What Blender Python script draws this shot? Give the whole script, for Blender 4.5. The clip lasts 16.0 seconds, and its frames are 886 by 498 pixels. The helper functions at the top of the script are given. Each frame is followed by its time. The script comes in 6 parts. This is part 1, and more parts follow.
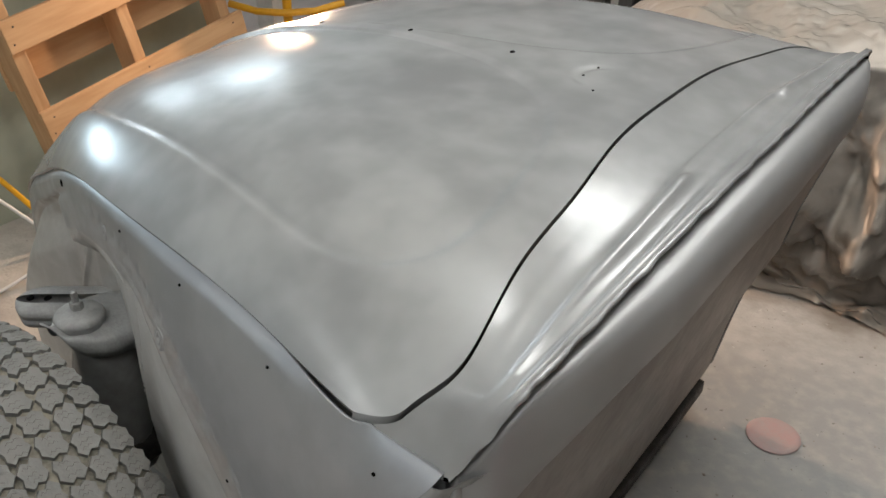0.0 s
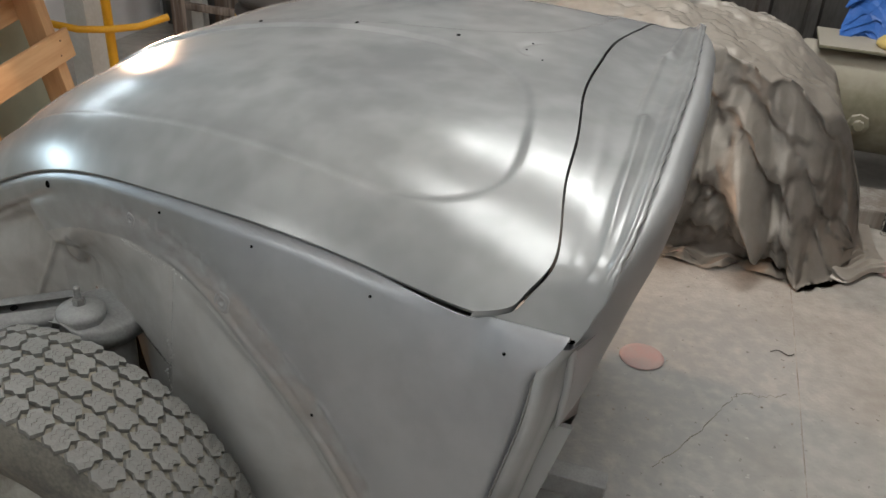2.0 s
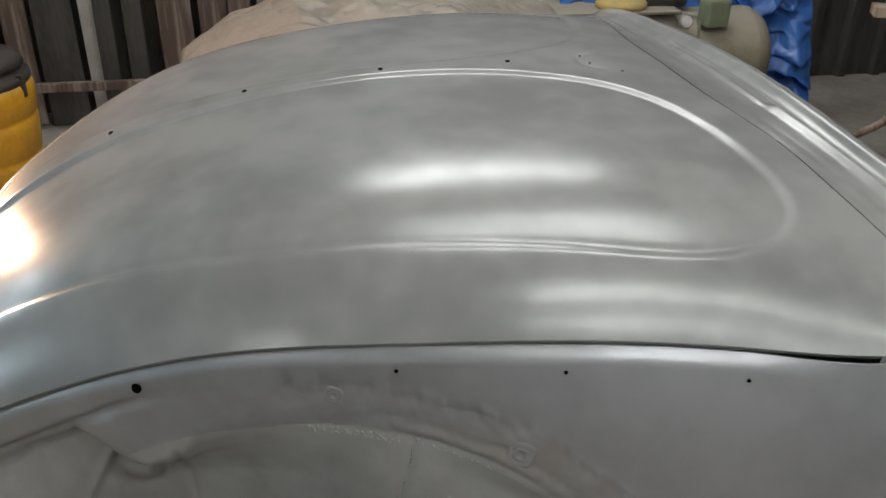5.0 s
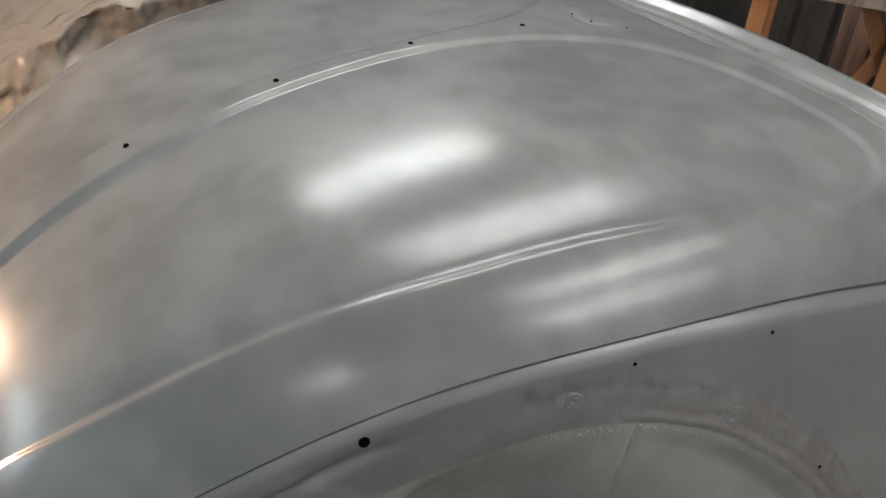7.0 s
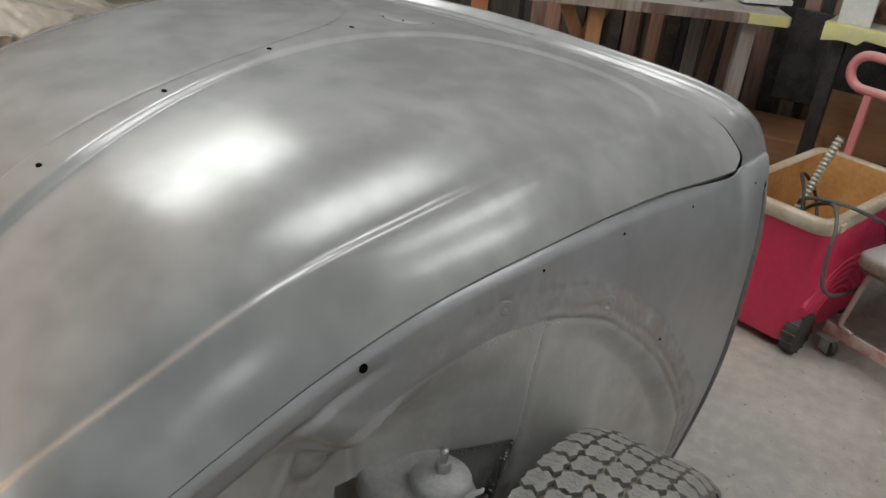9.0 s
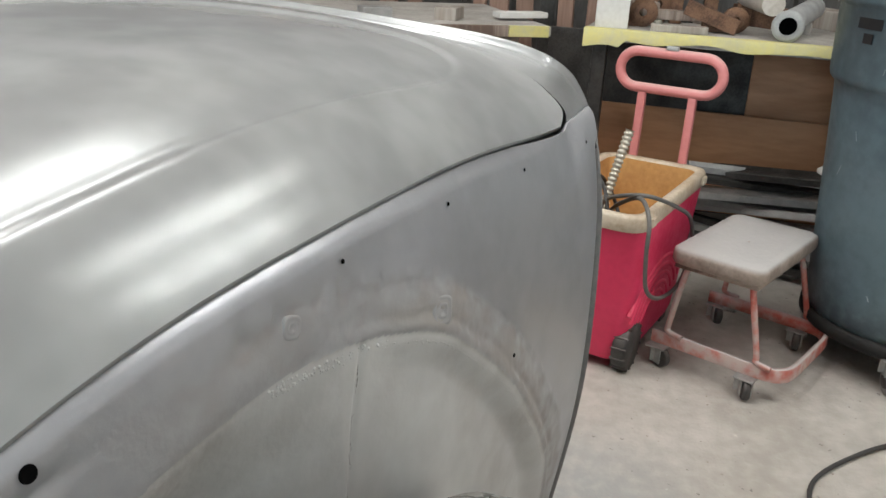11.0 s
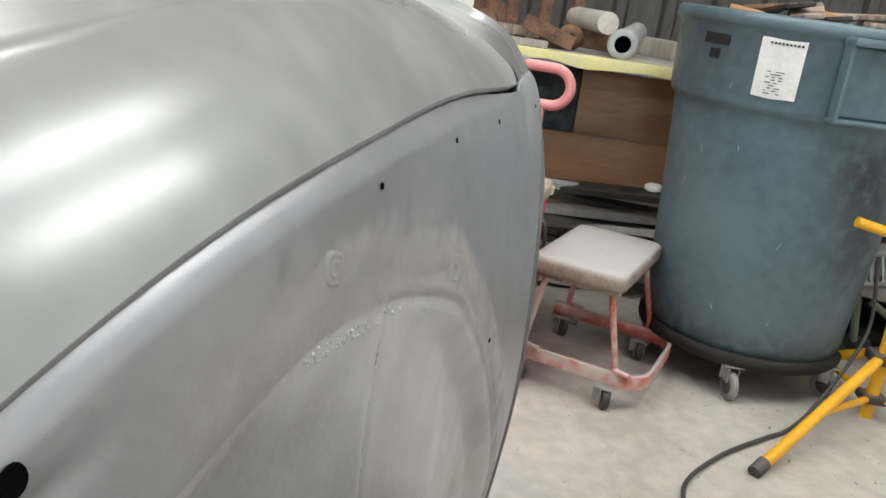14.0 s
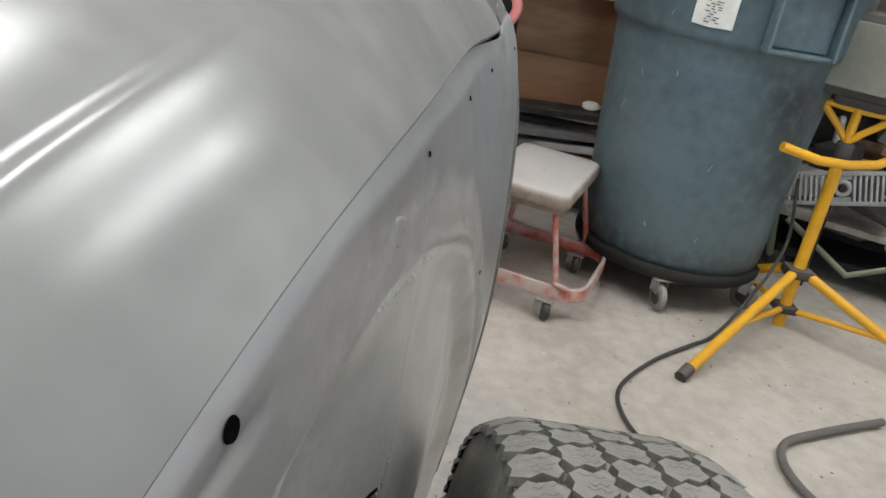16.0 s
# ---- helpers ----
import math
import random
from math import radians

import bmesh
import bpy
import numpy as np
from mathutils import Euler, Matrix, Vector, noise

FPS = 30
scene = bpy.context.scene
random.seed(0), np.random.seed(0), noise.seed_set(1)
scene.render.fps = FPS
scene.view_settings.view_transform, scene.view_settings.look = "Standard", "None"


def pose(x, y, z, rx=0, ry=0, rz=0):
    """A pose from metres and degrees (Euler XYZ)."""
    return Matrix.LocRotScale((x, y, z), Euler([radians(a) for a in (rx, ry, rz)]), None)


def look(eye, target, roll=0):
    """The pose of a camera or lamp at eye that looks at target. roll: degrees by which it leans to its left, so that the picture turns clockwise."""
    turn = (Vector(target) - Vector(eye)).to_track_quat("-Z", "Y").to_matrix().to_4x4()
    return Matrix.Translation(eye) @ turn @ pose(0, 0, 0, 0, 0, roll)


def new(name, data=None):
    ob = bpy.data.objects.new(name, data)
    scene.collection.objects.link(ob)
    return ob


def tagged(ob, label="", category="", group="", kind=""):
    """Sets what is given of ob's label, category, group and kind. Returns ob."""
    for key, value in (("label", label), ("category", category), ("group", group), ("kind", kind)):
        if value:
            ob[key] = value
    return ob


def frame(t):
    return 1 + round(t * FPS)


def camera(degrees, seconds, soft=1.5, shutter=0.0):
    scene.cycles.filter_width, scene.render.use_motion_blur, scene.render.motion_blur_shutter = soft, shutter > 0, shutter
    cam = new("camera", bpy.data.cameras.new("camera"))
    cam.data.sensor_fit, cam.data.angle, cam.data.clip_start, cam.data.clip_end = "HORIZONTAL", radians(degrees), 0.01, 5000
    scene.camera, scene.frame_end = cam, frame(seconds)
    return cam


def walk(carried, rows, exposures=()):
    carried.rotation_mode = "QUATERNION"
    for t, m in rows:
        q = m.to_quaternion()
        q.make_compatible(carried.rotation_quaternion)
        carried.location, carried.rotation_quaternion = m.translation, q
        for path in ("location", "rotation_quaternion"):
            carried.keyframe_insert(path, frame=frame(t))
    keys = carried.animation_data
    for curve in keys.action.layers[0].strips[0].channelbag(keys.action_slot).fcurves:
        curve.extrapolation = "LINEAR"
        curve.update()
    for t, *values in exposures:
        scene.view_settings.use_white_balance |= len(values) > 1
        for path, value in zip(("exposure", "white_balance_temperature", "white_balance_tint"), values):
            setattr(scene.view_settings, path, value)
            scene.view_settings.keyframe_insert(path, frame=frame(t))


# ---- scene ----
cam = camera(54.9, 16.0)
PATH = [
    (0, (0.351, -0.985, 1.328), (-0.665, 0.381, 0.28), 0.5),
    (0.5, (0.261, -1.104, 1.321), (-0.543, 0.411, 0.293), 3.1),
    (1, (0.18, -1.252, 1.339), (-0.451, 0.352, 0.324), 4.0),
    (1.5, (0.183, -1.293, 1.341), (-0.405, 0.336, 0.34), 3.1),
    (2, (0.156, -1.322, 1.332), (-0.376, 0.328, 0.334), 3.2),
    (2.5, (0.107, -1.302, 1.305), (-0.366, 0.367, 0.309), 2.5),
    (3, (-0.006, -1.227, 1.281), (-0.363, 0.493, 0.324), 0.7),
    (3.5, (-0.099, -1.191, 1.278), (-0.274, 0.537, 0.286), 1.1),
    (4, (-0.322, -1.222, 1.278), (-0.21, 0.535, 0.33), 1.4),
    (4.5, (-0.515, -1.229, 1.299), (-0.234, 0.505, 0.342), 1.8),
    (4.7, (-0.545, -1.202, 1.289), (-0.238, 0.527, 0.331), 1.5),
    (6.8, (-1.012, -0.908, 1.297), (-0.033, 0.477, 0.237), 5.6),
    (7, (-1.026, -0.891, 1.292), (-0.013, 0.472, 0.235), 5.4),
    (7.5, (-1.193, -0.864, 1.289), (-0.02, 0.413, 0.293), 5.6),
    (8, (-1.349, -0.852, 1.302), (-0.063, 0.323, 0.319), 6.0),
    (8.5, (-1.317, -0.874, 1.29), (0.053, 0.225, 0.335), 5.4),
    (9, (-1.315, -0.858, 1.281), (0.189, 0.065, 0.338), 6.3),
    (9.5, (-1.368, -0.817, 1.251), (0.285, -0.127, 0.361), 7.3),
    (10, (-1.322, -0.804, 1.21), (0.39, -0.204, 0.368), 5.7),
    (10.2, (-1.26, -0.787, 1.189), (0.458, -0.19, 0.357), 5.2),
    (12.3, (-0.853, -0.718, 0.835), (1.038, -0.351, 0.299), 0.5),
    (12.5, (-0.841, -0.734, 0.838), (1.045, -0.358, 0.289), 0.9),
    (13, (-0.848, -0.689, 0.855), (1.032, -0.374, 0.25), 2.7),
    (13.5, (-0.892, -0.599, 0.859), (1.011, -0.423, 0.269), 5.3),
    (14, (-0.952, -0.546, 0.907), (0.957, -0.514, 0.312), 8.3),
    (14.5, (-0.949, -0.512, 0.907), (0.956, -0.56, 0.3), 10.0),
    (15, (-0.958, -0.492, 0.926), (0.914, -0.588, 0.23), 11.1),
    (15.5, (-0.985, -0.484, 0.946), (0.868, -0.608, 0.204), 10.8),
    (16, (-1.008, -0.469, 0.949), (0.827, -0.655, 0.175), 11.1),
]
walk(cam, [(t, look(eye, target, roll)) for t, eye, target, roll in PATH],
     exposures=[(0, 0.55), (2, 0.46), (3, 0.54), (3.5, 0.27), (4.5, 0.15), (6.8, 0.12), (8, 0.12), (9, 0.36), (10.2, 0.78), (12.3, 1.38), (14, 1.37), (16, 1.06)])

# ---------------- world and lights ----------------
world = bpy.data.worlds.new("world")
scene.world = world
world.use_nodes = True
world.node_tree.nodes["Background"].inputs[0].default_value = (0.55, 0.6, 0.65, 1)
world.node_tree.nodes["Background"].inputs[1].default_value = 0.05


def area_lamp(name, m, sx, sy, watts, colour, spread=180):
    data = bpy.data.lights.new(name, "AREA")
    data.shape, data.size, data.size_y = "RECTANGLE", sx, sy
    data.energy, data.color, data.spread = watts, colour, radians(spread)
    ob = new(name, data)
    ob.matrix_world = m
    return ob


CEILING = 2.75
# fluorescent fixtures: centre x, y, heading in degrees, length, width, watts
TUBES = [(0.05, 1.45, 0, 1.25, 0.4, 15.0), (0.02, -0.06, 0, 1.25, 0.6, 10.4), (0.32, -1.40, 0, 1.25, 0.12, 4.0), (0.36, -2.08, 0, 1.25, 0.12, 5.4),
         (-2.2, -2.2, 0, 0.22, 0.10, 3.6), (-6.1, 2.1, 90, 1.25, 0.3, 40), (-6.0, 3.6, 90, 1.25, 0.3, 40)]
COOL = (0.80, 0.98, 1.12)
for x, y, a, long, wide, w in TUBES:
    area_lamp("fluorescent_lamp", pose(x, y, CEILING - 0.135, 0, 0, a), long, wide, w, COOL if x < -3 else (1.0, 1.0, 0.99))
# the lit work light beside the pallet
WORK = (-1.675, 0.875, 0.78)
area_lamp("work_lamp", look(WORK, (-0.6, 0.2, 0.72)), 0.11, 0.07, 18, (1.0, 0.63, 0.40))
# daylight through the opening in the west wall
area_lamp("west_daylight", look((-8.44, -0.2, 1.9), (0, -0.3, 1.2)), 1.3, 0.8, 54, (0.76, 0.97, 1.10))

# ---------------- materials ----------------


def mat(name, colour, rough=0.5, metal=0.0, colour2=None, scale=6.0, amount=0.5, bump=0.0, bump_scale=80.0, rough_var=0.1,
        fine=None, coat=0.0, coat_rough=0.1, spec=0.5, stain=None, stretch=(1, 1, 1), dust=None, detail=6, wrinkle=0.0, specks=None):
    """Two scales of noise mix the colours, a third gives relief. dust: (colour, amount) laid on faces that look up."""
    m = bpy.data.materials.new(name)
    m.use_nodes = True
    n, l = m.node_tree.nodes, m.node_tree.links
    b = n["Principled BSDF"]
    co = n.new("ShaderNodeTexCoord")
    mp = n.new("ShaderNodeMapping")
    mp.inputs["Scale"].default_value = stretch
    l.new(co.outputs["Object"], mp.inputs[0])

    def noise_node(s, detail=detail):
        t = n.new("ShaderNodeTexNoise")
        t.inputs["Scale"].default_value, t.inputs["Detail"].default_value = s, detail
        l.new(mp.outputs[0], t.inputs[0])
        return t

    big, small = noise_node(scale), noise_node(fine or scale * 9)
    mix = n.new("ShaderNodeMath")
    mix.operation = "MULTIPLY_ADD"
    mix.inputs[1].default_value = 0.35
    l.new(small.outputs[0], mix.inputs[0])
    sub = n.new("ShaderNodeMath")
    sub.operation = "MULTIPLY"
    sub.inputs[1].default_value = 0.65
    l.new(big.outputs[0], sub.inputs[0])
    l.new(sub.outputs[0], mix.inputs[2])
    ramp = n.new("ShaderNodeMapRange")
    ramp.interpolation_type = "SMOOTHSTEP"
    ramp.inputs[1].default_value, ramp.inputs[2].default_value = 0.5 - 0.25 / max(amount, 0.05) * 0.5, 0.5 + 0.25 / max(amount, 0.05) * 0.5
    l.new(mix.outputs[0], ramp.inputs[0])
    mc = n.new("ShaderNodeMix")
    mc.data_type = "RGBA"
    c2 = colour2 or tuple(c * 0.7 for c in colour)
    mc.inputs[6].default_value, mc.inputs[7].default_value = (*colour, 1), (*c2, 1)
    l.new(ramp.outputs[0], mc.inputs[0])
    out = mc.outputs[2]
    if dust:
        geo = n.new("ShaderNodeNewGeometry")
        sep = n.new("ShaderNodeSeparateXYZ")
        l.new(geo.outputs["Normal"], sep.inputs[0])
        up = n.new("ShaderNodeMapRange")
        up.inputs[1].default_value, up.inputs[2].default_value, up.inputs[4].default_value = 0.3, 0.95, dust[1]
        l.new(sep.outputs[2], up.inputs[0])
        md = n.new("ShaderNodeMix")
        md.data_type = "RGBA"
        md.inputs[7].default_value = (*dust[0], 1)
        l.new(up.outputs[0], md.inputs[0])
        l.new(out, md.inputs[6])
        out = md.outputs[2]
    if stain:
        at = n.new("ShaderNodeAttribute")
        at.attribute_name = "stain"
        mul = n.new("ShaderNodeMath")
        mul.operation = "MULTIPLY"
        l.new(at.outputs["Fac"], mul.inputs[0])
        jag = n.new("ShaderNodeMapRange")
        jag.inputs[1].default_value, jag.inputs[2].default_value = 0.15, 0.55
        l.new(small.outputs[0], jag.inputs[0])
        l.new(jag.outputs[0], mul.inputs[1])
        ms = n.new("ShaderNodeMix")
        ms.data_type = "RGBA"
        ms.inputs[7].default_value = (*stain, 1)
        l.new(mul.outputs[0], ms.inputs[0])
        l.new(out, ms.inputs[6])
        out = ms.outputs[2]
    if specks:
        for tone, low, high, size in ((specks[0], 0.70, 0.78, 30), (specks[1], 0.685, 0.73, 55)):
            sp = noise_node(size, 3)
            lim = n.new("ShaderNodeMapRange")
            lim.inputs[1].default_value, lim.inputs[2].default_value, lim.inputs[4].default_value = low, high, 0.75
            l.new(sp.outputs[0], lim.inputs[0])
            mp2 = n.new("ShaderNodeMix")
            mp2.data_type = "RGBA"
            mp2.inputs[7].default_value = (*tone, 1)
            l.new(lim.outputs[0], mp2.inputs[0])
            l.new(out, mp2.inputs[6])
            out = mp2.outputs[2]
    l.new(out, b.inputs["Base Color"])
    rr = n.new("ShaderNodeMapRange")
    rr.interpolation_type = "SMOOTHSTEP"
    rr.inputs[1].default_value, rr.inputs[2].default_value = 0.3, 0.7
    rr.inputs[3].default_value, rr.inputs[4].default_value = max(0.02, rough - rough_var), min(1, rough + rough_var)
    l.new(mix.outputs[0], rr.inputs[0])
    l.new(rr.outputs[0], b.inputs["Roughness"])
    b.inputs["Metallic"].default_value = metal
    if stain:
        dull = n.new("ShaderNodeMapRange")
        dull.inputs[3].default_value, dull.inputs[4].default_value = metal, metal * 0.15
        l.new(mul.outputs[0], dull.inputs[0])
        l.new(dull.outputs[0], b.inputs["Metallic"])
        matte = n.new("ShaderNodeMath")
        matte.operation = "MULTIPLY_ADD"
        matte.inputs[1].default_value = 0.35 if metal else 0.0
        l.new(mul.outputs[0], matte.inputs[0])
        l.new(rr.outputs[0], matte.inputs[2])
        l.new(matte.outputs[0], b.inputs["Roughness"])
    b.inputs["Coat Weight"].default_value = coat
    b.inputs["Coat Roughness"].default_value = coat_rough
    b.inputs["Specular IOR Level"].default_value = spec
    if bump:
        bn = noise_node(bump_scale, 4)
        bp = n.new("ShaderNodeBump")
        bp.inputs["Strength"].default_value, bp.inputs["Distance"].default_value = min(1, bump), 0.004
        high = bn.outputs[0]
        if stain and metal:
            amp = n.new("ShaderNodeMath")
            amp.operation = "MULTIPLY_ADD"
            amp.inputs[1].default_value, amp.inputs[2].default_value = 12.0, 1.0
            l.new(at.outputs["Fac"], amp.inputs[0])
            lift = n.new("ShaderNodeMath")
            lift.operation = "MULTIPLY"
            l.new(bn.outputs[0], lift.inputs[0])
            l.new(amp.outputs[0], lift.inputs[1])
            high = lift.outputs[0]
        l.new(high, bp.inputs["Height"])
        l.new(bp.outputs[0], b.inputs["Normal"])
        if wrinkle:
            # crumpled sheet: flat cells that meet in sharp ridges, at two sizes
            bent = noise_node(3.0, 3)
            way = n.new("ShaderNodeMix")
            way.data_type = "VECTOR"
            way.inputs[0].default_value = 0.22
            l.new(mp.outputs[0], way.inputs[4])
            l.new(bent.outputs["Color"], way.inputs[5])
            last = None
            for size, deep in ((4.0, wrinkle), (11.0, wrinkle * 0.3)):
                cell = n.new("ShaderNodeTexVoronoi")
                cell.inputs["Scale"].default_value = size
                cell.feature = "DISTANCE_TO_EDGE"
                l.new(way.outputs[1], cell.inputs[0])
                wp = n.new("ShaderNodeBump")
                wp.inputs["Strength"].default_value, wp.inputs["Distance"].default_value = 1.0, deep * 2
                l.new(cell.outputs["Distance"], wp.inputs["Height"])
                if last:
                    l.new(last.outputs[0], wp.inputs["Normal"])
                last = wp
            l.new(last.outputs[0], bp.inputs["Normal"])
    return m


PRIMER = mat("sanded_grey_primer", (0.365, 0.370, 0.368), 0.243, 0.17, (0.255, 0.26, 0.26), 6, 0.75, 0.0, 300, 0.025, fine=17, detail=2, spec=0.46)
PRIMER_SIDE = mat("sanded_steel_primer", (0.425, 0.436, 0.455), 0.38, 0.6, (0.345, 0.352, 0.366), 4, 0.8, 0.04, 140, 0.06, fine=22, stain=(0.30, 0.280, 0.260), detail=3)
PRIMER_PATCH = mat("matt_patch_primer", (0.53, 0.533, 0.518), 0.44, 0.17, (0.435, 0.433, 0.418), 5, 0.7, 0.06, 120, 0.06, fine=26, stain=(0.255, 0.215, 0.19), detail=4)
PRIMER_DULL = mat("dull_grey_primer", (0.33, 0.335, 0.33), 0.5, 0.3, (0.22, 0.215, 0.205), 7.0, 0.6, 0.12, 120, 0.1)
PRIMER_DASH = mat("matt_grey_primer", (0.40, 0.405, 0.405), 0.42, 0.35, (0.33, 0.333, 0.33), 5, 0.5, 0.0, 120, 0.06, fine=14, detail=2)
PRIMER_TAN = mat("dusty_grey_primer", (0.36, 0.33, 0.30), 0.5, 0.2, (0.27, 0.25, 0.235), 5.0, 0.5, 0.1, 140, 0.1)
DARK_SEAM = mat("dark_crack_and_lip", (0.15, 0.145, 0.14), 0.7, 0.2, (0.22, 0.21, 0.2), 60, 0.8, 0.4, 260)
BLACK = mat("black_hole_fill", (0.006, 0.006, 0.006), 0.9, spec=0.0)
DARK_STEEL = mat("dark_steel", (0.07, 0.065, 0.06), 0.55, 0.5, (0.03, 0.028, 0.026), 14, 0.6, 0.3, 150)
RUST = mat("rusty_steel", (0.22, 0.12, 0.07), 0.8, 0.2, (0.09, 0.05, 0.035), 20, 0.8, 0.4, 160)
STEEL = mat("zinc_steel", (0.5, 0.5, 0.49), 0.4, 0.7, (0.34, 0.34, 0.33), 30, 0.6, 0.2, 200)
OVERSPRAY = mat("grey_oversprayed_steel", (0.42, 0.43, 0.42), 0.55, 0.1, (0.3, 0.3, 0.3), 22, 0.6, 0.2, 200)
RUBBER = mat("dusty_tyre_rubber", (0.135, 0.138, 0.13), 0.75, 0.0, (0.20, 0.195, 0.18), 16, 0.8, 0.35, 220, dust=((0.27, 0.265, 0.25), 0.55))
RUBBER_GROOVE = mat("tyre_groove_dust", (0.26, 0.24, 0.19), 0.9, 0.0, (0.13, 0.12, 0.1), 20, 0.8, 0.3, 200)
RUBBER_SIDE = mat("tyre_sidewall", (0.09, 0.088, 0.08), 0.7, 0.0, (0.2, 0.19, 0.16), 18, 0.8, 0.3, 200)
RUBBER_SIPE = mat("dark_tread_cut", (0.09, 0.086, 0.078), 0.9, 0.0, (0.15, 0.14, 0.12), 30, 0.6)
RIM = mat("dusty_wheel_paint", (0.42, 0.42, 0.39), 0.5, 0.2, (0.25, 0.24, 0.21), 14, 0.6, 0.1, 160)
FLOOR = mat("dusty_concrete", (0.485, 0.455, 0.412), 0.7, 0.0, (0.335, 0.308, 0.272), 2.6, 0.75, 0.5, 90, 0.12, fine=24, detail=10, stain=(0.315, 0.318, 0.308), specks=((0.62, 0.59, 0.54), (0.14, 0.125, 0.11)))
WALL_GREEN = mat("pale_green_board", (0.42, 0.45, 0.36), 0.75, 0.0, (0.33, 0.36, 0.29), 2.2, 0.5, 0.1, 60)
WALL_TIN = mat("dark_metal_siding", (0.105, 0.10, 0.095), 0.6, 0.3, (0.06, 0.055, 0.05), 5, 0.7, 0.2, 90, stretch=(2, 2, 0.4))
WALL_PLAIN = mat("plain_grey_wall", (0.45, 0.44, 0.43), 0.85, 0.0, (0.36, 0.35, 0.34), 2.5, 0.5, 0.1, 60)
BOUNCE_WHITE = mat("white_bounce_paint", (0.78, 0.80, 0.83), 0.8, 0.0, (0.69, 0.71, 0.74), 2, 0.5, 0.1, 60)
CEIL = mat("white_ceiling", (0.82, 0.82, 0.81), 0.9, 0.0, (0.72, 0.72, 0.71), 2, 0.4)
PINE = mat("pine_pallet_wood", (0.62, 0.40, 0.22), 0.65, 0.0, (0.46, 0.27, 0.13), 7, 0.7, 0.25, 60, stretch=(1, 0.12, 1))
PINE_V = mat("pine_block_wood", (0.58, 0.37, 0.20), 0.65, 0.0, (0.40, 0.23, 0.11), 7, 0.7, 0.25, 60, stretch=(1, 1, 0.15))
OLD_WOOD = mat("old_weathered_wood", (0.38, 0.31, 0.26), 0.8, 0.0, (0.13, 0.09, 0.07), 5, 1.3, 0.4, 70, stretch=(1.5, 1.5, 0.12))
GREY_WOOD = mat("grey_weathered_wood", (0.42, 0.39, 0.35), 0.8, 0.0, (0.24, 0.2, 0.17), 6, 0.8, 0.4, 70, stretch=(1.5, 1.5, 0.12))
ORANGE_WOOD = mat("orange_varnished_wood", (0.42, 0.2, 0.09), 0.5, 0.0, (0.26, 0.11, 0.05), 7, 0.7, 0.2, 70, stretch=(1, 1, 0.15))
PLYWOOD = mat("brown_plywood", (0.44, 0.235, 0.12), 0.6, 0.0, (0.30, 0.15, 0.075), 5, 0.6, 0.15, 60, stretch=(1, 0.3, 1.5))
BENCH_TOP = mat("dusty_bench_top", (0.45, 0.43, 0.4), 0.8, 0.0, (0.3, 0.28, 0.25), 8, 0.7, 0.2, 90)
YELLOW_EDGE = mat("yellow_paper_edge", (0.62, 0.56, 0.2), 0.75, 0.0, (0.5, 0.47, 0.28), 9, 0.6, 0.25, 70)
YELLOW = mat("yellow_powder_coat", (0.80, 0.42, 0.015), 0.4, 0.0, (0.65, 0.33, 0.02), 12, 0.5, 0.05, 120)
YELLOW_DRUM = mat("yellow_drum_plastic", (0.75, 0.42, 0.025), 0.45, 0.0, (0.58, 0.3, 0.03), 8, 0.6, 0.1, 90, dust=((0.5, 0.4, 0.2), 0.35))
BLACK_PLASTIC = mat("dusty_black_plastic", (0.035, 0.033, 0.032), 0.55, 0.0, (0.07, 0.06, 0.055), 12, 0.6, 0.15, 120, dust=((0.16, 0.13, 0.12), 0.5))
TARP = mat("dusty_silver_tarpaulin", (0.24, 0.224, 0.204), 0.42, 0.19, (0.15, 0.139, 0.123), 5.5, 0.8, 0.12, 60, 0.08, fine=19, dust=((0.41, 0.365, 0.31), 0.8), wrinkle=0.007)
BLUE_TARP = mat("blue_tarpaulin", (0.06, 0.19, 0.58), 0.36, 0.0, (0.035, 0.125, 0.43), 7, 0.6, 0.15, 50, wrinkle=0.02)
TANK = mat("dusty_green_tank", (0.33, 0.305, 0.225), 0.6, 0.1, (0.235, 0.222, 0.15), 5, 0.7, 0.15, 90, dust=((0.46, 0.42, 0.35), 0.95))
GREEN_BOX = mat("pale_green_enamel", (0.26, 0.3, 0.2), 0.5, 0.0, (0.2, 0.23, 0.16), 9, 0.5, dust=((0.4, 0.38, 0.3), 0.5))
CARD = mat("cardboard", (0.50, 0.27, 0.12), 0.8, 0.0, (0.43, 0.22, 0.095), 5, 0.5, 0.1, 110)
CARD_INK = mat("black_box_ink", (0.045, 0.03, 0.02), 0.8)
TIN = mat("bare_tin", (0.6, 0.6, 0.58), 0.3, 0.8, (0.45, 0.45, 0.43), 12, 0.5, 0.05, 120)
LABEL_BLACK = mat("black_label", (0.02, 0.02, 0.022), 0.4)
LABEL_WHITE = mat("white_label_paper", (0.75, 0.74, 0.71), 0.7, 0.0, (0.6, 0.59, 0.56), 20, 0.6)
CAN_GREY = mat("blue_grey_bin_plastic", (0.116, 0.168, 0.191), 0.40, 0.0, (0.068, 0.103, 0.122), 2.8, 0.8, 0.12, 90, fine=30, stain=(0.018, 0.02, 0.022))
CAN_SCUFF = mat("pale_scuff", (0.34, 0.4, 0.42), 0.7)
DOLLY = mat("black_dolly_plastic", (0.014, 0.014, 0.014), 0.7, 0.0, (0.026, 0.025, 0.024), 10, 0.6, spec=0.25)
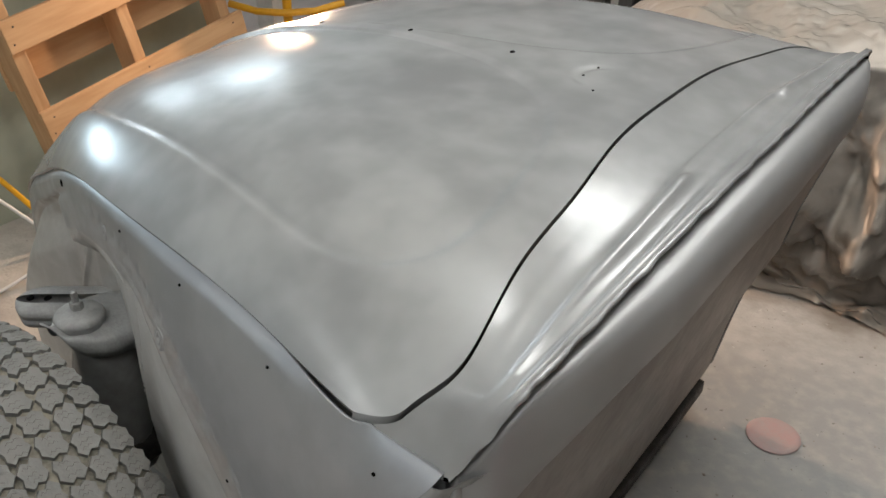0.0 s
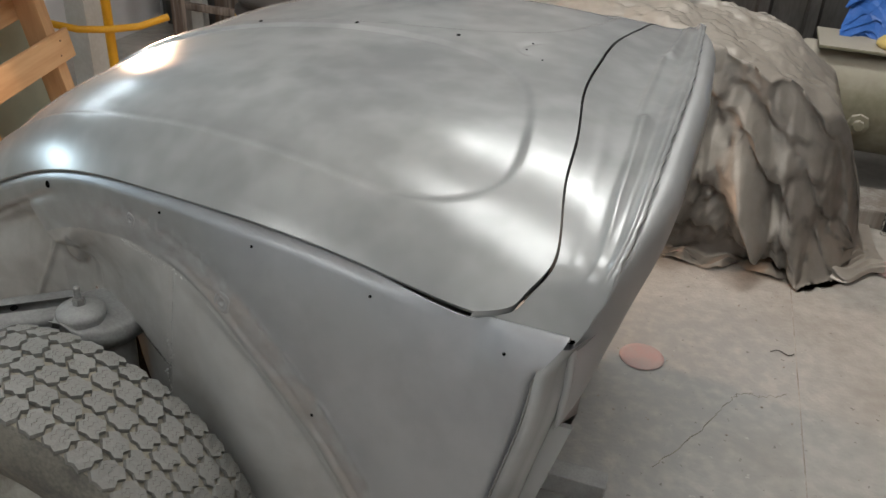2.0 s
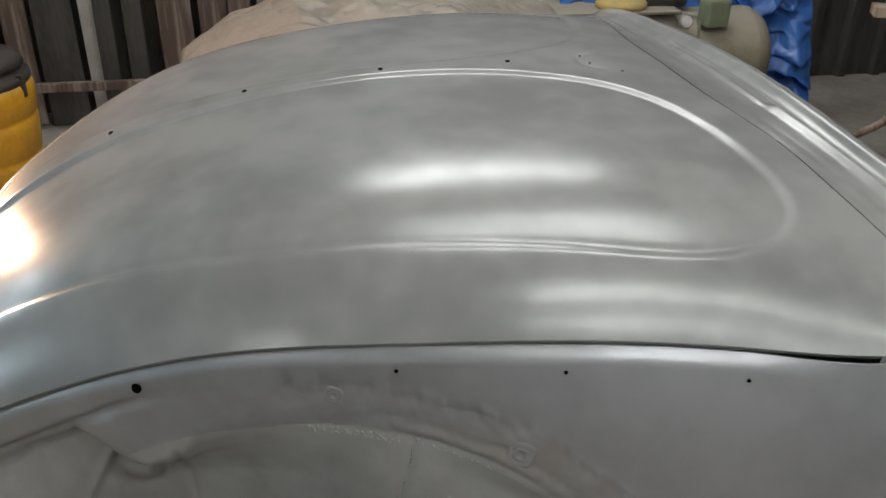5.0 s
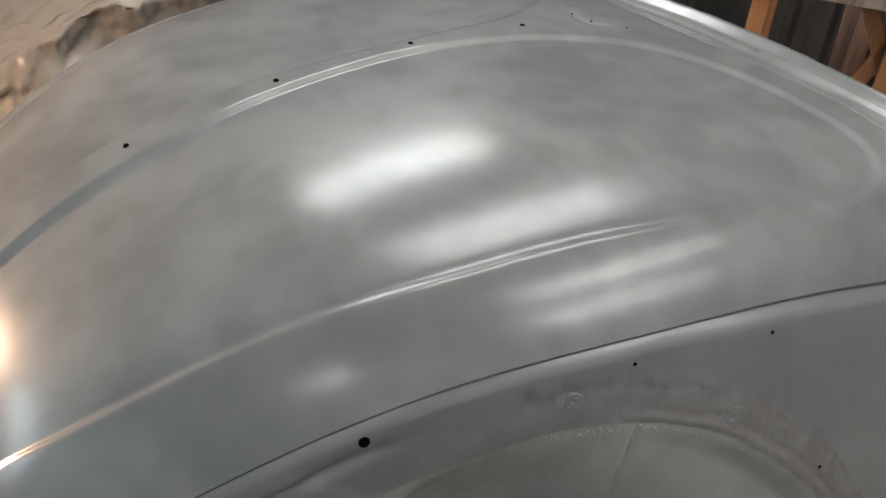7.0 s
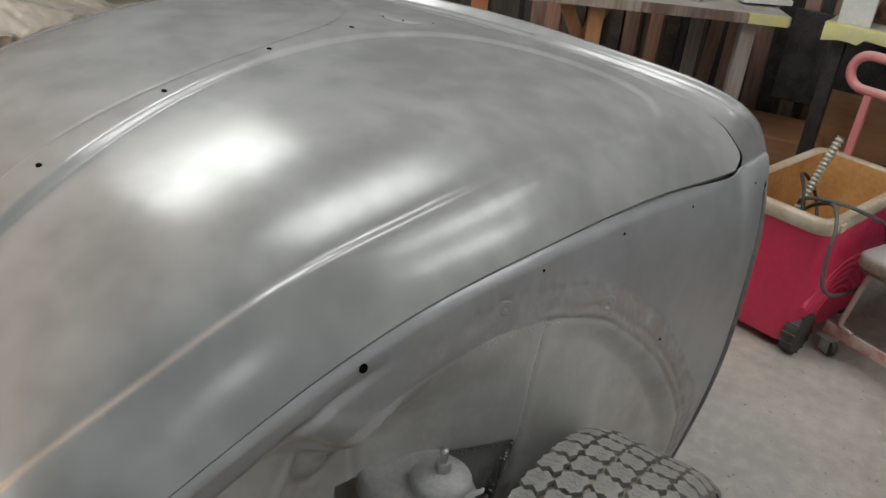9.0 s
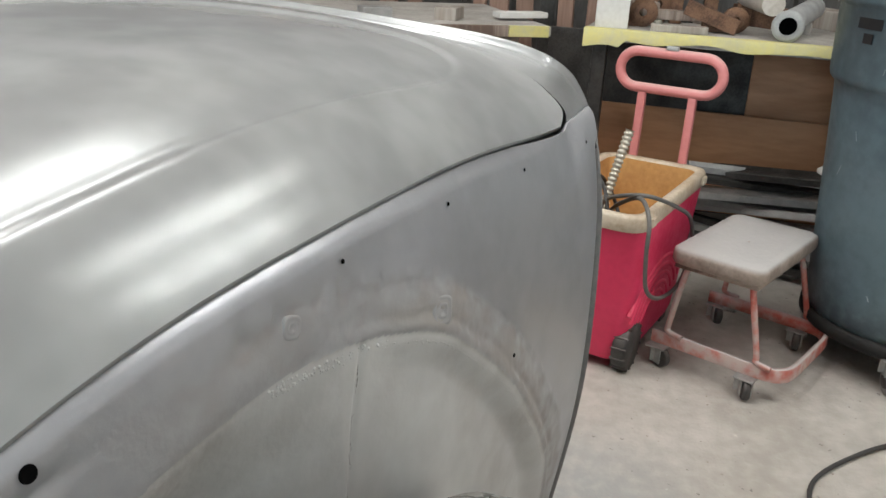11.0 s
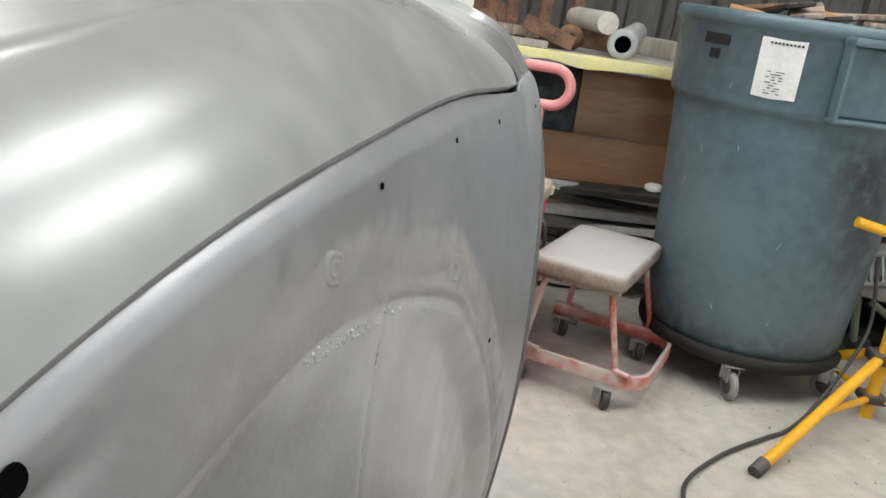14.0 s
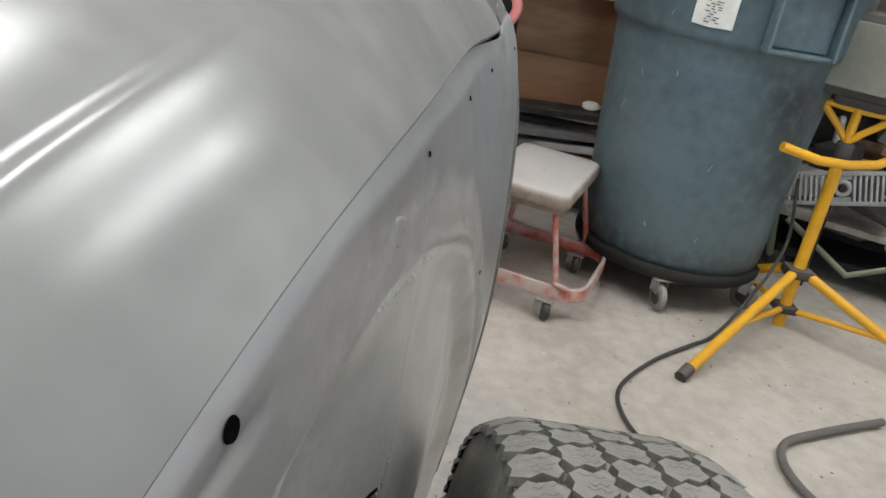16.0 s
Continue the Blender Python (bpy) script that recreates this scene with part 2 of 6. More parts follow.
CASTER = mat("grey_caster_rubber", (0.3, 0.29, 0.28), 0.6, 0.0, (0.2, 0.19, 0.18), 18, 0.6, dust=((0.4, 0.38, 0.35), 0.4))
PINK = mat("faded_red_cooler_plastic", (0.80, 0.04, 0.13), 0.45, 0.0, (0.68, 0.03, 0.10), 6, 0.5, 0.08, 90, dust=((0.62, 0.3, 0.28), 0.35))
PINK_HANDLE = mat("dusty_pink_plastic", (0.68, 0.26, 0.25), 0.55, 0.0, (0.6, 0.2, 0.2), 9, 0.5, 0.08, 90, dust=((0.68, 0.5, 0.46), 0.6))
CREAM = mat("cream_cooler_rim", (0.62, 0.54, 0.43), 0.55, 0.0, (0.45, 0.35, 0.24), 12, 0.8, 0.1, 90)
LINER = mat("yellowed_cooler_liner", (0.62, 0.35, 0.13), 0.5, 0.0, (0.46, 0.23, 0.075), 7, 0.8, 0.1, 90)
BROWN_WOOD = mat("brown_stored_boards", (0.30, 0.19, 0.14), 0.75, 0.0, (0.16, 0.09, 0.065), 6, 0.8, 0.3, 70, stretch=(1.5, 1.5, 0.12))
SEAT_PAD = mat("dusty_grey_vinyl", (0.33, 0.27, 0.23), 0.8, 0.0, (0.22, 0.18, 0.15), 12, 0.8, 0.5, 60, dust=((0.45, 0.44, 0.43), 0.9))
SEAT_FRAME = mat("dusty_red_steel_tube", (0.48, 0.39, 0.36), 0.55, 0.1, (0.46, 0.10, 0.07), 5, 1.0, 0.15, 120, fine=40, dust=((0.45, 0.41, 0.39), 0.95))
HOSE = mat("grey_hose_rubber", (0.1, 0.1, 0.095), 0.6, 0.0, (0.16, 0.15, 0.14), 20, 0.6)
CORD = mat("black_cord_rubber", (0.03, 0.03, 0.03), 0.6, 0.0, (0.06, 0.058, 0.055), 20, 0.6)
CONDUIT = mat("pale_ribbed_conduit", (0.55, 0.52, 0.45), 0.5, 0.3, (0.4, 0.37, 0.3), 20, 0.6)
PVC = mat("dusty_white_pipe", (0.58, 0.55, 0.5), 0.6, 0.0, (0.42, 0.38, 0.33), 8, 0.7, 0.15, 90)
RED_DISC = mat("faded_red_sanding_disc", (0.46, 0.30, 0.28), 0.85, 0.0, (0.42, 0.34, 0.32), 15, 0.7, 0.3, 200)
SHEET_WHITE = mat("white_sheet_wall", (0.78, 0.755, 0.76), 0.7, 0.0, (0.68, 0.655, 0.66), 2, 0.5, 0.1, 40)
WHITE_PAINT = mat("dusty_white_paint", (0.68, 0.67, 0.64), 0.6, 0.0, (0.55, 0.53, 0.49), 8, 0.6)
GLASS_DUSTY = mat("dusty_lamp_glass", (0.21, 0.205, 0.17), 0.4, 0.0, (0.15, 0.15, 0.12), 9, 0.6, coat=0.5)
YELLOW_CLOTH = mat("yellow_rag", (0.68, 0.5, 0.16), 0.85, 0.0, (0.5, 0.4, 0.2), 14, 0.7, 0.5, 90)


def glow(name, colour, strength):
    m = bpy.data.materials.new(name)
    m.use_nodes = True
    b = m.node_tree.nodes["Principled BSDF"]
    b.inputs["Emission Color"].default_value = (*colour, 1)
    b.inputs["Emission Strength"].default_value = strength
    return m


LAMP_GLASS = glow("lit_lamp_glass", (1.0, 0.82, 0.66), 14)
TUBE_GLOW = glow("lit_fluorescent_tube", (0.95, 1.0, 0.98), 8)

# ---------------- mesh helpers ----------------


class Shape:
    """Vertices and faces, gathered piece by piece."""

    def __init__(self):
        self.v, self.f, self.smooth = [], [], []

    def add(self, verts, faces, m=None, smooth=True):
        k = len(self.v)
        self.v += [tuple(m @ Vector(p)) if m else tuple(p) for p in verts]
        self.f += [tuple(i + k for i in f) for f in faces]
        self.smooth += [smooth] * len(faces)
        return self

    def grid(self, pts, m=None, loop_u=False, loop_v=False, smooth=True, skip=None):
        nu, nv = len(pts), len(pts[0])
        faces = []
        for i in range(nu - (0 if loop_u else 1)):
            for j in range(nv - (0 if loop_v else 1)):
                if skip is None or not skip[i][j]:
                    i2, j2 = (i + 1) % nu, (j + 1) % nv
                    faces.append((i * nv + j, i2 * nv + j, i2 * nv + j2, i * nv + j2))
        return self.add([p for row in pts for p in row], faces, m, smooth)

    def lathe(self, profile, n=32, m=None, smooth=True):
        """profile of (radius, height) turned round z."""
        return self.grid([[(r * math.cos(2 * math.pi * k / n), r * math.sin(2 * math.pi * k / n), z) for k in range(n)] for r, z in profile],
                         m, loop_v=True, smooth=smooth)

    def tube(self, path, radius, n=10, m=None, loop=False, caps=True):
        """A round bar along a path; radius may be a list."""
        p = [Vector(q) for q in path]
        rows, up = [], None
        for i, q in enumerate(p):
            a, b = (p[i - 1], p[(i + 1) % len(p)]) if loop else (p[max(0, i - 1)], p[min(len(p) - 1, i + 1)])
            d = (b - a).normalized()
            if up is None:
                up = Vector((0, 0, 1)) if abs(d.z) < 0.9 else Vector((1, 0, 0))
            side = d.cross(up).normalized()
            up = side.cross(d).normalized()
            r = radius[i] if isinstance(radius, (list, tuple)) else radius
            rows.append([q + r * (math.cos(2 * math.pi * k / n) * side + math.sin(2 * math.pi * k / n) * up) for k in range(n)])
        self.grid(rows, m, loop_u=loop, loop_v=True)
        if caps and not loop:
            k = len(self.v)
            self.add(rows[0], [tuple(range(n))], m, False)
            self.add(rows[-1], [tuple(range(n - 1, -1, -1))], m, False)
        return self

    def box(self, sx, sy, sz, m=None, bevel=0.004, seg=2):
        """A box with rounded edges, centred."""
        bm = bmesh.new()
        bmesh.ops.create_cube(bm, size=1, matrix=Matrix.Diagonal((sx, sy, sz, 1)))
        if bevel:
            bmesh.ops.bevel(bm, geom=bm.edges[:], offset=min(bevel, 0.45 * min(sx, sy, sz)), segments=seg, affect="EDGES", profile=0.6)
        bm.verts.index_update()
        self.add([v.co.copy() for v in bm.verts], [tuple(v.index for v in f.verts) for f in bm.faces], m, False)
        bm.free()
        return self

    def prism(self, outline, h, m=None):
        """A flat outline in x, y, given thickness h upwards from z = 0."""
        n = len(outline)
        v = [(x, y, 0) for x, y in outline] + [(x, y, h) for x, y in outline]
        f = [tuple(range(n - 1, -1, -1)), tuple(range(n, 2 * n))] + [(i, (i + 1) % n, n + (i + 1) % n, n + i) for i in range(n)]
        return self.add(v, f, m, False)

    def mesh(self, name):
        me = bpy.data.meshes.new(name)
        me.from_pydata(self.v, [], self.f)
        me.polygons.foreach_set("use_smooth", self.smooth)
        me.update()
        return me


def part(name, shape, material, parent=None, label="", m=None):
    ob = new(name, shape.mesh(name))
    ob.data.materials.append(material)
    if parent:
        ob.parent = parent
    if m:
        ob.matrix_local = m
    if label:
        ob["label"] = label
    return ob


def thing(name, m, label, category, group="", kind=""):
    ob = new(name)
    ob.matrix_world = m
    ob.empty_display_size = 0.05
    return tagged(ob, label, category, group, kind)


def whole(name, shape, material, label, category, m=None, group="", kind=""):
    return tagged(part(name, shape, material, None, "", m), label, category, group, kind)


def spline(k, v, x):
    """Natural cubic through the knots k, v."""
    k, v, x = np.array(k, float), np.array(v, float), np.asarray(x, float)
    n, h = len(k), np.diff(k)
    a, r = np.eye(n), np.zeros(n)
    for i in range(1, n - 1):
        a[i, i - 1], a[i, i], a[i, i + 1] = h[i - 1], 2 * (h[i - 1] + h[i]), h[i]
        r[i] = 6 * ((v[i + 1] - v[i]) / h[i] - (v[i] - v[i - 1]) / h[i - 1])
    s = np.linalg.solve(a, r)
    j = np.clip(np.searchsorted(k, x) - 1, 0, n - 2)
    p, q = (k[j + 1] - x) / h[j], (x - k[j]) / h[j]
    return p * v[j] + q * v[j + 1] + ((p ** 3 - p) * s[j] + (q ** 3 - q) * s[j + 1]) * h[j] ** 2 / 6


def step(a, b, x):
    t = np.clip((np.asarray(x, float) - a) / (b - a), 0, 1)
    return t * t * (3 - 2 * t)


def ripple(x, z, size, seed):
    """Smooth random heights from -1 to 1 on a lattice of the given size."""
    table = np.random.RandomState(seed).uniform(-1, 1, (64, 64))
    u, w = np.asarray(x, float) / size + 500, np.asarray(z, float) / size + 500
    i, j = np.floor(u).astype(int), np.floor(w).astype(int)
    p, q = u - i, w - j
    p, q = p * p * (3 - 2 * p), q * q * (3 - 2 * q)
    at = lambda a, b: table[(i + a) % 64, (j + b) % 64]
    return (at(0, 0) * (1 - p) + at(1, 0) * p) * (1 - q) + (at(0, 1) * (1 - p) + at(1, 1) * p) * q


def smooth_path(pts, n=8, loop=False):
    """A rounded path through the points."""
    p = [np.array(q, float) for q in pts]
    e = [p[-1], *p, p[0], p[1]] if loop else [2 * p[0] - p[1], *p, 2 * p[-1] - p[-2]]
    out = []
    for i in range(1, len(e) - 2):
        a, b, c, d = e[i - 1:i + 3]
        for t in np.linspace(0, 1, n, endpoint=False):
            out.append(tuple(0.5 * (2 * b + (c - a) * t + (2 * a - 5 * b + 4 * c - d) * t * t + (3 * b - a - 3 * c + d) * t ** 3)))
    return out if loop else out + [tuple(p[-1])]


def rounded_rect(w, d, r, n=6):
    pts = []
    for cx, cy, a0 in ((w / 2 - r, d / 2 - r, 0), (-w / 2 + r, d / 2 - r, 90), (-w / 2 + r, -d / 2 + r, 180), (w / 2 - r, -d / 2 + r, 270)):
        for k in range(n + 1):
            a = math.radians(a0 + 90 * k / n)
            pts.append((cx + r * math.cos(a), cy + r * math.sin(a)))
    return pts


# ---------------- the room ----------------


def slab(name, x0, x1, y0, y1, z0, z1, material, label, category):
    return whole(name, Shape().box(x1 - x0, y1 - y0, z1 - z0, None, 0), material, label, category,
                 pose((x0 + x1) / 2, (y0 + y1) / 2, (z0 + z1) / 2), kind="structure")


fx, fy = np.linspace(-9, 4, 170), np.linspace(-4, 6, 140)
FX, FY = np.meshgrid(fx, fy, indexing="ij")
ground = Shape().grid(np.stack([FX, FY, 0 * FX], -1).tolist()).box(13, 10, 0.1, pose(-2.5, 1, -0.054), 0)
floor = whole("floor", ground, FLOOR, "dusty tan concrete workshop floor, greyer round the car body", "floor", kind="structure")
gv = np.array(ground.v)
# greyer round the car body, fading outwards
away = np.hypot(np.maximum(0, np.abs(gv[:, 0] + 0.45) - 0.65) / 0.55, np.maximum(0, np.abs(gv[:, 1]) - 0.55) / 0.4) + 0.25 * np.sin(gv[:, 0] * 5) * np.sin(gv[:, 1] * 4 + 1)
floor.data.attributes.new("stain", "FLOAT", "POINT").data.foreach_set("value", (0.85 * (1 - step(0.2, 1.1, away))).astype(np.float32))
slab("ceiling", -9, 4, -4, 6, CEILING, CEILING + 0.1, CEIL, "plain pale workshop ceiling", "ceiling")
slab("partition_green", -2.16, -2.1, -3.05, 1.0, 0, 0.90, WALL_GREEN, "pale green painted board partition", "partition")
slab("partition_white", -2.86, -2.8, 1.0, 2.6, 0, 1.25, SHEET_WHITE, "white sheet-covered partition beside the work light", "partition")
# unseen wall, added in white to bounce light onto the side panel
slab("bounce_wall_south", -9, 4, -3.15, -3.05, 0, CEILING, BOUNCE_WHITE, "unseen white wall added to bounce light onto the car's side", "wall")
west = Shape()
for y0, y1, z0, z1 in ((-4, -0.85, 0, CEILING), (0.45, 6, 0, CEILING), (-0.85, 0.45, 0, 1.5), (-0.85, 0.45, 2.3, CEILING)):
    west.box(0.1, y1 - y0, z1 - z0, pose(-8.55, (y0 + y1) / 2, (z0 + z1) / 2), 0)
whole("wall_west", west, WALL_PLAIN, "plain grey end wall of the workshop with a daylight opening", "wall", kind="structure")

def siding(length, height, pitch=0.2, depth=0.03):
    """Ribbed metal sheet in the x, z plane."""
    xs, d = [], []
    k = 0
    while k * pitch < length:
        for dx, dd in ((0, 0), (0.03, 0), (0.045, depth), (0.085, depth), (0.10, 0)):
            xs.append(k * pitch + dx)
            d.append(dd)
        k += 1
    s = Shape()
    s.grid([[(x, -dd, 0), (x, -dd, height)] for x, dd in zip(xs, d)], smooth=False)
    s.box(length, 0.06, height, pose(length / 2, 0.04, height / 2), 0)
    return s


whole("wall_north", siding(6, CEILING), WALL_TIN, "dark ribbed metal siding wall", "wall", pose(-2.8, 2.62, 0), kind="structure")
whole("wall_east", siding(7.4, CEILING), WALL_TIN, "dark ribbed metal siding wall behind the benches", "wall", pose(2.75, 3.8, 0, 0, 0, -90), kind="structure")


def fixture(m, long, wide):
    f = thing("fluorescent_fixture", m, "white ceiling fixture with lit fluorescent tubes", "ceiling lamp", "ceiling fixtures")
    part("housing", Shape().box(long + 0.05, wide + 0.04, 0.06, pose(0, 0, 0.03), 0.01), WHITE_PAINT, f)
    for y in (-wide / 4, wide / 4):
        part("tube", Shape().tube([(-long / 2, y, -0.03), (long / 2, y, -0.03)], 0.014), TUBE_GLOW, f)
    return f


slab("wall_far_north", -9, -2.8, 5.4, 5.5, 0, CEILING, WALL_PLAIN, "plain grey wall of the next bay", "wall")
slab("wall_step", -2.9, -2.8, 2.62, 5.4, 0, CEILING, WALL_PLAIN, "plain grey wall end", "wall")
for x, y, a, long, wide, w in TUBES:
    fixture(pose(x, y, CEILING - 0.062, 0, 0, a), long, wide)

# ---------------- the car body ----------------
XS = [-1.2, -1.08, -0.95, -0.8, -0.65, -0.5, -0.35, -0.2, -0.03, 0.06]
SEAM_Y = [0.285, 0.329, 0.366, 0.413, 0.457, 0.493, 0.520, 0.547, 0.585, 0.598]
CENTRE_X = [-1.2, -1.17, -1.135, -1.092, -0.974, -0.812, -0.632, -0.446, -0.264, -0.027, 0.12]
CENTRE_Z = [0.37, 0.48, 0.559, 0.634, 0.768, 0.862, 0.912, 0.935, 0.939, 0.929, 0.917]
FLAT_A = [0.2, 0.22, 0.2, 0.06, 0.045, 0.06, 0.035, 0.045, 0.13, 0.15]
SEAM_DROP = [0.0, 0.048, 0.1, 0.106, 0.101, 0.107, 0.111, 0.115, 0.113, 0.10]


def seam_y(x):
    return spline(XS, SEAM_Y, x)


def crown(x, y):
    """The height of the bonnet and cowl skin, before its pressings."""
    side, flat = seam_y(x), spline(XS, FLAT_A, x)
    roll = (spline(XS, SEAM_DROP, x) - flat * side ** 2) / side ** 6
    return spline(CENTRE_X, CENTRE_Z, x) - flat * y ** 2 - roll * np.abs(y) ** 6


# the outline of the pressed panel on one half of the bonnet
PRESS = smooth_path([(-1.3, 0.032), (-1.0, 0.032), (-0.8, 0.031), (-0.6, 0.022), (-0.45, 0.02), (-0.33, 0.032), (-0.25, 0.052), (-0.164, 0.096),
                     (-0.11, 0.16), (-0.08, 0.24), (-0.064, 0.33), (-0.06, 0.39), (-0.075, 0.437), (-0.12, 0.468), (-0.2, 0.474), (-0.35, 0.444),
                     (-0.5, 0.412), (-0.65, 0.382), (-0.8, 0.338), (-0.95, 0.286), (-1.08, 0.222), (-1.3, 0.12)], 6)


def outline_distance(x, y, outline):
    """Signed distance in the plan to a closed outline, negative inside."""
    o = np.array(outline)
    a, b = o, np.roll(o, -1, 0)
    d = b - a
    best, inside = np.full(x.shape, 1e9), np.zeros(x.shape, bool)
    for (ax, ay), (dx, dy), (bx, by) in zip(a, d, b):
        t = np.clip(((x - ax) * dx + (y - ay) * dy) / (dx * dx + dy * dy + 1e-12), 0, 1)
        best = np.minimum(best, np.hypot(x - ax - t * dx, y - ay - t * dy))
        if dy:
            inside ^= ((ay > y) != (by > y)) & (x < dx * (y - ay) / dy + ax)
    return np.where(inside, -best, best)


def skin(x, y):
    """The bonnet with its two pressed panels and the badge dimple."""
    z = crown(x, y)
    d = outline_distance(x, np.abs(y), PRESS)
    z = z - (0.0045 + 0.004 * step(-0.6, -0.95, x)) * (1 - step(-0.007, 0.007, d)) - 0.0012 * np.exp(-(d / 0.006) ** 2)
    r = np.hypot(x + 0.115, y)
    z = z - 0.003 * np.exp(-((r - 0.04) / 0.006) ** 2) * step(0.2, 0.9, (-(x + 0.115) / 0.04))
    return z


REAR_V = [0, 0.25, 0.5, 0.68, 0.82, 0.9, 0.955, 0.985, 1.0]
REAR_X = [-0.03, -0.026, -0.004, 0.006, 0.022, 0.021, 0.004, -0.016, -0.045]
NOSE_X = -1.168


def bonnet_shape():
    u = np.r_[np.linspace(0, 0.16, 40)[:-1], np.linspace(0.16, 1, 150)]
    half = np.r_[np.linspace(0, 0.12, 26)[:-1], np.linspace(0.12, 0.7, 60)[:-1], np.linspace(0.7, 1, 60)]
    v = np.r_[-half[:0:-1], half]
    U, V = np.meshgrid(u, v, indexing="ij")
    xr = spline(REAR_V, REAR_X, np.abs(V))
    X = xr + (NOSE_X - xr) * U
    Y = V * seam_y(X)
    Z = skin(X, Y)
    pts = np.stack([X, Y, Z], -1)
    # edges folded under
    def fold(edge, inward, down):
        q = edge.copy()
        q[:, 2] -= down
        return q + inward
    s = Shape()
    s.grid(pts.tolist())
    for edge, iny in ((pts[:, 0], 0.006), (pts[:, -1], -0.006)):
        rows = [edge, fold(edge, np.array([0, iny * 0.2, 0]), 0.004), fold(edge, np.array([0, iny * 4, 0]), 0.008)]
        s.grid([r.tolist() for r in rows])
    rear = pts[0]
    s.grid([r.tolist() for r in (rear, fold(rear, np.array([-0.001, 0, 0]), 0.004), fold(rear, np.array([-0.006, 0, 0]), 0.016))])
    front = pts[-1]
    s.grid([r.tolist() for r in (front, fold(front, np.array([0.01, 0, 0]), 0.02))])
    return s


car = thing("car_body", pose(0, 0, 0), "bare front section of an old car body in sanded grey primer", "car body")
bonnet = part("bonnet", bonnet_shape(), PRIMER, car, "rounded bonnet with two pressed panels in grey primer")


def hole(name, place, normal, r, parent, stretch=1.0):
    """A drilled hole: a black disc that paints its dark depth, with a thin raised lip."""
    q = Vector(normal).to_track_quat("Z", "Y").to_matrix().to_4x4()
    m = Matrix.Translation(place) @ q @ Matrix.Diagonal((stretch, 1, 1, 1))
    s = Shape().lathe([(0, 0.0002), (r * 0.85, 0.0002), (r, 0.0006), (r * 1.1, -0.0005)], 14, m)
    return part(name, s, BLACK, parent)


def on_skin(x, y):
    e = 0.002
    z = float(skin(np.array([x]), np.array([y]))[0])
    zx = float(skin(np.array([x + e]), np.array([y]))[0]) - z
    zy = float(skin(np.array([x]), np.array([y + e]))[0]) - z
    return (x, y, z + 0.0006), (-zx / e, -zy / e, 1)


for x in (-0.264, -0.446, -0.632, -0.812, -0.974, -1.092, -1.135):
    p, nrm = on_skin(x, 0.0)
    hole("trim_hole", p, nrm, 0.0032, bonnet, 1.3)
for x, y in ((-0.145, -0.012), (-0.145, 0.03), (-0.11, -0.05)):
    p, nrm = on_skin(x, y)
    hole("badge_hole", p, nrm, 0.0016, bonnet)

# side panels, from the bonnet's seam down to the sill
EDGE_Z = [0.03, 0.2, 0.35, 0.5, 0.65, 0.76, 0.79, 0.81, 0.83]
EDGE_X = [-0.13, -0.083, -0.044, -0.010, 0.020, 0.040, 0.046, 0.06, 0.068]
# the welded-in patch, in x and z
PATCH = smooth_path([(-0.86, 0.60), (-0.79, 0.66), (-0.7, 0.705), (-0.6, 0.728), (-0.565, 0.731), (-0.51, 0.728), (-0.433, 0.711), (-0.384, 0.69), (-0.324, 0.645),
                     (-0.25, 0.58), (-0.19, 0.505), (-0.145, 0.44), (-0.117, 0.375), (-0.10, 0.2)], 5) + [(-0.1, 0.0), (-0.86, 0.0)]


# the fold that runs forward from the arch, in x and z
FOLD_X = [-1.1, -0.9, -0.834, -0.797, -0.775, -0.75, -0.716, -0.691, -0.64, -0.56, -0.44]
FOLD_Z = [0.70, 0.725, 0.712, 0.688, 0.668, 0.657, 0.657, 0.676, 0.70, 0.725, 0.735]


def patch_seam_x(z):
    return np.interp(z, [0.3, 0.5, 0.554, 0.638, 0.70, 0.73], [-0.56, -0.522, -0.511, -0.499, -0.489, -0.483])


def seam_z(x):
    return crown(np.minimum(x, 0.06), seam_y(x))


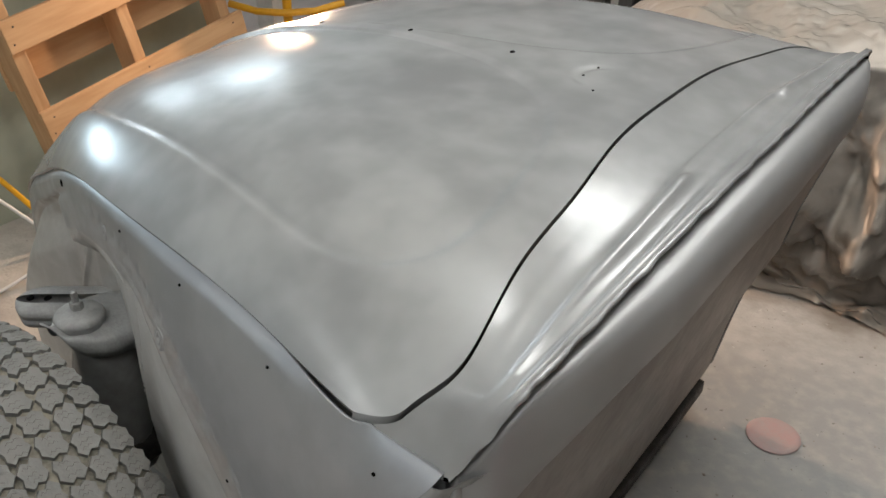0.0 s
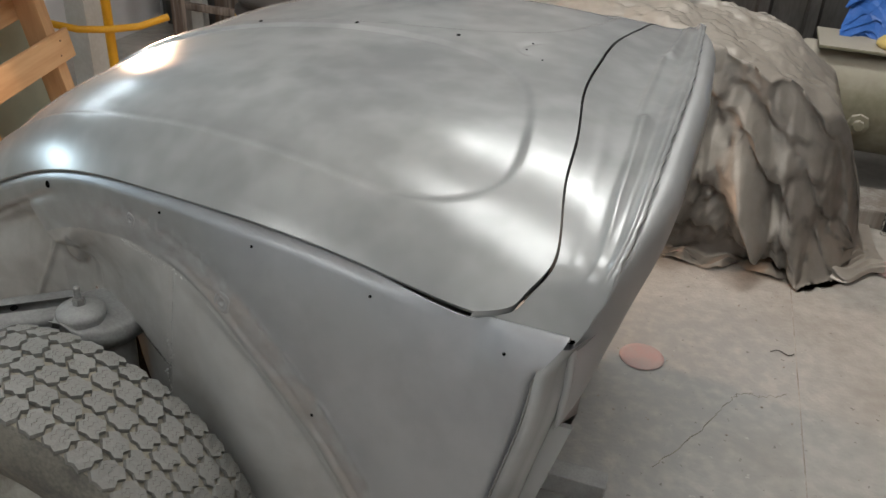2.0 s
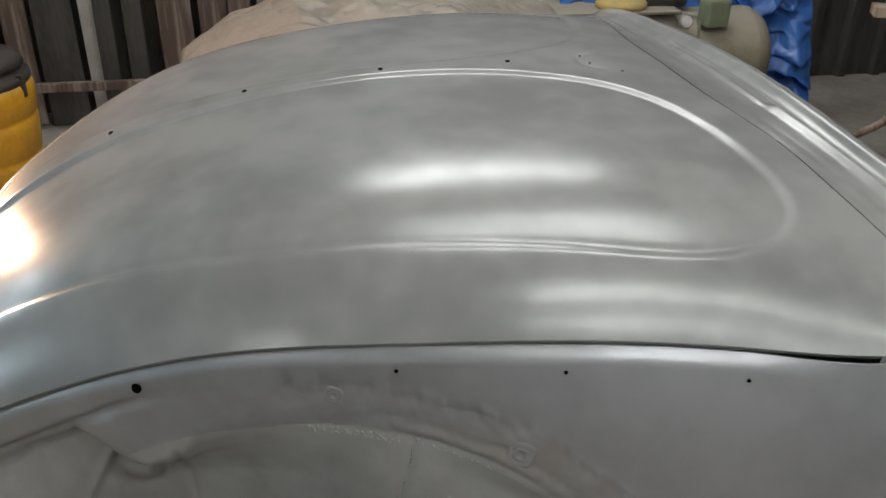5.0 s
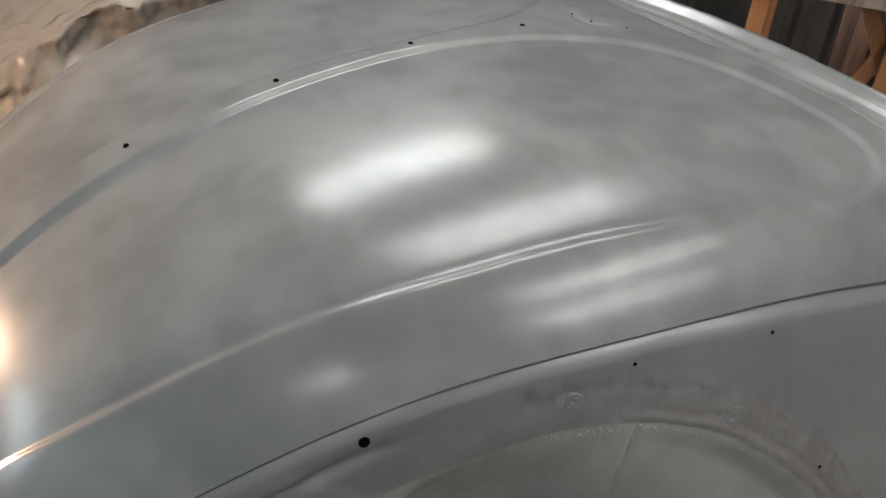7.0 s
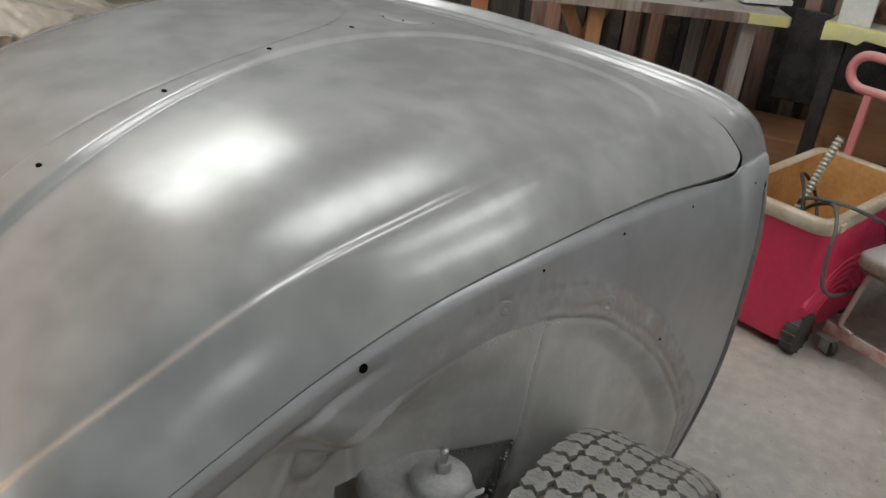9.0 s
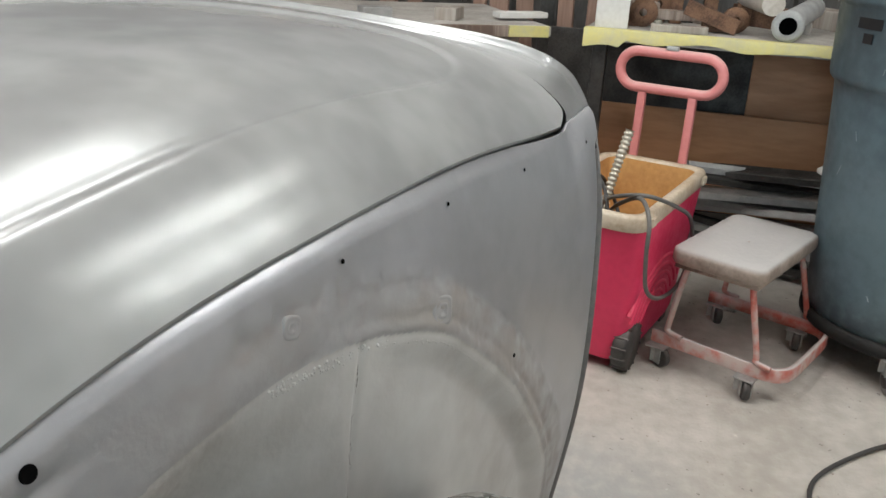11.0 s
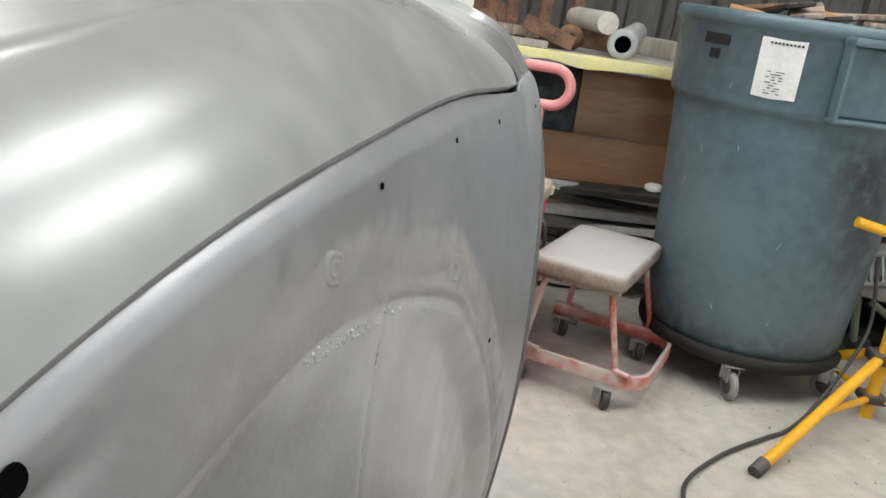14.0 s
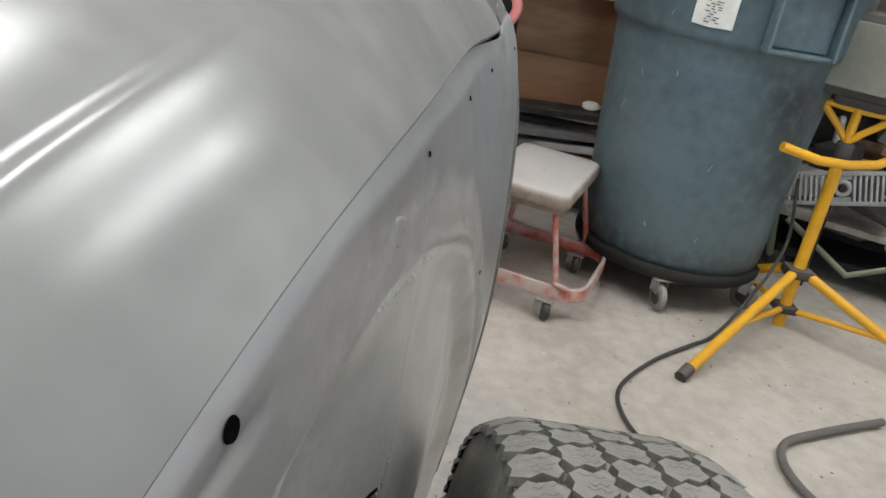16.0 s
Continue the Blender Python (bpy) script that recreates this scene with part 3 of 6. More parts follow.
def side_out(x, d, z):
    """How far the side stands out beyond the seam, d below it."""
    o = 0.002 + 0.003 * step(-0.65, -0.5, x) + 0.054 * (1 - np.exp(-d / 0.13)) * (0.34 * step(-0.95, -0.6, x) + 0.66 * step(-0.5, -0.365, x))
    o = o - 0.035 * step(0.3, 0.75, d)
    # the welded-in patch, deeper behind its vertical seam
    d2 = outline_distance(x, z, PATCH)
    right = step(-0.005, 0.17, x - patch_seam_x(z))
    inner = 1 - step(-0.034, 0.003, d2)
    o = o - inner * (0.002 + 0.016 * right * step(0.745, 0.66, z))
    ragged = 0.6 + 0.5 * ripple(x, z, 0.014, 3)
    o = o + (0.0021 * np.exp(-((d2 - 0.007) / 0.005) ** 2) * ragged - 0.0018 * np.exp(-((d2 - 0.017 - 0.002 * np.sin(x * 60)) / 0.004) ** 2) * ragged) * step(-0.54, -0.44, x)
    band = step(-0.004, 0.004, d2) * step(0.052, 0.034, d2) * step(-0.62, -0.5, x) * step(0.2, 0.35, z)
    o = o + (0.0005 * ripple(x, z, 0.009, 5) + 0.0008 * ripple(x, z, 0.03, 6)) * band
    o = o + 0.0012 * ripple(x, z, 0.05, 8) * (d2 < 0) * step(0.0, -0.02, d2)
    # torn lower edge of the band, and a sunken smudge near the captive nut
    o = o + 0.0016 * np.exp(-((d2 - 0.048 - 0.003 * ripple(x, z, 0.012, 9)) / 0.003) ** 2) * step(-0.62, -0.55, x) * step(0.4, 0.55, z) * np.clip(0.4 + ripple(x, z, 0.02, 10), 0, 1)
    o = o - 0.0022 * np.clip(0.2 + 1.3 * ripple(x, z * 0.35, 0.011, 17), 0, 1) * np.exp(-((d2 - 0.046) / 0.009) ** 2) * step(-0.64, -0.59, x) * step(-0.33, -0.37, x) * step(0.6, 0.7, z)
    o = o - 0.0022 * np.exp(-((x + 0.60) / 0.014) ** 2 - ((z - 0.765) / 0.012) ** 2)
    o = o - 0.0025 * np.exp(-((x - patch_seam_x(z)) / 0.004) ** 2) * (d2 < 0)
    # the front plate leans in below a fold that runs forward from the arch
    fold_z = np.minimum(np.interp(x, FOLD_X, FOLD_Z), seam_z(x) - 0.046)
    soft, rise = np.interp(x, [-0.74, -0.6], [0.045, 0.10]), np.interp(x, [-0.76, -0.70], [0.003, 0.04])
    o = o - np.interp(x, [-1.15, -0.95, -0.88, -0.8, -0.74, -0.7, -0.6, -0.511, -0.44], [0, 0.02, 0.038, 0.040, 0.052, 0.048, 0.028, 0, 0]) * (1 - step(0.0, 1.0, (z - fold_z + soft) / (soft + rise)))
    # the swelling above the fold, the round dimple below it and the welded flange
    d3 = np.hypot((x + 0.765) / 0.075, (z - fold_z - 0.018) / 0.03)
    o = o + 0.003 * (1 - step(0.2, 1.0, d3)) * step(-0.66, -0.70, x)
    d4 = np.hypot(x + 0.768, z - 0.618)
    o = o + 0.008 * (1 - step(0.006, 0.027, d4)) - 0.003 * np.exp(-((d4 - 0.028) / 0.006) ** 2)
    o = o + 0.005 * np.exp(-((x + 0.798 - 0.533 * (z - 0.64)) / 0.007) ** 2) * step(0.655, 0.635, z)
    o = o - 0.005 * np.exp(-((x + 0.719 + 0.06 * (z - 0.66)) / 0.005) ** 2) * step(0.69, 0.67, z) * step(0.555, 0.57, z)
    o = o - 0.006 * np.exp(-((d - 0.034 - 0.10 * np.maximum(0, -0.75 - x)) / 0.006) ** 2) * step(-0.70, -0.78, x)
    # forward of the arch the panel runs straight on under the seam
    o = o + (np.interp(x, [-1.15, -1.0, -0.9, -0.78, -0.66], [0.37, 0.405, 0.42, 0.432, 0.47]) - 0.015 - seam_y(x)) * step(0.05, 0.15, d) * step(-0.64, -0.78, x)
    o = o - 0.005 * step(-0.06, -0.01, x) * step(0.05, 0.0, d)
    # the top edge is rolled in under the bonnet
    o = o - 0.0085 * np.clip(1 - d / 0.015, 0, 1) ** 2 * (1 - step(-0.20, -0.06, x))
    # behind the bonnet's corner the cowl rolls over into the side
    o = o + 0.008 * (1 - np.exp(-d / 0.010)) * np.exp(-d / 0.07) * step(-0.035, 0.01, x)
    return o


def seam_drop(x):
    """How far the side's top edge lies below the bonnet's edge."""
    return (0.0055 + 0.0012 * step(-0.5, -0.32, x)) * (1 - step(-0.045, -0.02, x))


def side_point(x, d):
    x, d = np.asarray(x, float), np.asarray(d, float)
    z = seam_z(x) - seam_drop(x) - d
    return np.stack([x, -(seam_y(x) + side_out(x, d, z)), z], -1)


def side_shape():
    u = np.linspace(0, 1, 560)
    dd = np.r_[np.linspace(0, 0.016, 11)[:-1], np.linspace(0.016, 0.06, 11)[:-1], np.linspace(0.06, 0.72, 320)]
    U, D = np.meshgrid(u, dd, indexing="ij")
    x0 = np.full_like(D, -1.15)
    zz = 0.82 - D
    x1 = spline(EDGE_Z, EDGE_X, np.clip(zz, 0.03, 0.85))
    X = x0 + (x1 - x0) * U
    top_z = seam_z(X) - seam_drop(X)
    cut = np.interp(X, [-0.74, -0.68, -0.60, -0.51], [0.560, 0.566, 0.562, 0.553]) + 0.0015 * np.sin(X * 140) * np.sin(X * 57)
    # everything below the cut is drawn up to its edge
    Zr = top_z - D
    low = (X > -0.735) & (X < patch_seam_x(Zr)) & (Zr <= cut)
    D = np.where(low, top_z - cut, D)
    gone = np.zeros(D.shape, bool)
    both = low[:, :-1] & low[:, 1:]
    gone[:-1, :-1] = both[:-1] | both[1:]
    P = side_point(X, D)
    P[..., 1] += 0.017 * np.clip((U - 0.979) / 0.021, 0, 1) ** 2.6 * step(0.03, 0.06, D)
    s = Shape()
    s.grid(P.tolist(), skip=gone.tolist())
    # the top edge rolls over into the gutter
    top = P[:, 0]
    rear = 1 - step(-0.05, -0.02, top[:, 0])[:, None]
    s.grid([(top + np.array([0, dy, 0]) + np.array([0, 0, dz]) * (rear if dz > 0 else 1)).tolist() for dy, dz in ((0, 0), (0.001, 0.0003), (0.0022, 0.0), (0.0034, -0.001), (0.0042, -0.003), (0.0045, -0.025))])
    return s


side_mesh = side_shape()
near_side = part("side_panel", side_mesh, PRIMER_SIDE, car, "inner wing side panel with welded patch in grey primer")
near_side.data.materials.append(PRIMER_PATCH)
v = np.array(side_mesh.v)
mid = np.array([v[list(f)].mean(0) for f in side_mesh.f])
welded = (outline_distance(mid[:, 0], mid[:, 2], PATCH) < 0.001) | ((mid[:, 0] < -0.69) & (mid[:, 2] < np.minimum(np.interp(mid[:, 0], FOLD_X, FOLD_Z), seam_z(mid[:, 0]) - 0.046)))
near_side.data.polygons.foreach_set("material_index", welded.astype(np.int32))
d2 = outline_distance(v[:, 0], v[:, 2], PATCH)
edge = d2 + 0.008 * ripple(v[:, 0], v[:, 2], 0.02, 12)
smear = step(0.052, 0.036, edge) * step(-0.004, 0.004, d2) * step(-0.72, -0.62, v[:, 0]) * step(0.2, 0.36, v[:, 2])
# brush strokes along the outer rim of the smear
stroke = np.clip(ripple(v[:, 0], v[:, 2] * 0.4, 0.008, 13) + 0.3, 0, 1)
rim = np.exp(-((d2 - 0.043) / 0.007) ** 2) * stroke * step(-0.64, -0.57, v[:, 0]) * step(0.45, 0.6, v[:, 2])
front = step(-0.50, -0.66, v[:, 0]) * step(0.79, 0.72, v[:, 2])
fold_line = np.minimum(np.interp(v[:, 0], FOLD_X, FOLD_Z), seam_z(v[:, 0]) - 0.046)
# darker along the fold, round the dimple and in the arch's groove
dark_marks = np.exp(-((v[:, 2] - fold_line + 0.004) / 0.006) ** 2) * step(-0.64, -0.72, v[:, 0]) + np.exp(-((np.hypot(v[:, 0] + 0.768, v[:, 2] - 0.618) - 0.028) / 0.007) ** 2)
groove = np.exp(-((d2 - 0.015) / 0.008) ** 2) * step(-0.55, -0.40, v[:, 0]) * np.clip(0.5 + 0.8 * ripple(v[:, 0], v[:, 2], 0.025, 14), 0, 1)
# dark smudges by the captive nuts
for nx, nz in ((-0.60, 0.76), (-0.40, 0.715), (-0.41, 0.735)):
    dark_marks = dark_marks + 0.8 * np.exp(-((v[:, 0] - nx) / 0.009) ** 2 - ((v[:, 2] - nz) / 0.006) ** 2)
smear = smear * (0.50 + 0.28 * step(-0.50, -0.36, v[:, 0])) + 0.55 * rim + 0.2 * front + 0.5 * dark_marks + 0.75 * groove + 0.2 * np.clip(ripple(v[:, 0], v[:, 2], 0.04, 15), 0, 1) * (d2 < 0.05)
near_side.data.attributes.new("stain", "FLOAT", "POINT").data.foreach_set("value", np.clip(smear, 0, 1).astype(np.float32))
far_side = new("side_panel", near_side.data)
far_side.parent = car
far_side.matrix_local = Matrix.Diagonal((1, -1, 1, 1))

# gutter under the seam and the cowl gap
g = Shape()
xs = np.linspace(-1.16, 0.03, 60)
for sgn in (-1, 1):
    rows = []
    for dy, dz in ((-0.005, -0.03), (-0.012, -0.034), (-0.035, -0.03), (-0.052, -0.016)):
        rows.append([(x, sgn * (float(seam_y(x)) + dy), float(seam_z(x)) + dz) for x in xs])
    g.grid(rows)
part("gutter", g, PRIMER_DULL, car)

def on_side(x, z):
    """A pose on the near side panel whose z axis is the panel's normal."""
    d, e = float(seam_z(x)) - z, 0.012
    p = side_point(x, d)
    q = side_point(x + e, float(seam_z(x + e)) - z) - side_point(x - e, float(seam_z(x - e)) - z)
    n = Vector(side_point(x, d + e) - side_point(x, d - e)).cross(Vector(q)).normalized()
    n = n if n.y < 0 else -n
    return Matrix.Translation(tuple(p)) @ n.to_track_quat("Z", "Y").to_matrix().to_4x4()


# bolt holes along the wing flange
for x, d in ((-0.502, 0.021), (-0.345, 0.021), (-0.172, 0.022), (0.0, 0.028)):
    p = side_point(x, d)
    hole("bolt_hole", tuple(p + np.array([0, -0.0008, 0])), (0, -1, 0.15), 0.0018, near_side)
p = side_point(-0.75, float(seam_z(-0.75)) - 0.763)
hole("slot_hole", tuple(p + np.array([0, -0.001, 0])), on_side(-0.75, 0.763).col[2].xyz, 0.0052, near_side, 0.92)
NUT = [(math.copysign(abs(math.cos(t)) ** 0.55, math.cos(t)), math.copysign(abs(math.sin(t)) ** 0.55, math.sin(t))) for t in np.linspace(0, 2 * math.pi, 29)[:-1]]
for x, z, size in ((-0.561, 0.772, 0.7), (-0.387, 0.722, 1.12)):
    m = on_side(x, z) @ pose(0, 0, 0, 0, 0, -15) @ Matrix.Scale(size, 4)
    nut = Shape().grid([[(c * r, sn * r, h) for c, sn in NUT] for r, h in ((0.0135, -0.0012), (0.0120, 0.0010), (0.0095, 0.0018), (0.0075, 0.0004), (0.006, 0.0016), (0.004, 0.0015), (0.003, 0.0006), (0.0, 0.0004))], m, loop_v=True)
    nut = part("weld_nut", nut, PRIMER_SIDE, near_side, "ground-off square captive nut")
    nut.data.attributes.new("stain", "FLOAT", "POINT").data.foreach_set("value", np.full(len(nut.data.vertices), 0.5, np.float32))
m = on_side(-0.242, 0.614)
hole("drain_hole", tuple(m.translation + 0.0006 * m.col[2].xyz), m.col[2].xyz, 0.002, near_side)

# weld beads round the patch
rng = random.Random(4)


def bead(path2, name="weld_bead", r=0.0032, loose=0.0008):
    s = Shape()
    for (x, z) in path2:
        for _ in range(1):
            xx, zz = x + rng.gauss(0, loose), z + rng.gauss(0, loose * 0.65)
            p = side_point(xx, float(seam_z(xx)) - zz)
            rr = r * rng.uniform(0.45, 1.25)
            s.lathe([(0, rr * 0.3), (rr * 0.5, rr * 0.25), (rr * 0.85, rr * 0.08), (rr, -0.001)], 9, Matrix.Translation(tuple(p)) @ pose(0, 0, 0, 90 - rng.uniform(0, 20), 0, rng.uniform(0, 30)))
    return tagged(part(name, s, DARK_SEAM if name == "weld_crack" else PRIMER_PATCH, near_side), kind="stuff")


arc = [(x, z) for x, z in PATCH if -0.585 < x < -0.1 and z > 0.25]
bead([(x, z) for x, z in smooth_path(arc[:12], 6) if -0.64 < x < -0.46][::2], r=0.0017, loose=0.0026)
bead([(x, z - 0.004) for x, z in smooth_path(arc[:10], 8) if -0.60 < x < -0.50], r=0.0013, loose=0.0026)
bead([(x, z - 0.002) for x, z in smooth_path(arc, 6) if x > -0.47 and z > 0.3], r=0.0009, loose=0.0012)
bead([(float(patch_seam_x(z)) - 0.004 + 0.006 * math.sin(z * 90), z) for z in np.linspace(0.37, 0.60, 70)], r=0.0019, loose=0.0036)
dark = random.Random(9)
seam = []
for z in np.linspace(0.45, 0.722, 110):
    x = float(patch_seam_x(z)) + dark.gauss(0, 0.0007)
    seam.append(tuple(side_point(x, float(seam_z(x)) - z) + np.array([0, 0.0002, 0])))
part("weld_crack", Shape().tube(seam, [0.0009 * dark.uniform(0.05, 1.0) * (0.6 + 0.4 * math.sin(k * 0.37) * math.sin(k * 0.11)) for k in range(len(seam))], 6), DARK_SEAM, near_side, "ragged dark crack along the weld")
bead([(x, float(np.interp(x, [-0.74, -0.68, -0.60, -0.51], [0.560, 0.566, 0.562, 0.553]))) for x in np.linspace(-0.60, -0.51, 60)], "weld_crack", 0.0011)

# the lower panel set in behind the crack
xs, zs = np.linspace(-0.76, -0.49, 60), np.linspace(0.60, 0.25, 30)
low_rows = [[tuple(side_point(x, float(seam_z(x)) - z) + np.array([0, 0.014 + 0.06 * float(step(-0.60, -0.66, x)), 0])) for z in zs] for x in xs]
part("lower_patch", Shape().grid(low_rows), PRIMER_PATCH, near_side, "dull grey lower panel set in behind a crack")

# cowl between the bonnet and the windscreen flange
FL_Y = [0, 0.15, 0.3, 0.42, 0.5, 0.55, 0.58, 0.598]
FL_X = [0.113, 0.110, 0.106, 0.103, 0.098, 0.090, 0.080, 0.066]
FL_Z = [0.917, 0.914, 0.905, 0.896, 0.884, 0.867, 0.843, 0.818]


def cowl_points(sn):
    ys = np.r_[np.linspace(0, 0.5, 60)[:-1], np.linspace(0.5, 0.598, 30)]
    ys = np.r_[-ys[:0:-1], ys]
    a = np.abs(ys)
    gx = np.zeros_like(a)
    for _ in range(6):
        gx = 0.5 * gx + 0.5 * (spline(REAR_V, REAR_X, np.clip((a - 0.003) / seam_y(gx), 0, 1)) + 0.0038)
    gx = np.minimum(np.where(a > 0.58, np.maximum(gx, np.interp(a, SEAM_Y, XS)), gx), spline(FL_Y, FL_X, a) - 0.004)
    gz = crown(gx, a) - 0.001
    fx, fz = spline(FL_Y, FL_X, a), spline(FL_Y, FL_Z, a)
    rows = []
    for s in np.linspace(0, 1, sn):
        x = gx + (fx - gx) * s
        z = gz + (fz - gz) * s
        mid = np.exp(-(a / 0.5) ** 6)
        z = z - 0.010 * np.sin(np.pi * s) * mid
        z = z + 0.0065 * np.exp(-((s - 0.66) / 0.06) ** 2) * step(0.15, 0.18, a) * mid
        z = z - 0.004 * np.exp(-((s - 0.82) / 0.06) ** 2) * mid + 0.005 * np.exp(-((s - 0.95) / 0.05) ** 2)
        bump = np.exp(-((a - 0.16) / 0.012) ** 2 - ((s - 0.66) / 0.07) ** 2)
        z = z + 0.0032 * np.exp(-((s - 0.60) / 0.035) ** 2) * step(0.155, 0.14, a)
        z = z + 0.0014 * np.exp(-((s - 0.3) / 0.09) ** 2) * mid + 0.004 * bump + 0.004 * np.sin(a * 70) * step(0.5, 0.56, a) * np.sin(np.pi * s)
        rows.append(np.stack([x, ys, z], -1))
    return rows


rows = cowl_points(64)
s = Shape().grid([r.tolist() for r in rows])
g0, f0 = rows[0], rows[-1]
s.grid([g0.tolist(), (g0 + np.array([0.0005, 0, -0.005])).tolist(), (g0 + np.array([-0.008, 0, -0.022])).tolist()])
wig = np.array([[0.0015 * math.sin(i * 0.9) * math.sin(i * 0.23), 0, 0] for i in range(len(f0))])
s.grid([f0.tolist(), (f0 + wig + np.array([0.004, 0, 0.001])).tolist(), (f0 + wig + np.array([0.005, 0, -0.003])).tolist(), (f0 + np.array([-0.004, 0, -0.006])).tolist()])
cowl = part("cowl_panel", s, PRIMER, car, "cowl panel with pressed ribs and ragged windscreen flange")


def bend_normals(ob, weight):
    """Rounds the shoulder: turns the shading of the given vertices towards the upright side."""
    n = np.array([v.normal[:] for v in ob.data.vertices])
    co = np.array([v.co[:] for v in ob.data.vertices])
    w = np.clip(weight(co), 0, 1)[:, None]
    n = n * (1 - w) + w * np.stack([0 * co[:, 0] + 0.06, np.sign(co[:, 1]) * 0.93, 0 * co[:, 0] + 0.34], -1)
    ob.data.normals_split_custom_set_from_vertices((n / np.linalg.norm(n, axis=1)[:, None]).tolist())


bend_normals(cowl, lambda c: step(0.505, 0.572, np.abs(c[:, 1])))
bend_normals(near_side, lambda c: 0.45 * step(-0.06, -0.01, c[:, 0]) * np.exp(-np.maximum(0, 0.835 - c[:, 2]) / 0.03) * (np.abs(c[:, 1]) > 0.57))

# dash roll and firewall under the flange
a = np.abs(f0[:, 1])
ends = step(0.30, 0.598, a)[:, None]
prof = [(-0.006, -0.012), (0.006, -0.0125), (0.014, -0.011), (0.026, -0.017), (0.034, -0.032), (0.036, -0.055), (0.031, -0.085), (0.016, -0.112), (-0.008, -0.13), (-0.03, -0.135)]
rows = []
for dx, dz in prof:
    q = f0.copy()
    q[:, 0] += dx * (1 - 0.8 * ends[:, 0])
    q[:, 2] += dz
    q[:, 1] *= 0.972
    rows.append(q)
dash = Shape().grid([r.tolist() for r in rows])
for col, sgn in ((0, -1), (-1, 1)):
    loop = np.array([r[col] for r in rows])
    mid = loop.mean(0)
    dash.grid([(mid + (loop - mid) * k + np.array([0, sgn * dy, 0])).tolist() for k, dy in ((1, 0), (0.97, 0.004), (0.88, 0.006), (0.6, 0.008), (0.02, 0.0085))], loop_v=True)
part("dash_panel", dash, PRIMER_DASH, car, "rounded dashboard top in grey primer")
low = rows[-1]
lower = [low]
for dx, z in ((0.004, 0.70), (-0.03, 0.55), (-0.045, 0.46), (-0.075, 0.44), (-0.11, 0.25), (-0.13, 0.12), (-0.15, 0.095)):
    q = low.copy()
    q[:, 0] = 0.075 + dx
    q[:, 2] = np.minimum(low[:, 2], z)
    q[:, 1] *= 0.94
    lower.append(q)
part("firewall", Shape().grid([r.tolist() for r in lower]), PRIMER_TAN, car, "plain firewall panel, dusty grey")
for sgn in (1, -1):
    end = [(float(r[0, 0]), float(r[0, 2])) for r in rows] + [(float(r[0, 0]), float(r[0, 2])) for r in lower[1:]] + [(-0.16, 0.1), (-0.12, 0.45), (-0.06, 0.76)]
    part("kick_panel", Shape().prism(end, 0.008, pose(0, sgn * 0.572 + 0.004, 0, 90, 0, 0)), PRIMER, car)
part("sill_flange", Shape().box(0.05, 1.06, 0.035, pose(-0.075, 0, 0.08), 0.006), DARK_STEEL, car)


def pillar(sgn):
    zs = np.linspace(0.06, 0.812, 50)
    rows = []
    for dx, dy in ((-0.005, -0.009), (0.0, -0.0105), (0.006, -0.009), (0.011, -0.003), (0.015, 0.008), (0.020, 0.019), (0.025, 0.026), (0.028, 0.04), (0.029, 0.17), (0.0, 0.18), (-0.05, 0.19)):
        row = []
        for z in zs:
            x = float(spline(EDGE_Z, EDGE_X, z))
            y = float(side_point(x, float(seam_z(x)) - z)[1])
            row.append((x + dx, -sgn * (y + dy + 0.011), z))
        rows.append(row)
    return Shape().grid(rows)


for sgn in (1, -1):
    part("hinge_pillar", pillar(sgn), PRIMER, car, "door hinge pillar in grey primer")

# a thin dark lip that stands out along the rear edge of each side
lip = Shape()
zs = np.linspace(0.236, 0.775, 60)
rows = []
for dx, dy in ((-0.003, 0.012), (-0.0026, -0.0025), (-0.002, -0.004), (-0.001, -0.004), (-0.0003, -0.0025), (0.0, 0.004)):
    row = []
    for z in zs:
        x = float(spline(EDGE_Z, EDGE_X, z)) - 0.004
        out = dy if dy > 0 else dy * float(step(0.775, 0.70, z)) + 0.001
        row.append((x + dx, float(side_point(x, float(seam_z(x)) - z)[1]) + out, z))
    rows.append(row)
lip.grid(rows)
part("edge_lip", lip, DARK_SEAM, car, "thin dark lip along the rear edge")

# inner panel seen through the cut-out, and the chassis behind it
s = Shape().box(0.26, 0.012, 0.44, pose(-0.67, -0.31, 0.40), 0.003)
part("inner_panel", s, DARK_STEEL, car, "dark inner panel behind the cut-out")
s = Shape().box(1.1, 0.6, 0.10, pose(-0.66, 0, 0.12), 0.01)
part("floor_frame", s, DARK_STEEL, car)
part("axle_tube", Shape().tube([(-0.64, -0.62, 0.33), (-0.64, 0.62, 0.33)], 0.03), DARK_STEEL, car)
part("bulkhead", Shape().box(0.02, 0.8, 0.5, pose(-0.3, 0, 0.35), 0.004), DARK_STEEL, car)


bx, by, bz = -0.672, -0.495, 0.592
hood = smooth_path([(0.0, -0.054), (0.028, -0.03), (0.052, -0.004), (0.062, 0.03), (0.058, 0.075), (0.03, 0.095), (-0.03, 0.095), (-0.052, 0.06), (-0.05, 0.02), (-0.038, -0.02), (-0.018, -0.042)], 6, True)


def hood_z(x, y):
    """The hood's top: level under the washer, rising at its ear and falling towards the body."""
    return 0.026 * float(step(-0.032, -0.056, y)) - 0.3 * max(0.0, x - 0.03) - 0.12 * max(0.0, y - 0.03)


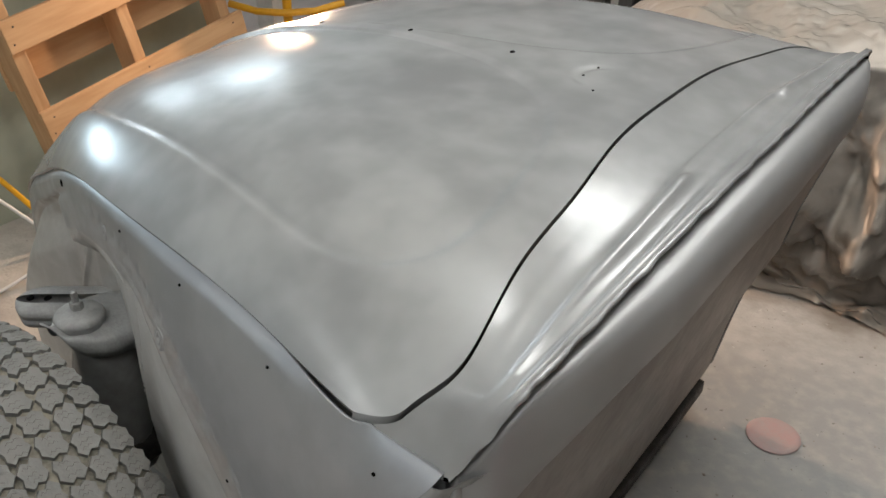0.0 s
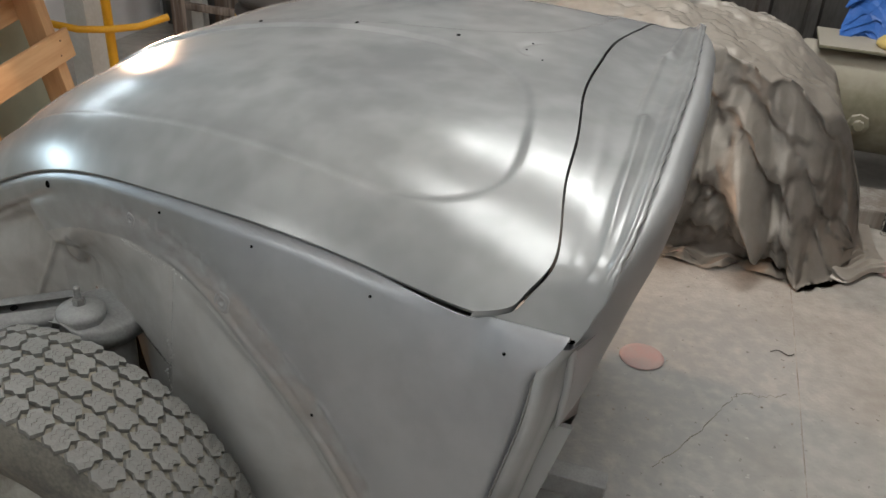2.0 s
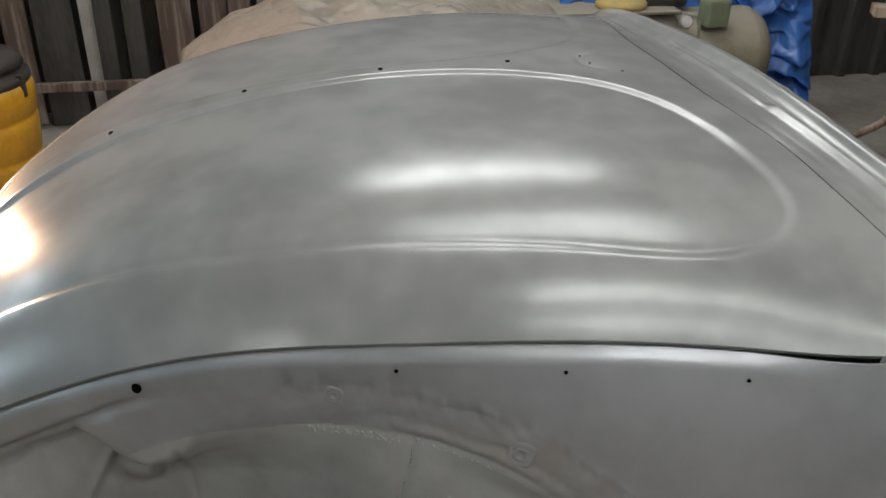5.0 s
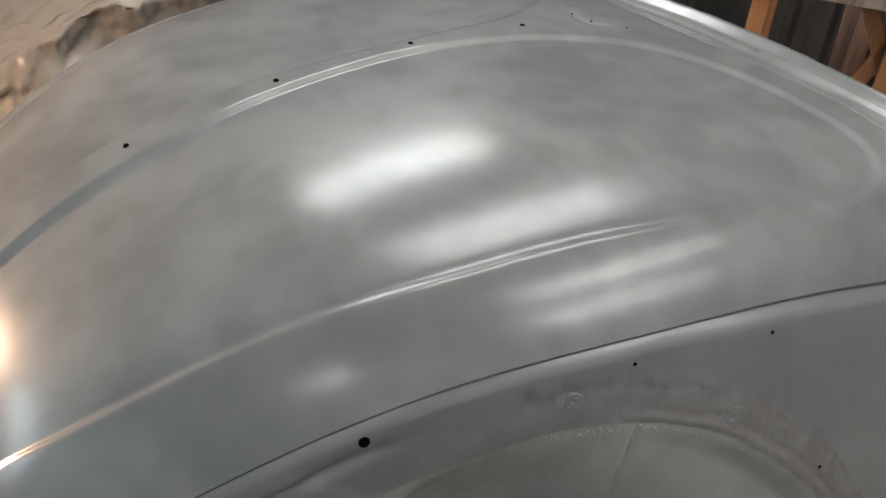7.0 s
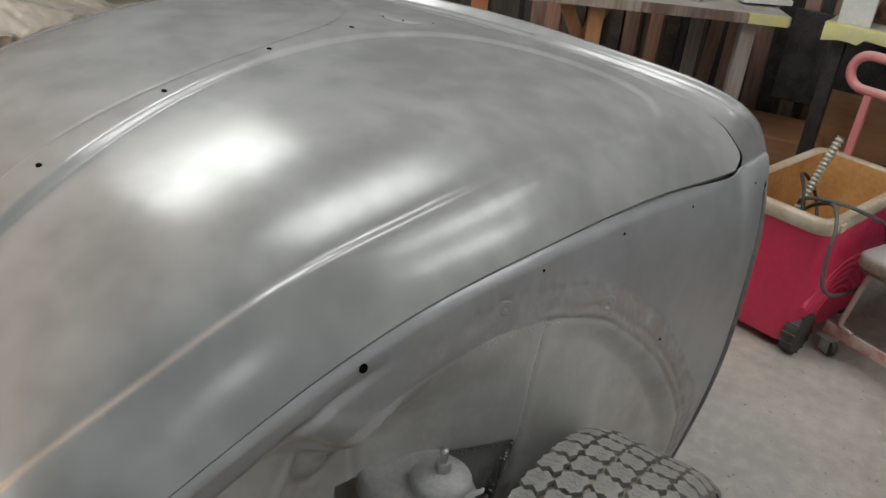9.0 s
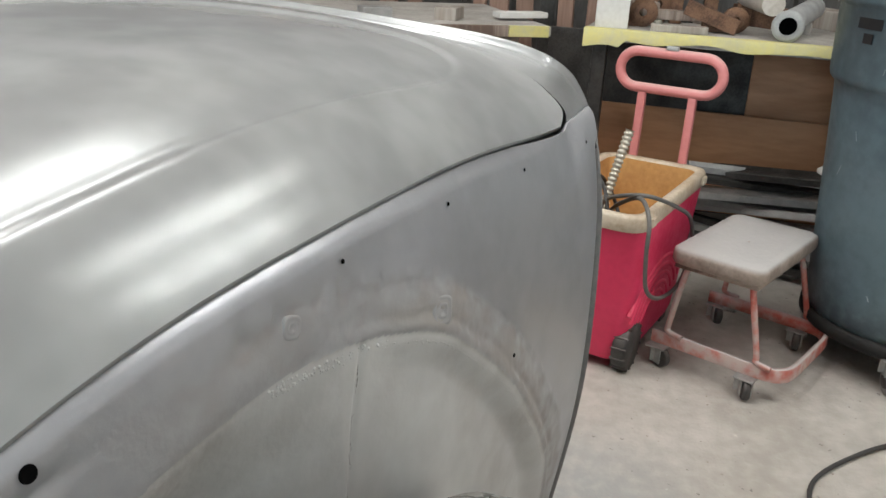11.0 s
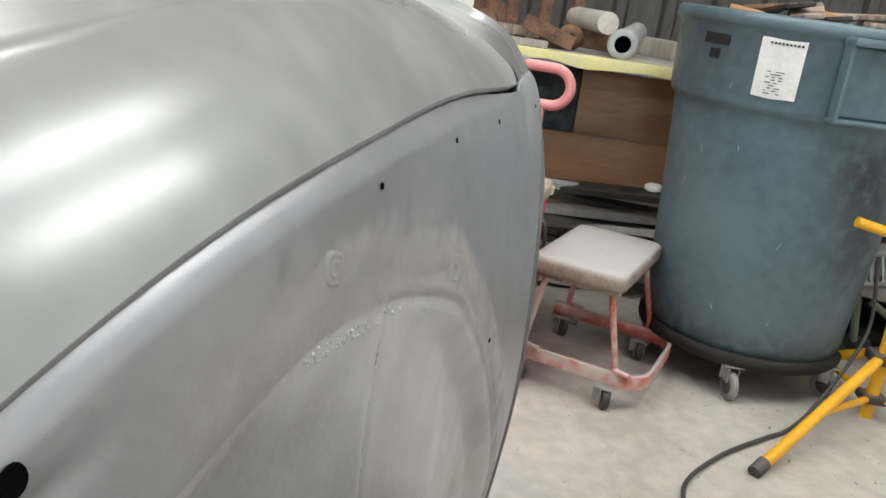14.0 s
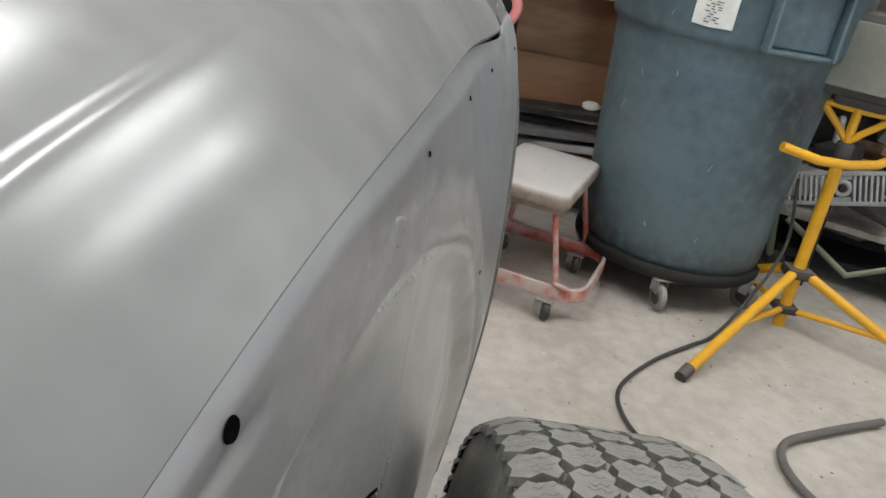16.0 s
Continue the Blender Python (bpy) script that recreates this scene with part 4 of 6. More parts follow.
levels = [[(bx + x * k, by + y * k + 0.012 * (1 - k), bz - 0.012 + hood_z(x * k, y * k) - dz * float(step(-0.05, -0.02, y))) for x, y in hood] for k, dz in ((0.02, 0), (0.5, 0), (0.85, 0), (0.95, 0.001), (1.0, 0.005), (1.02, 0.012), (1.03, 0.03), (1.0, 0.03), (0.96, 0.012))]
tower = part("shock_tower", Shape().grid(levels, loop_v=True), OVERSPRAY, car, "shock absorber hood with a curled ear, sprayed grey")
part("tower_wall", Shape().tube(smooth_path([(bx, by + 0.03, bz - 0.028), (bx, by + 0.03, bz - 0.1), (bx, by + 0.02, bz - 0.3)], 5), 0.05, 16), PRIMER_DULL, tower, "dusty grey shock absorber boot")
part("cup_washer", Shape().lathe([(0.0, 0.012), (0.012, 0.012), (0.02, 0.009), (0.033, 0.005), (0.036, 0.0), (0.036, -0.004), (0.034, -0.008), (0.034, -0.014), (0.03, -0.02)], 28, pose(bx, by, bz)), OVERSPRAY, tower)
part("nut", Shape().lathe([(0, 0.024), (0.0085, 0.024), (0.0095, 0.022), (0.0095, 0.010)], 6, pose(bx, by, bz), smooth=False), STEEL, tower)
part("stud", Shape().lathe([(0, 0.042), (0.0045, 0.0415), (0.005, 0.039), (0.005, 0.02)], 12, pose(bx, by, bz)), STEEL, tower)
arm = Shape().grid([[(x, y * w, z) for x, y in rounded_rect(0.20, 0.07, 0.034)] for w, z in ((0.7, -0.018), (1.0, -0.014), (1.0, -0.003), (0.9, 0.0), (1.0, 0.003), (1.0, 0.014), (0.8, 0.018), (0.3, 0.019))], pose(-0.815, -0.425, 0.505, 8, -4, 32), loop_v=True)
arm = part("bumper_bracket", arm, OVERSPRAY, car, "grey channel bumper bracket with two bolt holes")
# black discs paint the dark of the two bolt holes
for k in (-0.075, -0.045):
    part("bracket_hole", Shape().lathe([(0, 0.0205), (0.006, 0.0205), (0.0065, 0.019)], 14, pose(-0.815, -0.425, 0.505, 8, -4, 32) @ pose(k, 0, 0)), BLACK, arm)

# ---------------- wheel ----------------


def wheel_thing(m, R=0.317, W=0.172):
    w = thing("front_wheel", m, "dusty off-road tyre on a pale steel rim beside the body", "wheel")
    prof = [(0.19, -W * 0.36), (0.20, -W * 0.47), (0.235, -W * 0.52), (0.27, -W * 0.505), (R - 0.016, -W * 0.47), (R - 0.009, -W * 0.40), (R - 0.007, -W * 0.2), (R - 0.0065, 0)]
    prof = prof + [(r, -y) for r, y in prof[-2::-1]]
    part("tyre", Shape().lathe(prof, 96, pose(0, 0, 0, 90, 0, 0)), RUBBER_SIDE, w, "black sidewall dusted grey")
    part("tread_base", Shape().lathe([(R - 0.0155, -W * 0.47), (R - 0.0083, -W * 0.40), (R - 0.0063, -W * 0.2), (R - 0.0058, 0), (R - 0.0063, W * 0.2), (R - 0.0083, W * 0.40), (R - 0.0155, W * 0.47)], 96, pose(0, 0, 0, 90, 0, 0)), RUBBER_GROOVE, w)
    s, sipes = Shape(), Shape()
    n = 54
    lanes = [-0.395, -0.20, 0.0, 0.20, 0.395]
    jit = random.Random(11)
    for k in range(n):
        for i, ln in enumerate(lanes):
            y0 = ln * W
            hw = W * (0.091 if i not in (0, 4) else 0.096)
            ang = 2 * math.pi * (k + (0.5 if i % 2 else 0.0)) / n
            ha = math.pi / n * 0.97
            skew = 0.22 * ha * (1 if i % 2 else -1)
            out = [(-0.62, -1), (-0.1, -0.86), (0.3, -1), (0.88, -0.62), (0.66, -0.1), (0.98, 0.35), (0.6, 1), (0.12, 0.84), (-0.35, 1), (-0.98, 0.5), (-0.74, 0.05), (-1.0, -0.4)]
            if i % 2:
                out = [(-a, b) for a, b in out][::-1]
            top, bot = [], []
            out = [(ax + jit.uniform(-0.05, 0.05), yy + jit.uniform(-0.06, 0.06)) for ax, yy in out]
            for ax, yy in out:
                y = y0 + yy * hw
                fall = 0.008 * max(0, (abs(y) / W - 0.3) / 0.17) ** 2
                t = ang + ax * ha + skew * yy
                top.append((math.cos(t) * (R - fall), y, math.sin(t) * (R - fall)))
                t2 = ang + ax * ha * 1.1 + skew * yy
                bot.append((math.cos(t2) * (R - 0.0062 - fall), y0 + yy * hw * 1.05, math.sin(t2) * (R - 0.0062 - fall)))
            m6 = len(top)
            s.add(top + bot, [tuple(range(m6))[::-1]] + [(j, (j + 1) % m6, m6 + (j + 1) % m6, m6 + j) for j in range(m6)], None, False)
            # sipes cut across each block
            for q in (-0.5, 0.0, 0.5):
                t, yc = ang + (q + jit.uniform(-0.1, 0.1)) * ha, y0 + jit.uniform(-0.25, 0.25) * hw
                lean, span = jit.uniform(-0.3, 0.3), hw * jit.uniform(0.35, 0.6)
                zig = [(t + ha * (0.09 * (1 if z % 2 else -1) + lean * f * 0.3), yc + f * span) for z, f in enumerate((-1, -0.5, 0, 0.5, 1))]
                rr = [R + 0.0003 - 0.008 * max(0, (abs(y) / W - 0.3) / 0.17) ** 2 for _, y in zig]
                vs = [(math.cos(a1) * r, y, math.sin(a1) * r) for (a1, y), r in zip(zig, rr)] + [(math.cos(a1 + 0.0024) * r, y, math.sin(a1 + 0.0024) * r) for (a1, y), r in zip(zig, rr)]
                sipes.add(vs, [(j, j + 1, 6 + j, 5 + j) for j in range(4)], None, False)
    tagged(part("tread", s, RUBBER, w, "worn zigzag tread blocks, dusty grey"), kind="stuff")
    tagged(part("sipe", sipes, RUBBER_SIPE, w), kind="stuff")
    part("rim", Shape().lathe([(0.0, -0.01), (0.06, -0.02), (0.075, -0.035), (0.11, -0.03), (0.15, -0.005), (0.165, -0.03), (0.178, -0.062), (0.197, -0.07), (0.200, -0.062), (0.192, -0.05), (0.18, 0.0), (0.19, 0.06)], 48, pose(0, 0, 0, 90, 0, 0)
              @ Matrix.Diagonal((1, 1, -1, 1))), RIM, w, "pale dusty steel rim")
    for k in range(5):
        t = 2 * math.pi * k / 5
        part("wheel_bolt", Shape().lathe([(0, 0.03), (0.009, 0.03), (0.0105, 0.026), (0.0105, 0.0)], 6, pose(0.09 * math.cos(t), -0.035, 0.09 * math.sin(t), 90, 0, 0), smooth=False), STEEL, w)
    return w


wheel_thing(pose(-0.624, -0.665, 0.318, 0, 0, -0.7))

# ---------------- folded cloths ----------------


def facet(u, v, k):
    """Random heights on a lattice, joined by flat triangles that meet in sharp folds."""
    u, v = u + 0.35 * noise.noise(Vector((u * 0.6, v * 0.6, k))), v + 0.35 * noise.noise(Vector((u * 0.6, v * 0.6, k + 5)))
    i, j = math.floor(u), math.floor(v)
    fu, fv = u - i, v - j
    h00, h10, h01, h11 = (noise.cell(Vector((i + p + 0.5, j + q + 0.5, k + 0.5))) for p, q in ((0, 0), (1, 0), (0, 1), (1, 1)))
    if fu + fv < 1:
        return h00 + (h10 - h00) * fu + (h01 - h00) * fv - 0.5
    return h11 + (h01 - h11) * (1 - fu) + (h10 - h11) * (1 - fv) - 0.5


def facets(u, v, amp):
    return amp * (facet(u, v, 3) + 0.5 * facet(u * 1.3 + 2.2 * v, 2.3 * v - 0.9 * u, 11) + 0.28 * facet(u * 4.1 - v, v * 4.3 + u, 23))


def fold(t):
    """A sharp pleat of period one."""
    t = t % 1.0
    return abs(2 * t - 1) ** 1.3


def tarp_shape():
    """A tarpaulin over a long low shape, hanging to the floor in folds."""
    # what lies beneath: x, height, half depth
    kx = [-1.0, -0.93, -0.85, -0.7, -0.5, -0.2, 0.1, 0.27, 0.38, 0.50, 0.60, 0.70]
    kh = [0.05, 0.33, 0.55, 0.64, 0.72, 0.73, 0.70, 0.66, 0.62, 0.53, 0.33, 0.012]
    kd = [0.16, 0.20, 0.26, 0.30, 0.31, 0.32, 0.32, 0.31, 0.30, 0.28, 0.25, 0.2]
    nx, nt = 330, 260
    rows = []
    for i in range(nx):
        x = -1.0 + 1.74 * i / (nx - 1)
        h, dp = float(np.interp(x, kx, kh)), float(np.interp(x, kx, kd))
        row = []
        for j in range(nt):
            t = j / (nt - 1) * 2 - 1
            a = abs(t)
            if a < 0.42:
                y, z = dp * t / 0.42, h * (1 - 0.08 * (a / 0.42) ** 2)
            elif a < 0.9:
                q = (a - 0.42) / 0.48
                y, z = math.copysign(dp + 0.05 * q + 0.06 * q * q, t), h * 0.92 * (1 - q) + 0.03 * q
            else:
                q = (a - 0.9) / 0.1
                y, z = math.copysign(dp + 0.11 + 0.06 * q, t), 0.014
            hang = float(step(0.42, 0.62, a))
            ends = float(step(0.0, 0.14, 0.72 - x))
            loose = float(step(0.18, 0.36, x))
            foot = float(step(0.66, 0.9, a))
            c = ends * facets(x * 2.9 + 1.2 * t, t * 3.7 + 1.6 * x, 0.028 + hang * (0.045 + 0.06 * loose)) * (1 - 0.9 * foot)
            c += ends * facets(x * 8.5 - 2.0 * t, t * 9.5 + 2.5 * x, 0.016 + 0.032 * hang) * (1 - 0.5 * foot)
            c += ends * facets(x * 19 + 6.0 * t, t * 24 - 5.0 * x, 0.010 + 0.007 * hang) * (1 - 0.4 * foot)
            warp = 0.9 * noise.noise(Vector((x * 1.7, t * 1.1, 0))) + 0.5 * z
            sharp = 1.6 * x + 0.45 * warp - 0.3 * z
            swell = (fold(sharp * 1.25 + 0.1) - 0.5) + 0.4 * (fold(sharp * 3.3 + 0.8 * z) - 0.5)
            pleat = (0.06 + 0.10 * loose) * swell * hang * (0.3 + 0.7 * ends) * (1 - 0.4 * foot)
            skirt = float(step(0.9, 1.0, a)) * (0.05 * noise.noise(Vector((x * 5, 3, t))) + 0.10 * math.exp(-((x - 0.44) / 0.11) ** 2)) if t < 0 else 0.0
            yy = y + math.copysign(c + pleat + skirt, t if abs(t) > 0.02 else 1.0) * min(1, a * 3)
            curl = max(0.0, noise.noise(Vector((x * 6 + y * 3, y * 7, 2)))) + 0.5 * fold(x * 7 + 2 * warp)
            floor_z = 0.006 + 0.05 * curl * float(step(0.84, 0.92, a)) * float(1 - 0.7 * step(0.97, 1.0, a))
            row.append((x + 0.02 * noise.noise(Vector((x * 4, y * 5, z * 5 + 3))), yy * (0.6 if yy > 0 else 1.0), max(floor_z, z + c * 0.8)))
        rows.append(row)
    s = Shape()
    s.grid(rows, smooth=True)
    return s


whole("silver_tarpaulin", tarp_shape(), TARP, "dusty crumpled silver tarpaulin draped over a long low object", "tarpaulin", pose(0.0, 1.635, 0, 0, 0, 2))


# ---------------- compressor corner ----------------


def compressor(m):
    c = thing("air_compressor", m, "old dusty green horizontal air compressor tank", "compressor")
    R, L = 0.185, 0.92
    prof = [(0, -L / 2 - 0.07), (0.06, -L / 2 - 0.066), (0.12, -L / 2 - 0.045), (0.165, -L / 2 - 0.015), (R, -L / 2 + 0.02), (R, -L / 2 + 0.035), (R + 0.002, -L / 2 + 0.04), (R, -L / 2 + 0.045)]
    prof = prof + [(r, -z) for r, z in prof[::-1]]
    part("tank", Shape().lathe(prof, 48, pose(0.06, 0, 0.335, 0, 90, 0)), TANK, c, "dusty green steel tank with domed ends")
    for x in (-0.28, 0.28):
        for y in (-0.12, 0.12):
            part("foot", Shape().box(0.07, 0.012, 0.2, pose(x, y, 0.1, 0, 0, 0), 0.003), TANK, c)
    part("motor_plate", Shape().box(0.5, 0.26, 0.012, pose(-0.10, 0, 0.535), 0.004), TANK, c)
    part("belt_guard", Shape().box(0.22, 0.16, 0.09, pose(0.10, 0.03, 0.58), 0.02), BLACK_PLASTIC, c)
    b = part("switch_box", Shape().box(0.095, 0.075, 0.10, pose(0.275, -0.14, 0.535, 0, 0, 8), 0.01), GREEN_BOX, c, "pale green pressure switch box")
    part("cable_gland", Shape().tube([(0.24, -0.1, 0.575), (0.16, -0.09, 0.585), (0.08, -0.05, 0.60)], 0.009), GREEN_BOX, b)
    g = part("pressure_gauge", Shape().lathe([(0, 0.012), (0.024, 0.012), (0.027, 0.01), (0.028, -0.008), (0.02, -0.016)], 20, pose(0.15, -0.165, 0.51, 75, 0, 0)), STEEL, c, "small round pressure gauge")
    part("dial", Shape().lathe([(0, 0.0135), (0.022, 0.0135)], 20, pose(0.15, -0.165, 0.51, 75, 0, 0)), LABEL_WHITE, g)
    part("valve", Shape().tube([(0.02, -0.155, 0.46), (0.02, -0.18, 0.475), (0.02, -0.19, 0.50)], 0.011), DARK_STEEL, c)
    for x, z in ((-0.165, 0.30), (0.265, 0.31)):
        part("plug", Shape().lathe([(0, 0.03), (0.018, 0.03), (0.02, 0.026), (0.02, 0.014), (0.036, 0.012), (0.04, 0.0)], 8, pose(x, -0.182, z, 90, 0, 0), smooth=False), TANK, c, "square pipe plug")
    part("drain_pipe", Shape().tube([(0.195, -0.19, 0.52), (0.195, -0.205, 0.40), (0.19, -0.20, 0.25), (0.17, -0.18, 0.13)], 0.006), GREEN_BOX, c)
    pl = part("data_plate", Shape().box(0.13, 0.003, 0.035, pose(0.10, -0.1862, 0.29), 0.001), RUST, c, "faded red warning plate")
    for k in range(2):
        part("text_bar", Shape().box(0.10, 0.001, 0.006, pose(0.10, -0.1885, 0.297 - 0.014 * k), 0), GREEN_BOX, pl)
    return c


compressor(pose(0.80, 1.98, 0, 0, 0, 0))
part_cap = whole("yellow_rag", Shape().lathe([(0, 0.045), (0.05, 0.043), (0.085, 0.034), (0.10, 0.02), (0.10, 0.008), (0.09, 0.0)], 28, pose(0, 0, 0)
                 @ Matrix.Diagonal((1, 0.8, 1, 1))), YELLOW_CLOTH, "dirty yellow round pad on the compressor", "pad", pose(0.735, 1.93, 0.541))


def draped_tarp():
    rows = []
    for i in range(140):
        u = i / 139
        row = []
        for j in range(110):
            v = j / 109
            x = 0.56 + 1.06 * u
            top = 0.66 + 0.05 * math.sin(u * 7 + 1)
            hangs = float(step(0.66, 0.74, u))
            low = 0.56 - (0.46 + 0.04 * math.sin(u * 19)) * hangs
            z = top + (low - top) * v
            y = 2.20 - 0.10 * v - 0.10 * hangs
            c = facets(u * 6 + v, v * 4 - u, 0.10)
            row.append((x + 0.3 * c, y + c - 0.06 * noise.noise(Vector((u * 5, v * 2, 1))), z + 0.6 * c))
        rows.append(row)
    return Shape().grid(rows)


whole("blue_tarp", draped_tarp(), BLUE_TARP, "crumpled bright blue tarpaulin draped over the compressor", "tarpaulin", pose(0.0, 0, 0))

# the metal can of thinner
can = thing("solvent_can", pose(0.865, 1.60, 0, 0, 0, -22), "rectangular bare tin solvent can with black label", "can")
part("body", Shape().box(0.165, 0.105, 0.235, pose(0, 0, 0.1175), 0.008), TIN, can)
part("label_panel", Shape().box(0.15, 0.002, 0.165, pose(0, -0.0535, 0.10), 0), LABEL_BLACK, can, "black printed label")
part("label_panel_side", Shape().box(0.002, 0.085, 0.165, pose(-0.0835, 0, 0.10), 0), LABEL_BLACK, can)
for k, (w, h, z, mtl) in enumerate(((0.09, 0.012, 0.205, LABEL_BLACK), (0.11, 0.008, 0.15, LABEL_WHITE), (0.10, 0.007, 0.137, LABEL_WHITE), (0.05, 0.006, 0.122, LABEL_WHITE), (0.09, 0.014, 0.045, LABEL_WHITE))):
    part("print_bar", Shape().box(w, 0.0015, h, pose(-0.01, -0.0550, z), 0), mtl, can)
part("handle", Shape().tube(smooth_path([(-0.055, 0, 0.232), (-0.05, 0, 0.255), (0.0, 0, 0.268), (0.05, 0, 0.255), (0.055, 0, 0.232)], 5), 0.006), TIN, can)
part("cap", Shape().lathe([(0, 0.018), (0.018, 0.018), (0.02, 0.015), (0.02, 0.0)], 20, pose(0.05, 0.03, 0.233)), TIN, can)


def text_mesh(body, size, depth=0.0006):
    c = bpy.data.curves.new("text", "FONT")
    c.body, c.size, c.extrude, c.align_x = body, size, depth, "CENTER"
    ob = bpy.data.objects.new("text", c)
    scene.collection.objects.link(ob)
    me = bpy.data.meshes.new_from_object(ob.evaluated_get(bpy.context.evaluated_depsgraph_get()))
    bpy.data.objects.remove(ob)
    return me


def lettering(body, size, material, parent, m, name="lettering"):
    ob = new(name, text_mesh(body, size))
    ob.data.materials.append(material)
    ob.parent = parent
    ob.matrix_local = m
    return ob


# cardboard box: opened top flaps, arrows and a diamond
bw, bd, bh = 0.37, 0.33, 0.27
box = thing("cardboard_box", pose(1.085, 1.43, 0, 0, 0, 3), "brown cardboard shipping box with loosely closed flaps", "box")
for nm, sx, sy, px, py in (("front_wall", bw, 0.005, 0, -bd / 2), ("back_wall", bw, 0.005, 0, bd / 2), ("side_wall", 0.005, bd, -bw / 2, 0), ("side_wall", 0.005, bd, bw / 2, 0)):
    part(nm, Shape().box(sx, sy, bh, pose(px, py, bh / 2), 0.001), CARD, box)
part("bottom", Shape().box(bw, bd, 0.005, pose(0, 0, 0.004), 0), CARD, box)
part("flap", Shape().box(bw * 0.98, bd * 0.5, 0.004, pose(0, bd * 0.24, bh + 0.012, 5, 0, 0), 0.001), CARD, box)
fl = part("flap", Shape().box(bw * 0.98, bd * 0.5, 0.004, pose(0, -bd * 0.245, bh + 0.014, -7, 0, 0), 0.001), CARD, box)
part("side_flap", Shape().box(bd * 0.35, bd * 0.96, 0.004, pose(-bw * 0.31, 0, bh - 0.02, 0, 18, 0), 0.001), CARD, box)
part("side_flap", Shape().box(bd * 0.35, bd * 0.96, 0.004, pose(bw * 0.31, 0, bh - 0.02, 0, -18, 0), 0.001), CARD, box)
front = -bd / 2 - 0.0032
lettering("THIS SIDE UP", 0.033, CARD_INK, box, pose(-0.02, -bd * 0.27, bh + 0.0185, -7, 0, 0))


def arrow(px, w=0.02, h=0.075):
    return Shape().prism([(-w * 0.35, 0), (w * 0.35, 0), (w * 0.35, h * 0.55), (w, h * 0.5), (0, h), (-w, h * 0.5), (-w * 0.35, h * 0.55)], 0.0008, pose(px, front, 0.155, 90, 0, 0))


for px in (-0.125, -0.09):
    part("arrow_mark", arrow(px, 0.014), CARD_INK, box)
for sx, sy, px, pz in ((0.085, 0.003, -0.108, 0.145), (0.085, 0.003, -0.108, 0.245), (0.003, 0.1, -0.15, 0.195), (0.003, 0.1, -0.066, 0.195)):
    part("mark_frame", Shape().box(sx, 0.0008, sy, pose(px, front, pz), 0), CARD_INK, box)
part("mark_bar", Shape().box(0.06, 0.0008, 0.008, pose(-0.108, front, 0.155), 0), CARD_INK, box)
for sg in (1, -1):
    part("diamond_mark", Shape().prism([(-0.032, 0), (0.032, 0), (0, 0.028)], 0.0008, pose(0.065, front, 0.16 + sg * 0.035, 90, 0, 0) @ Matrix.Diagonal((1, sg, 1, 1))), CARD_INK, box)
for a in (45, 135):
    for sg in (1, -1):
        part("diamond_line", Shape().box(0.075, 0.0006, 0.002, pose(0.065 + sg * 0.028, front, 0.16 + sg * (0.028 if a == 135 else -0.028), 0, a, 0), 0), CARD_INK, box)

# old tyre on the floor behind the box
ot = Shape().lathe([(0.17, -0.05), (0.2, -0.07), (0.25, -0.07), (0.285, -0.055), (0.295, 0.0), (0.285, 0.055), (0.25, 0.07), (0.2, 0.07), (0.17, 0.05)], 40, pose(0, 0, 0.0, 90, 0, 0))
whole("old_tyre", ot, RUBBER_SIDE, "dusty old tyre leaning beside the compressor", "tyre", pose(1.14, 1.72, 0.10, -55, 0, 10) @ Matrix.Diagonal((0.6, 0.6, 0.6, 1)))
whole("floor_block", Shape().box(0.5, 0.2, 0.07, pose(0, 0, 0.035), 0.01), GREY_WOOD, "flat dusty board on the floor by the tank", "board", pose(0.62, 1.72, 0))
whole("floor_block", Shape().box(0.35, 0.5, 0.05, pose(0, 0, 0.025), 0.01), GREY_WOOD, "grey dusty board on the floor by the box", "board", pose(1.55, 1.5, 0, 0, 0, 10))

# ---------------- north wall: leaning boards and the vacuum ----------------
rng = random.Random(11)
x = -2.6
while x < -0.35:
    w = rng.uniform(0.06, 0.15)
    mtl = rng.choice([OLD_WOOD, GREY_WOOD, OLD_WOOD, WALL_TIN, GREY_WOOD])
    if -1.45 < x < -1.25:
        mtl = WHITE_PAINT
        w = 0.06
    whole("leaning_board", Shape().box(w, 0.022, 1.9, None, 0.003), mtl,
          "white painted board leaning on the siding" if mtl is WHITE_PAINT else "weathered brown and grey board leaning on the siding", "board",
          pose(x + w / 2, 2.47 + rng.uniform(-0.03, 0.03), 0.955, rng.uniform(-3.5, -1.5), rng.uniform(-1.2, 1.2), rng.uniform(-6, 6)), "leaning boards")
    x += w + rng.uniform(0.005, 0.05)
whole("wall_rail", Shape().box(2.2, 0.03, 0.035, None, 0.004), OLD_WOOD, "narrow wooden rail in front of the boards", "rail", pose(-1.4, 2.34, 0.19))
whole("rail_prop", Shape().box(0.05, 0.04, 0.172, None, 0.004), OLD_WOOD, "short wooden block under the rail", "block", pose(-2.2, 2.34, 0.086))
whole("rail_prop", Shape().box(0.05, 0.04, 0.172, None, 0.004), OLD_WOOD, "short wooden block under the rail", "block", pose(-0.6, 2.34, 0.086))

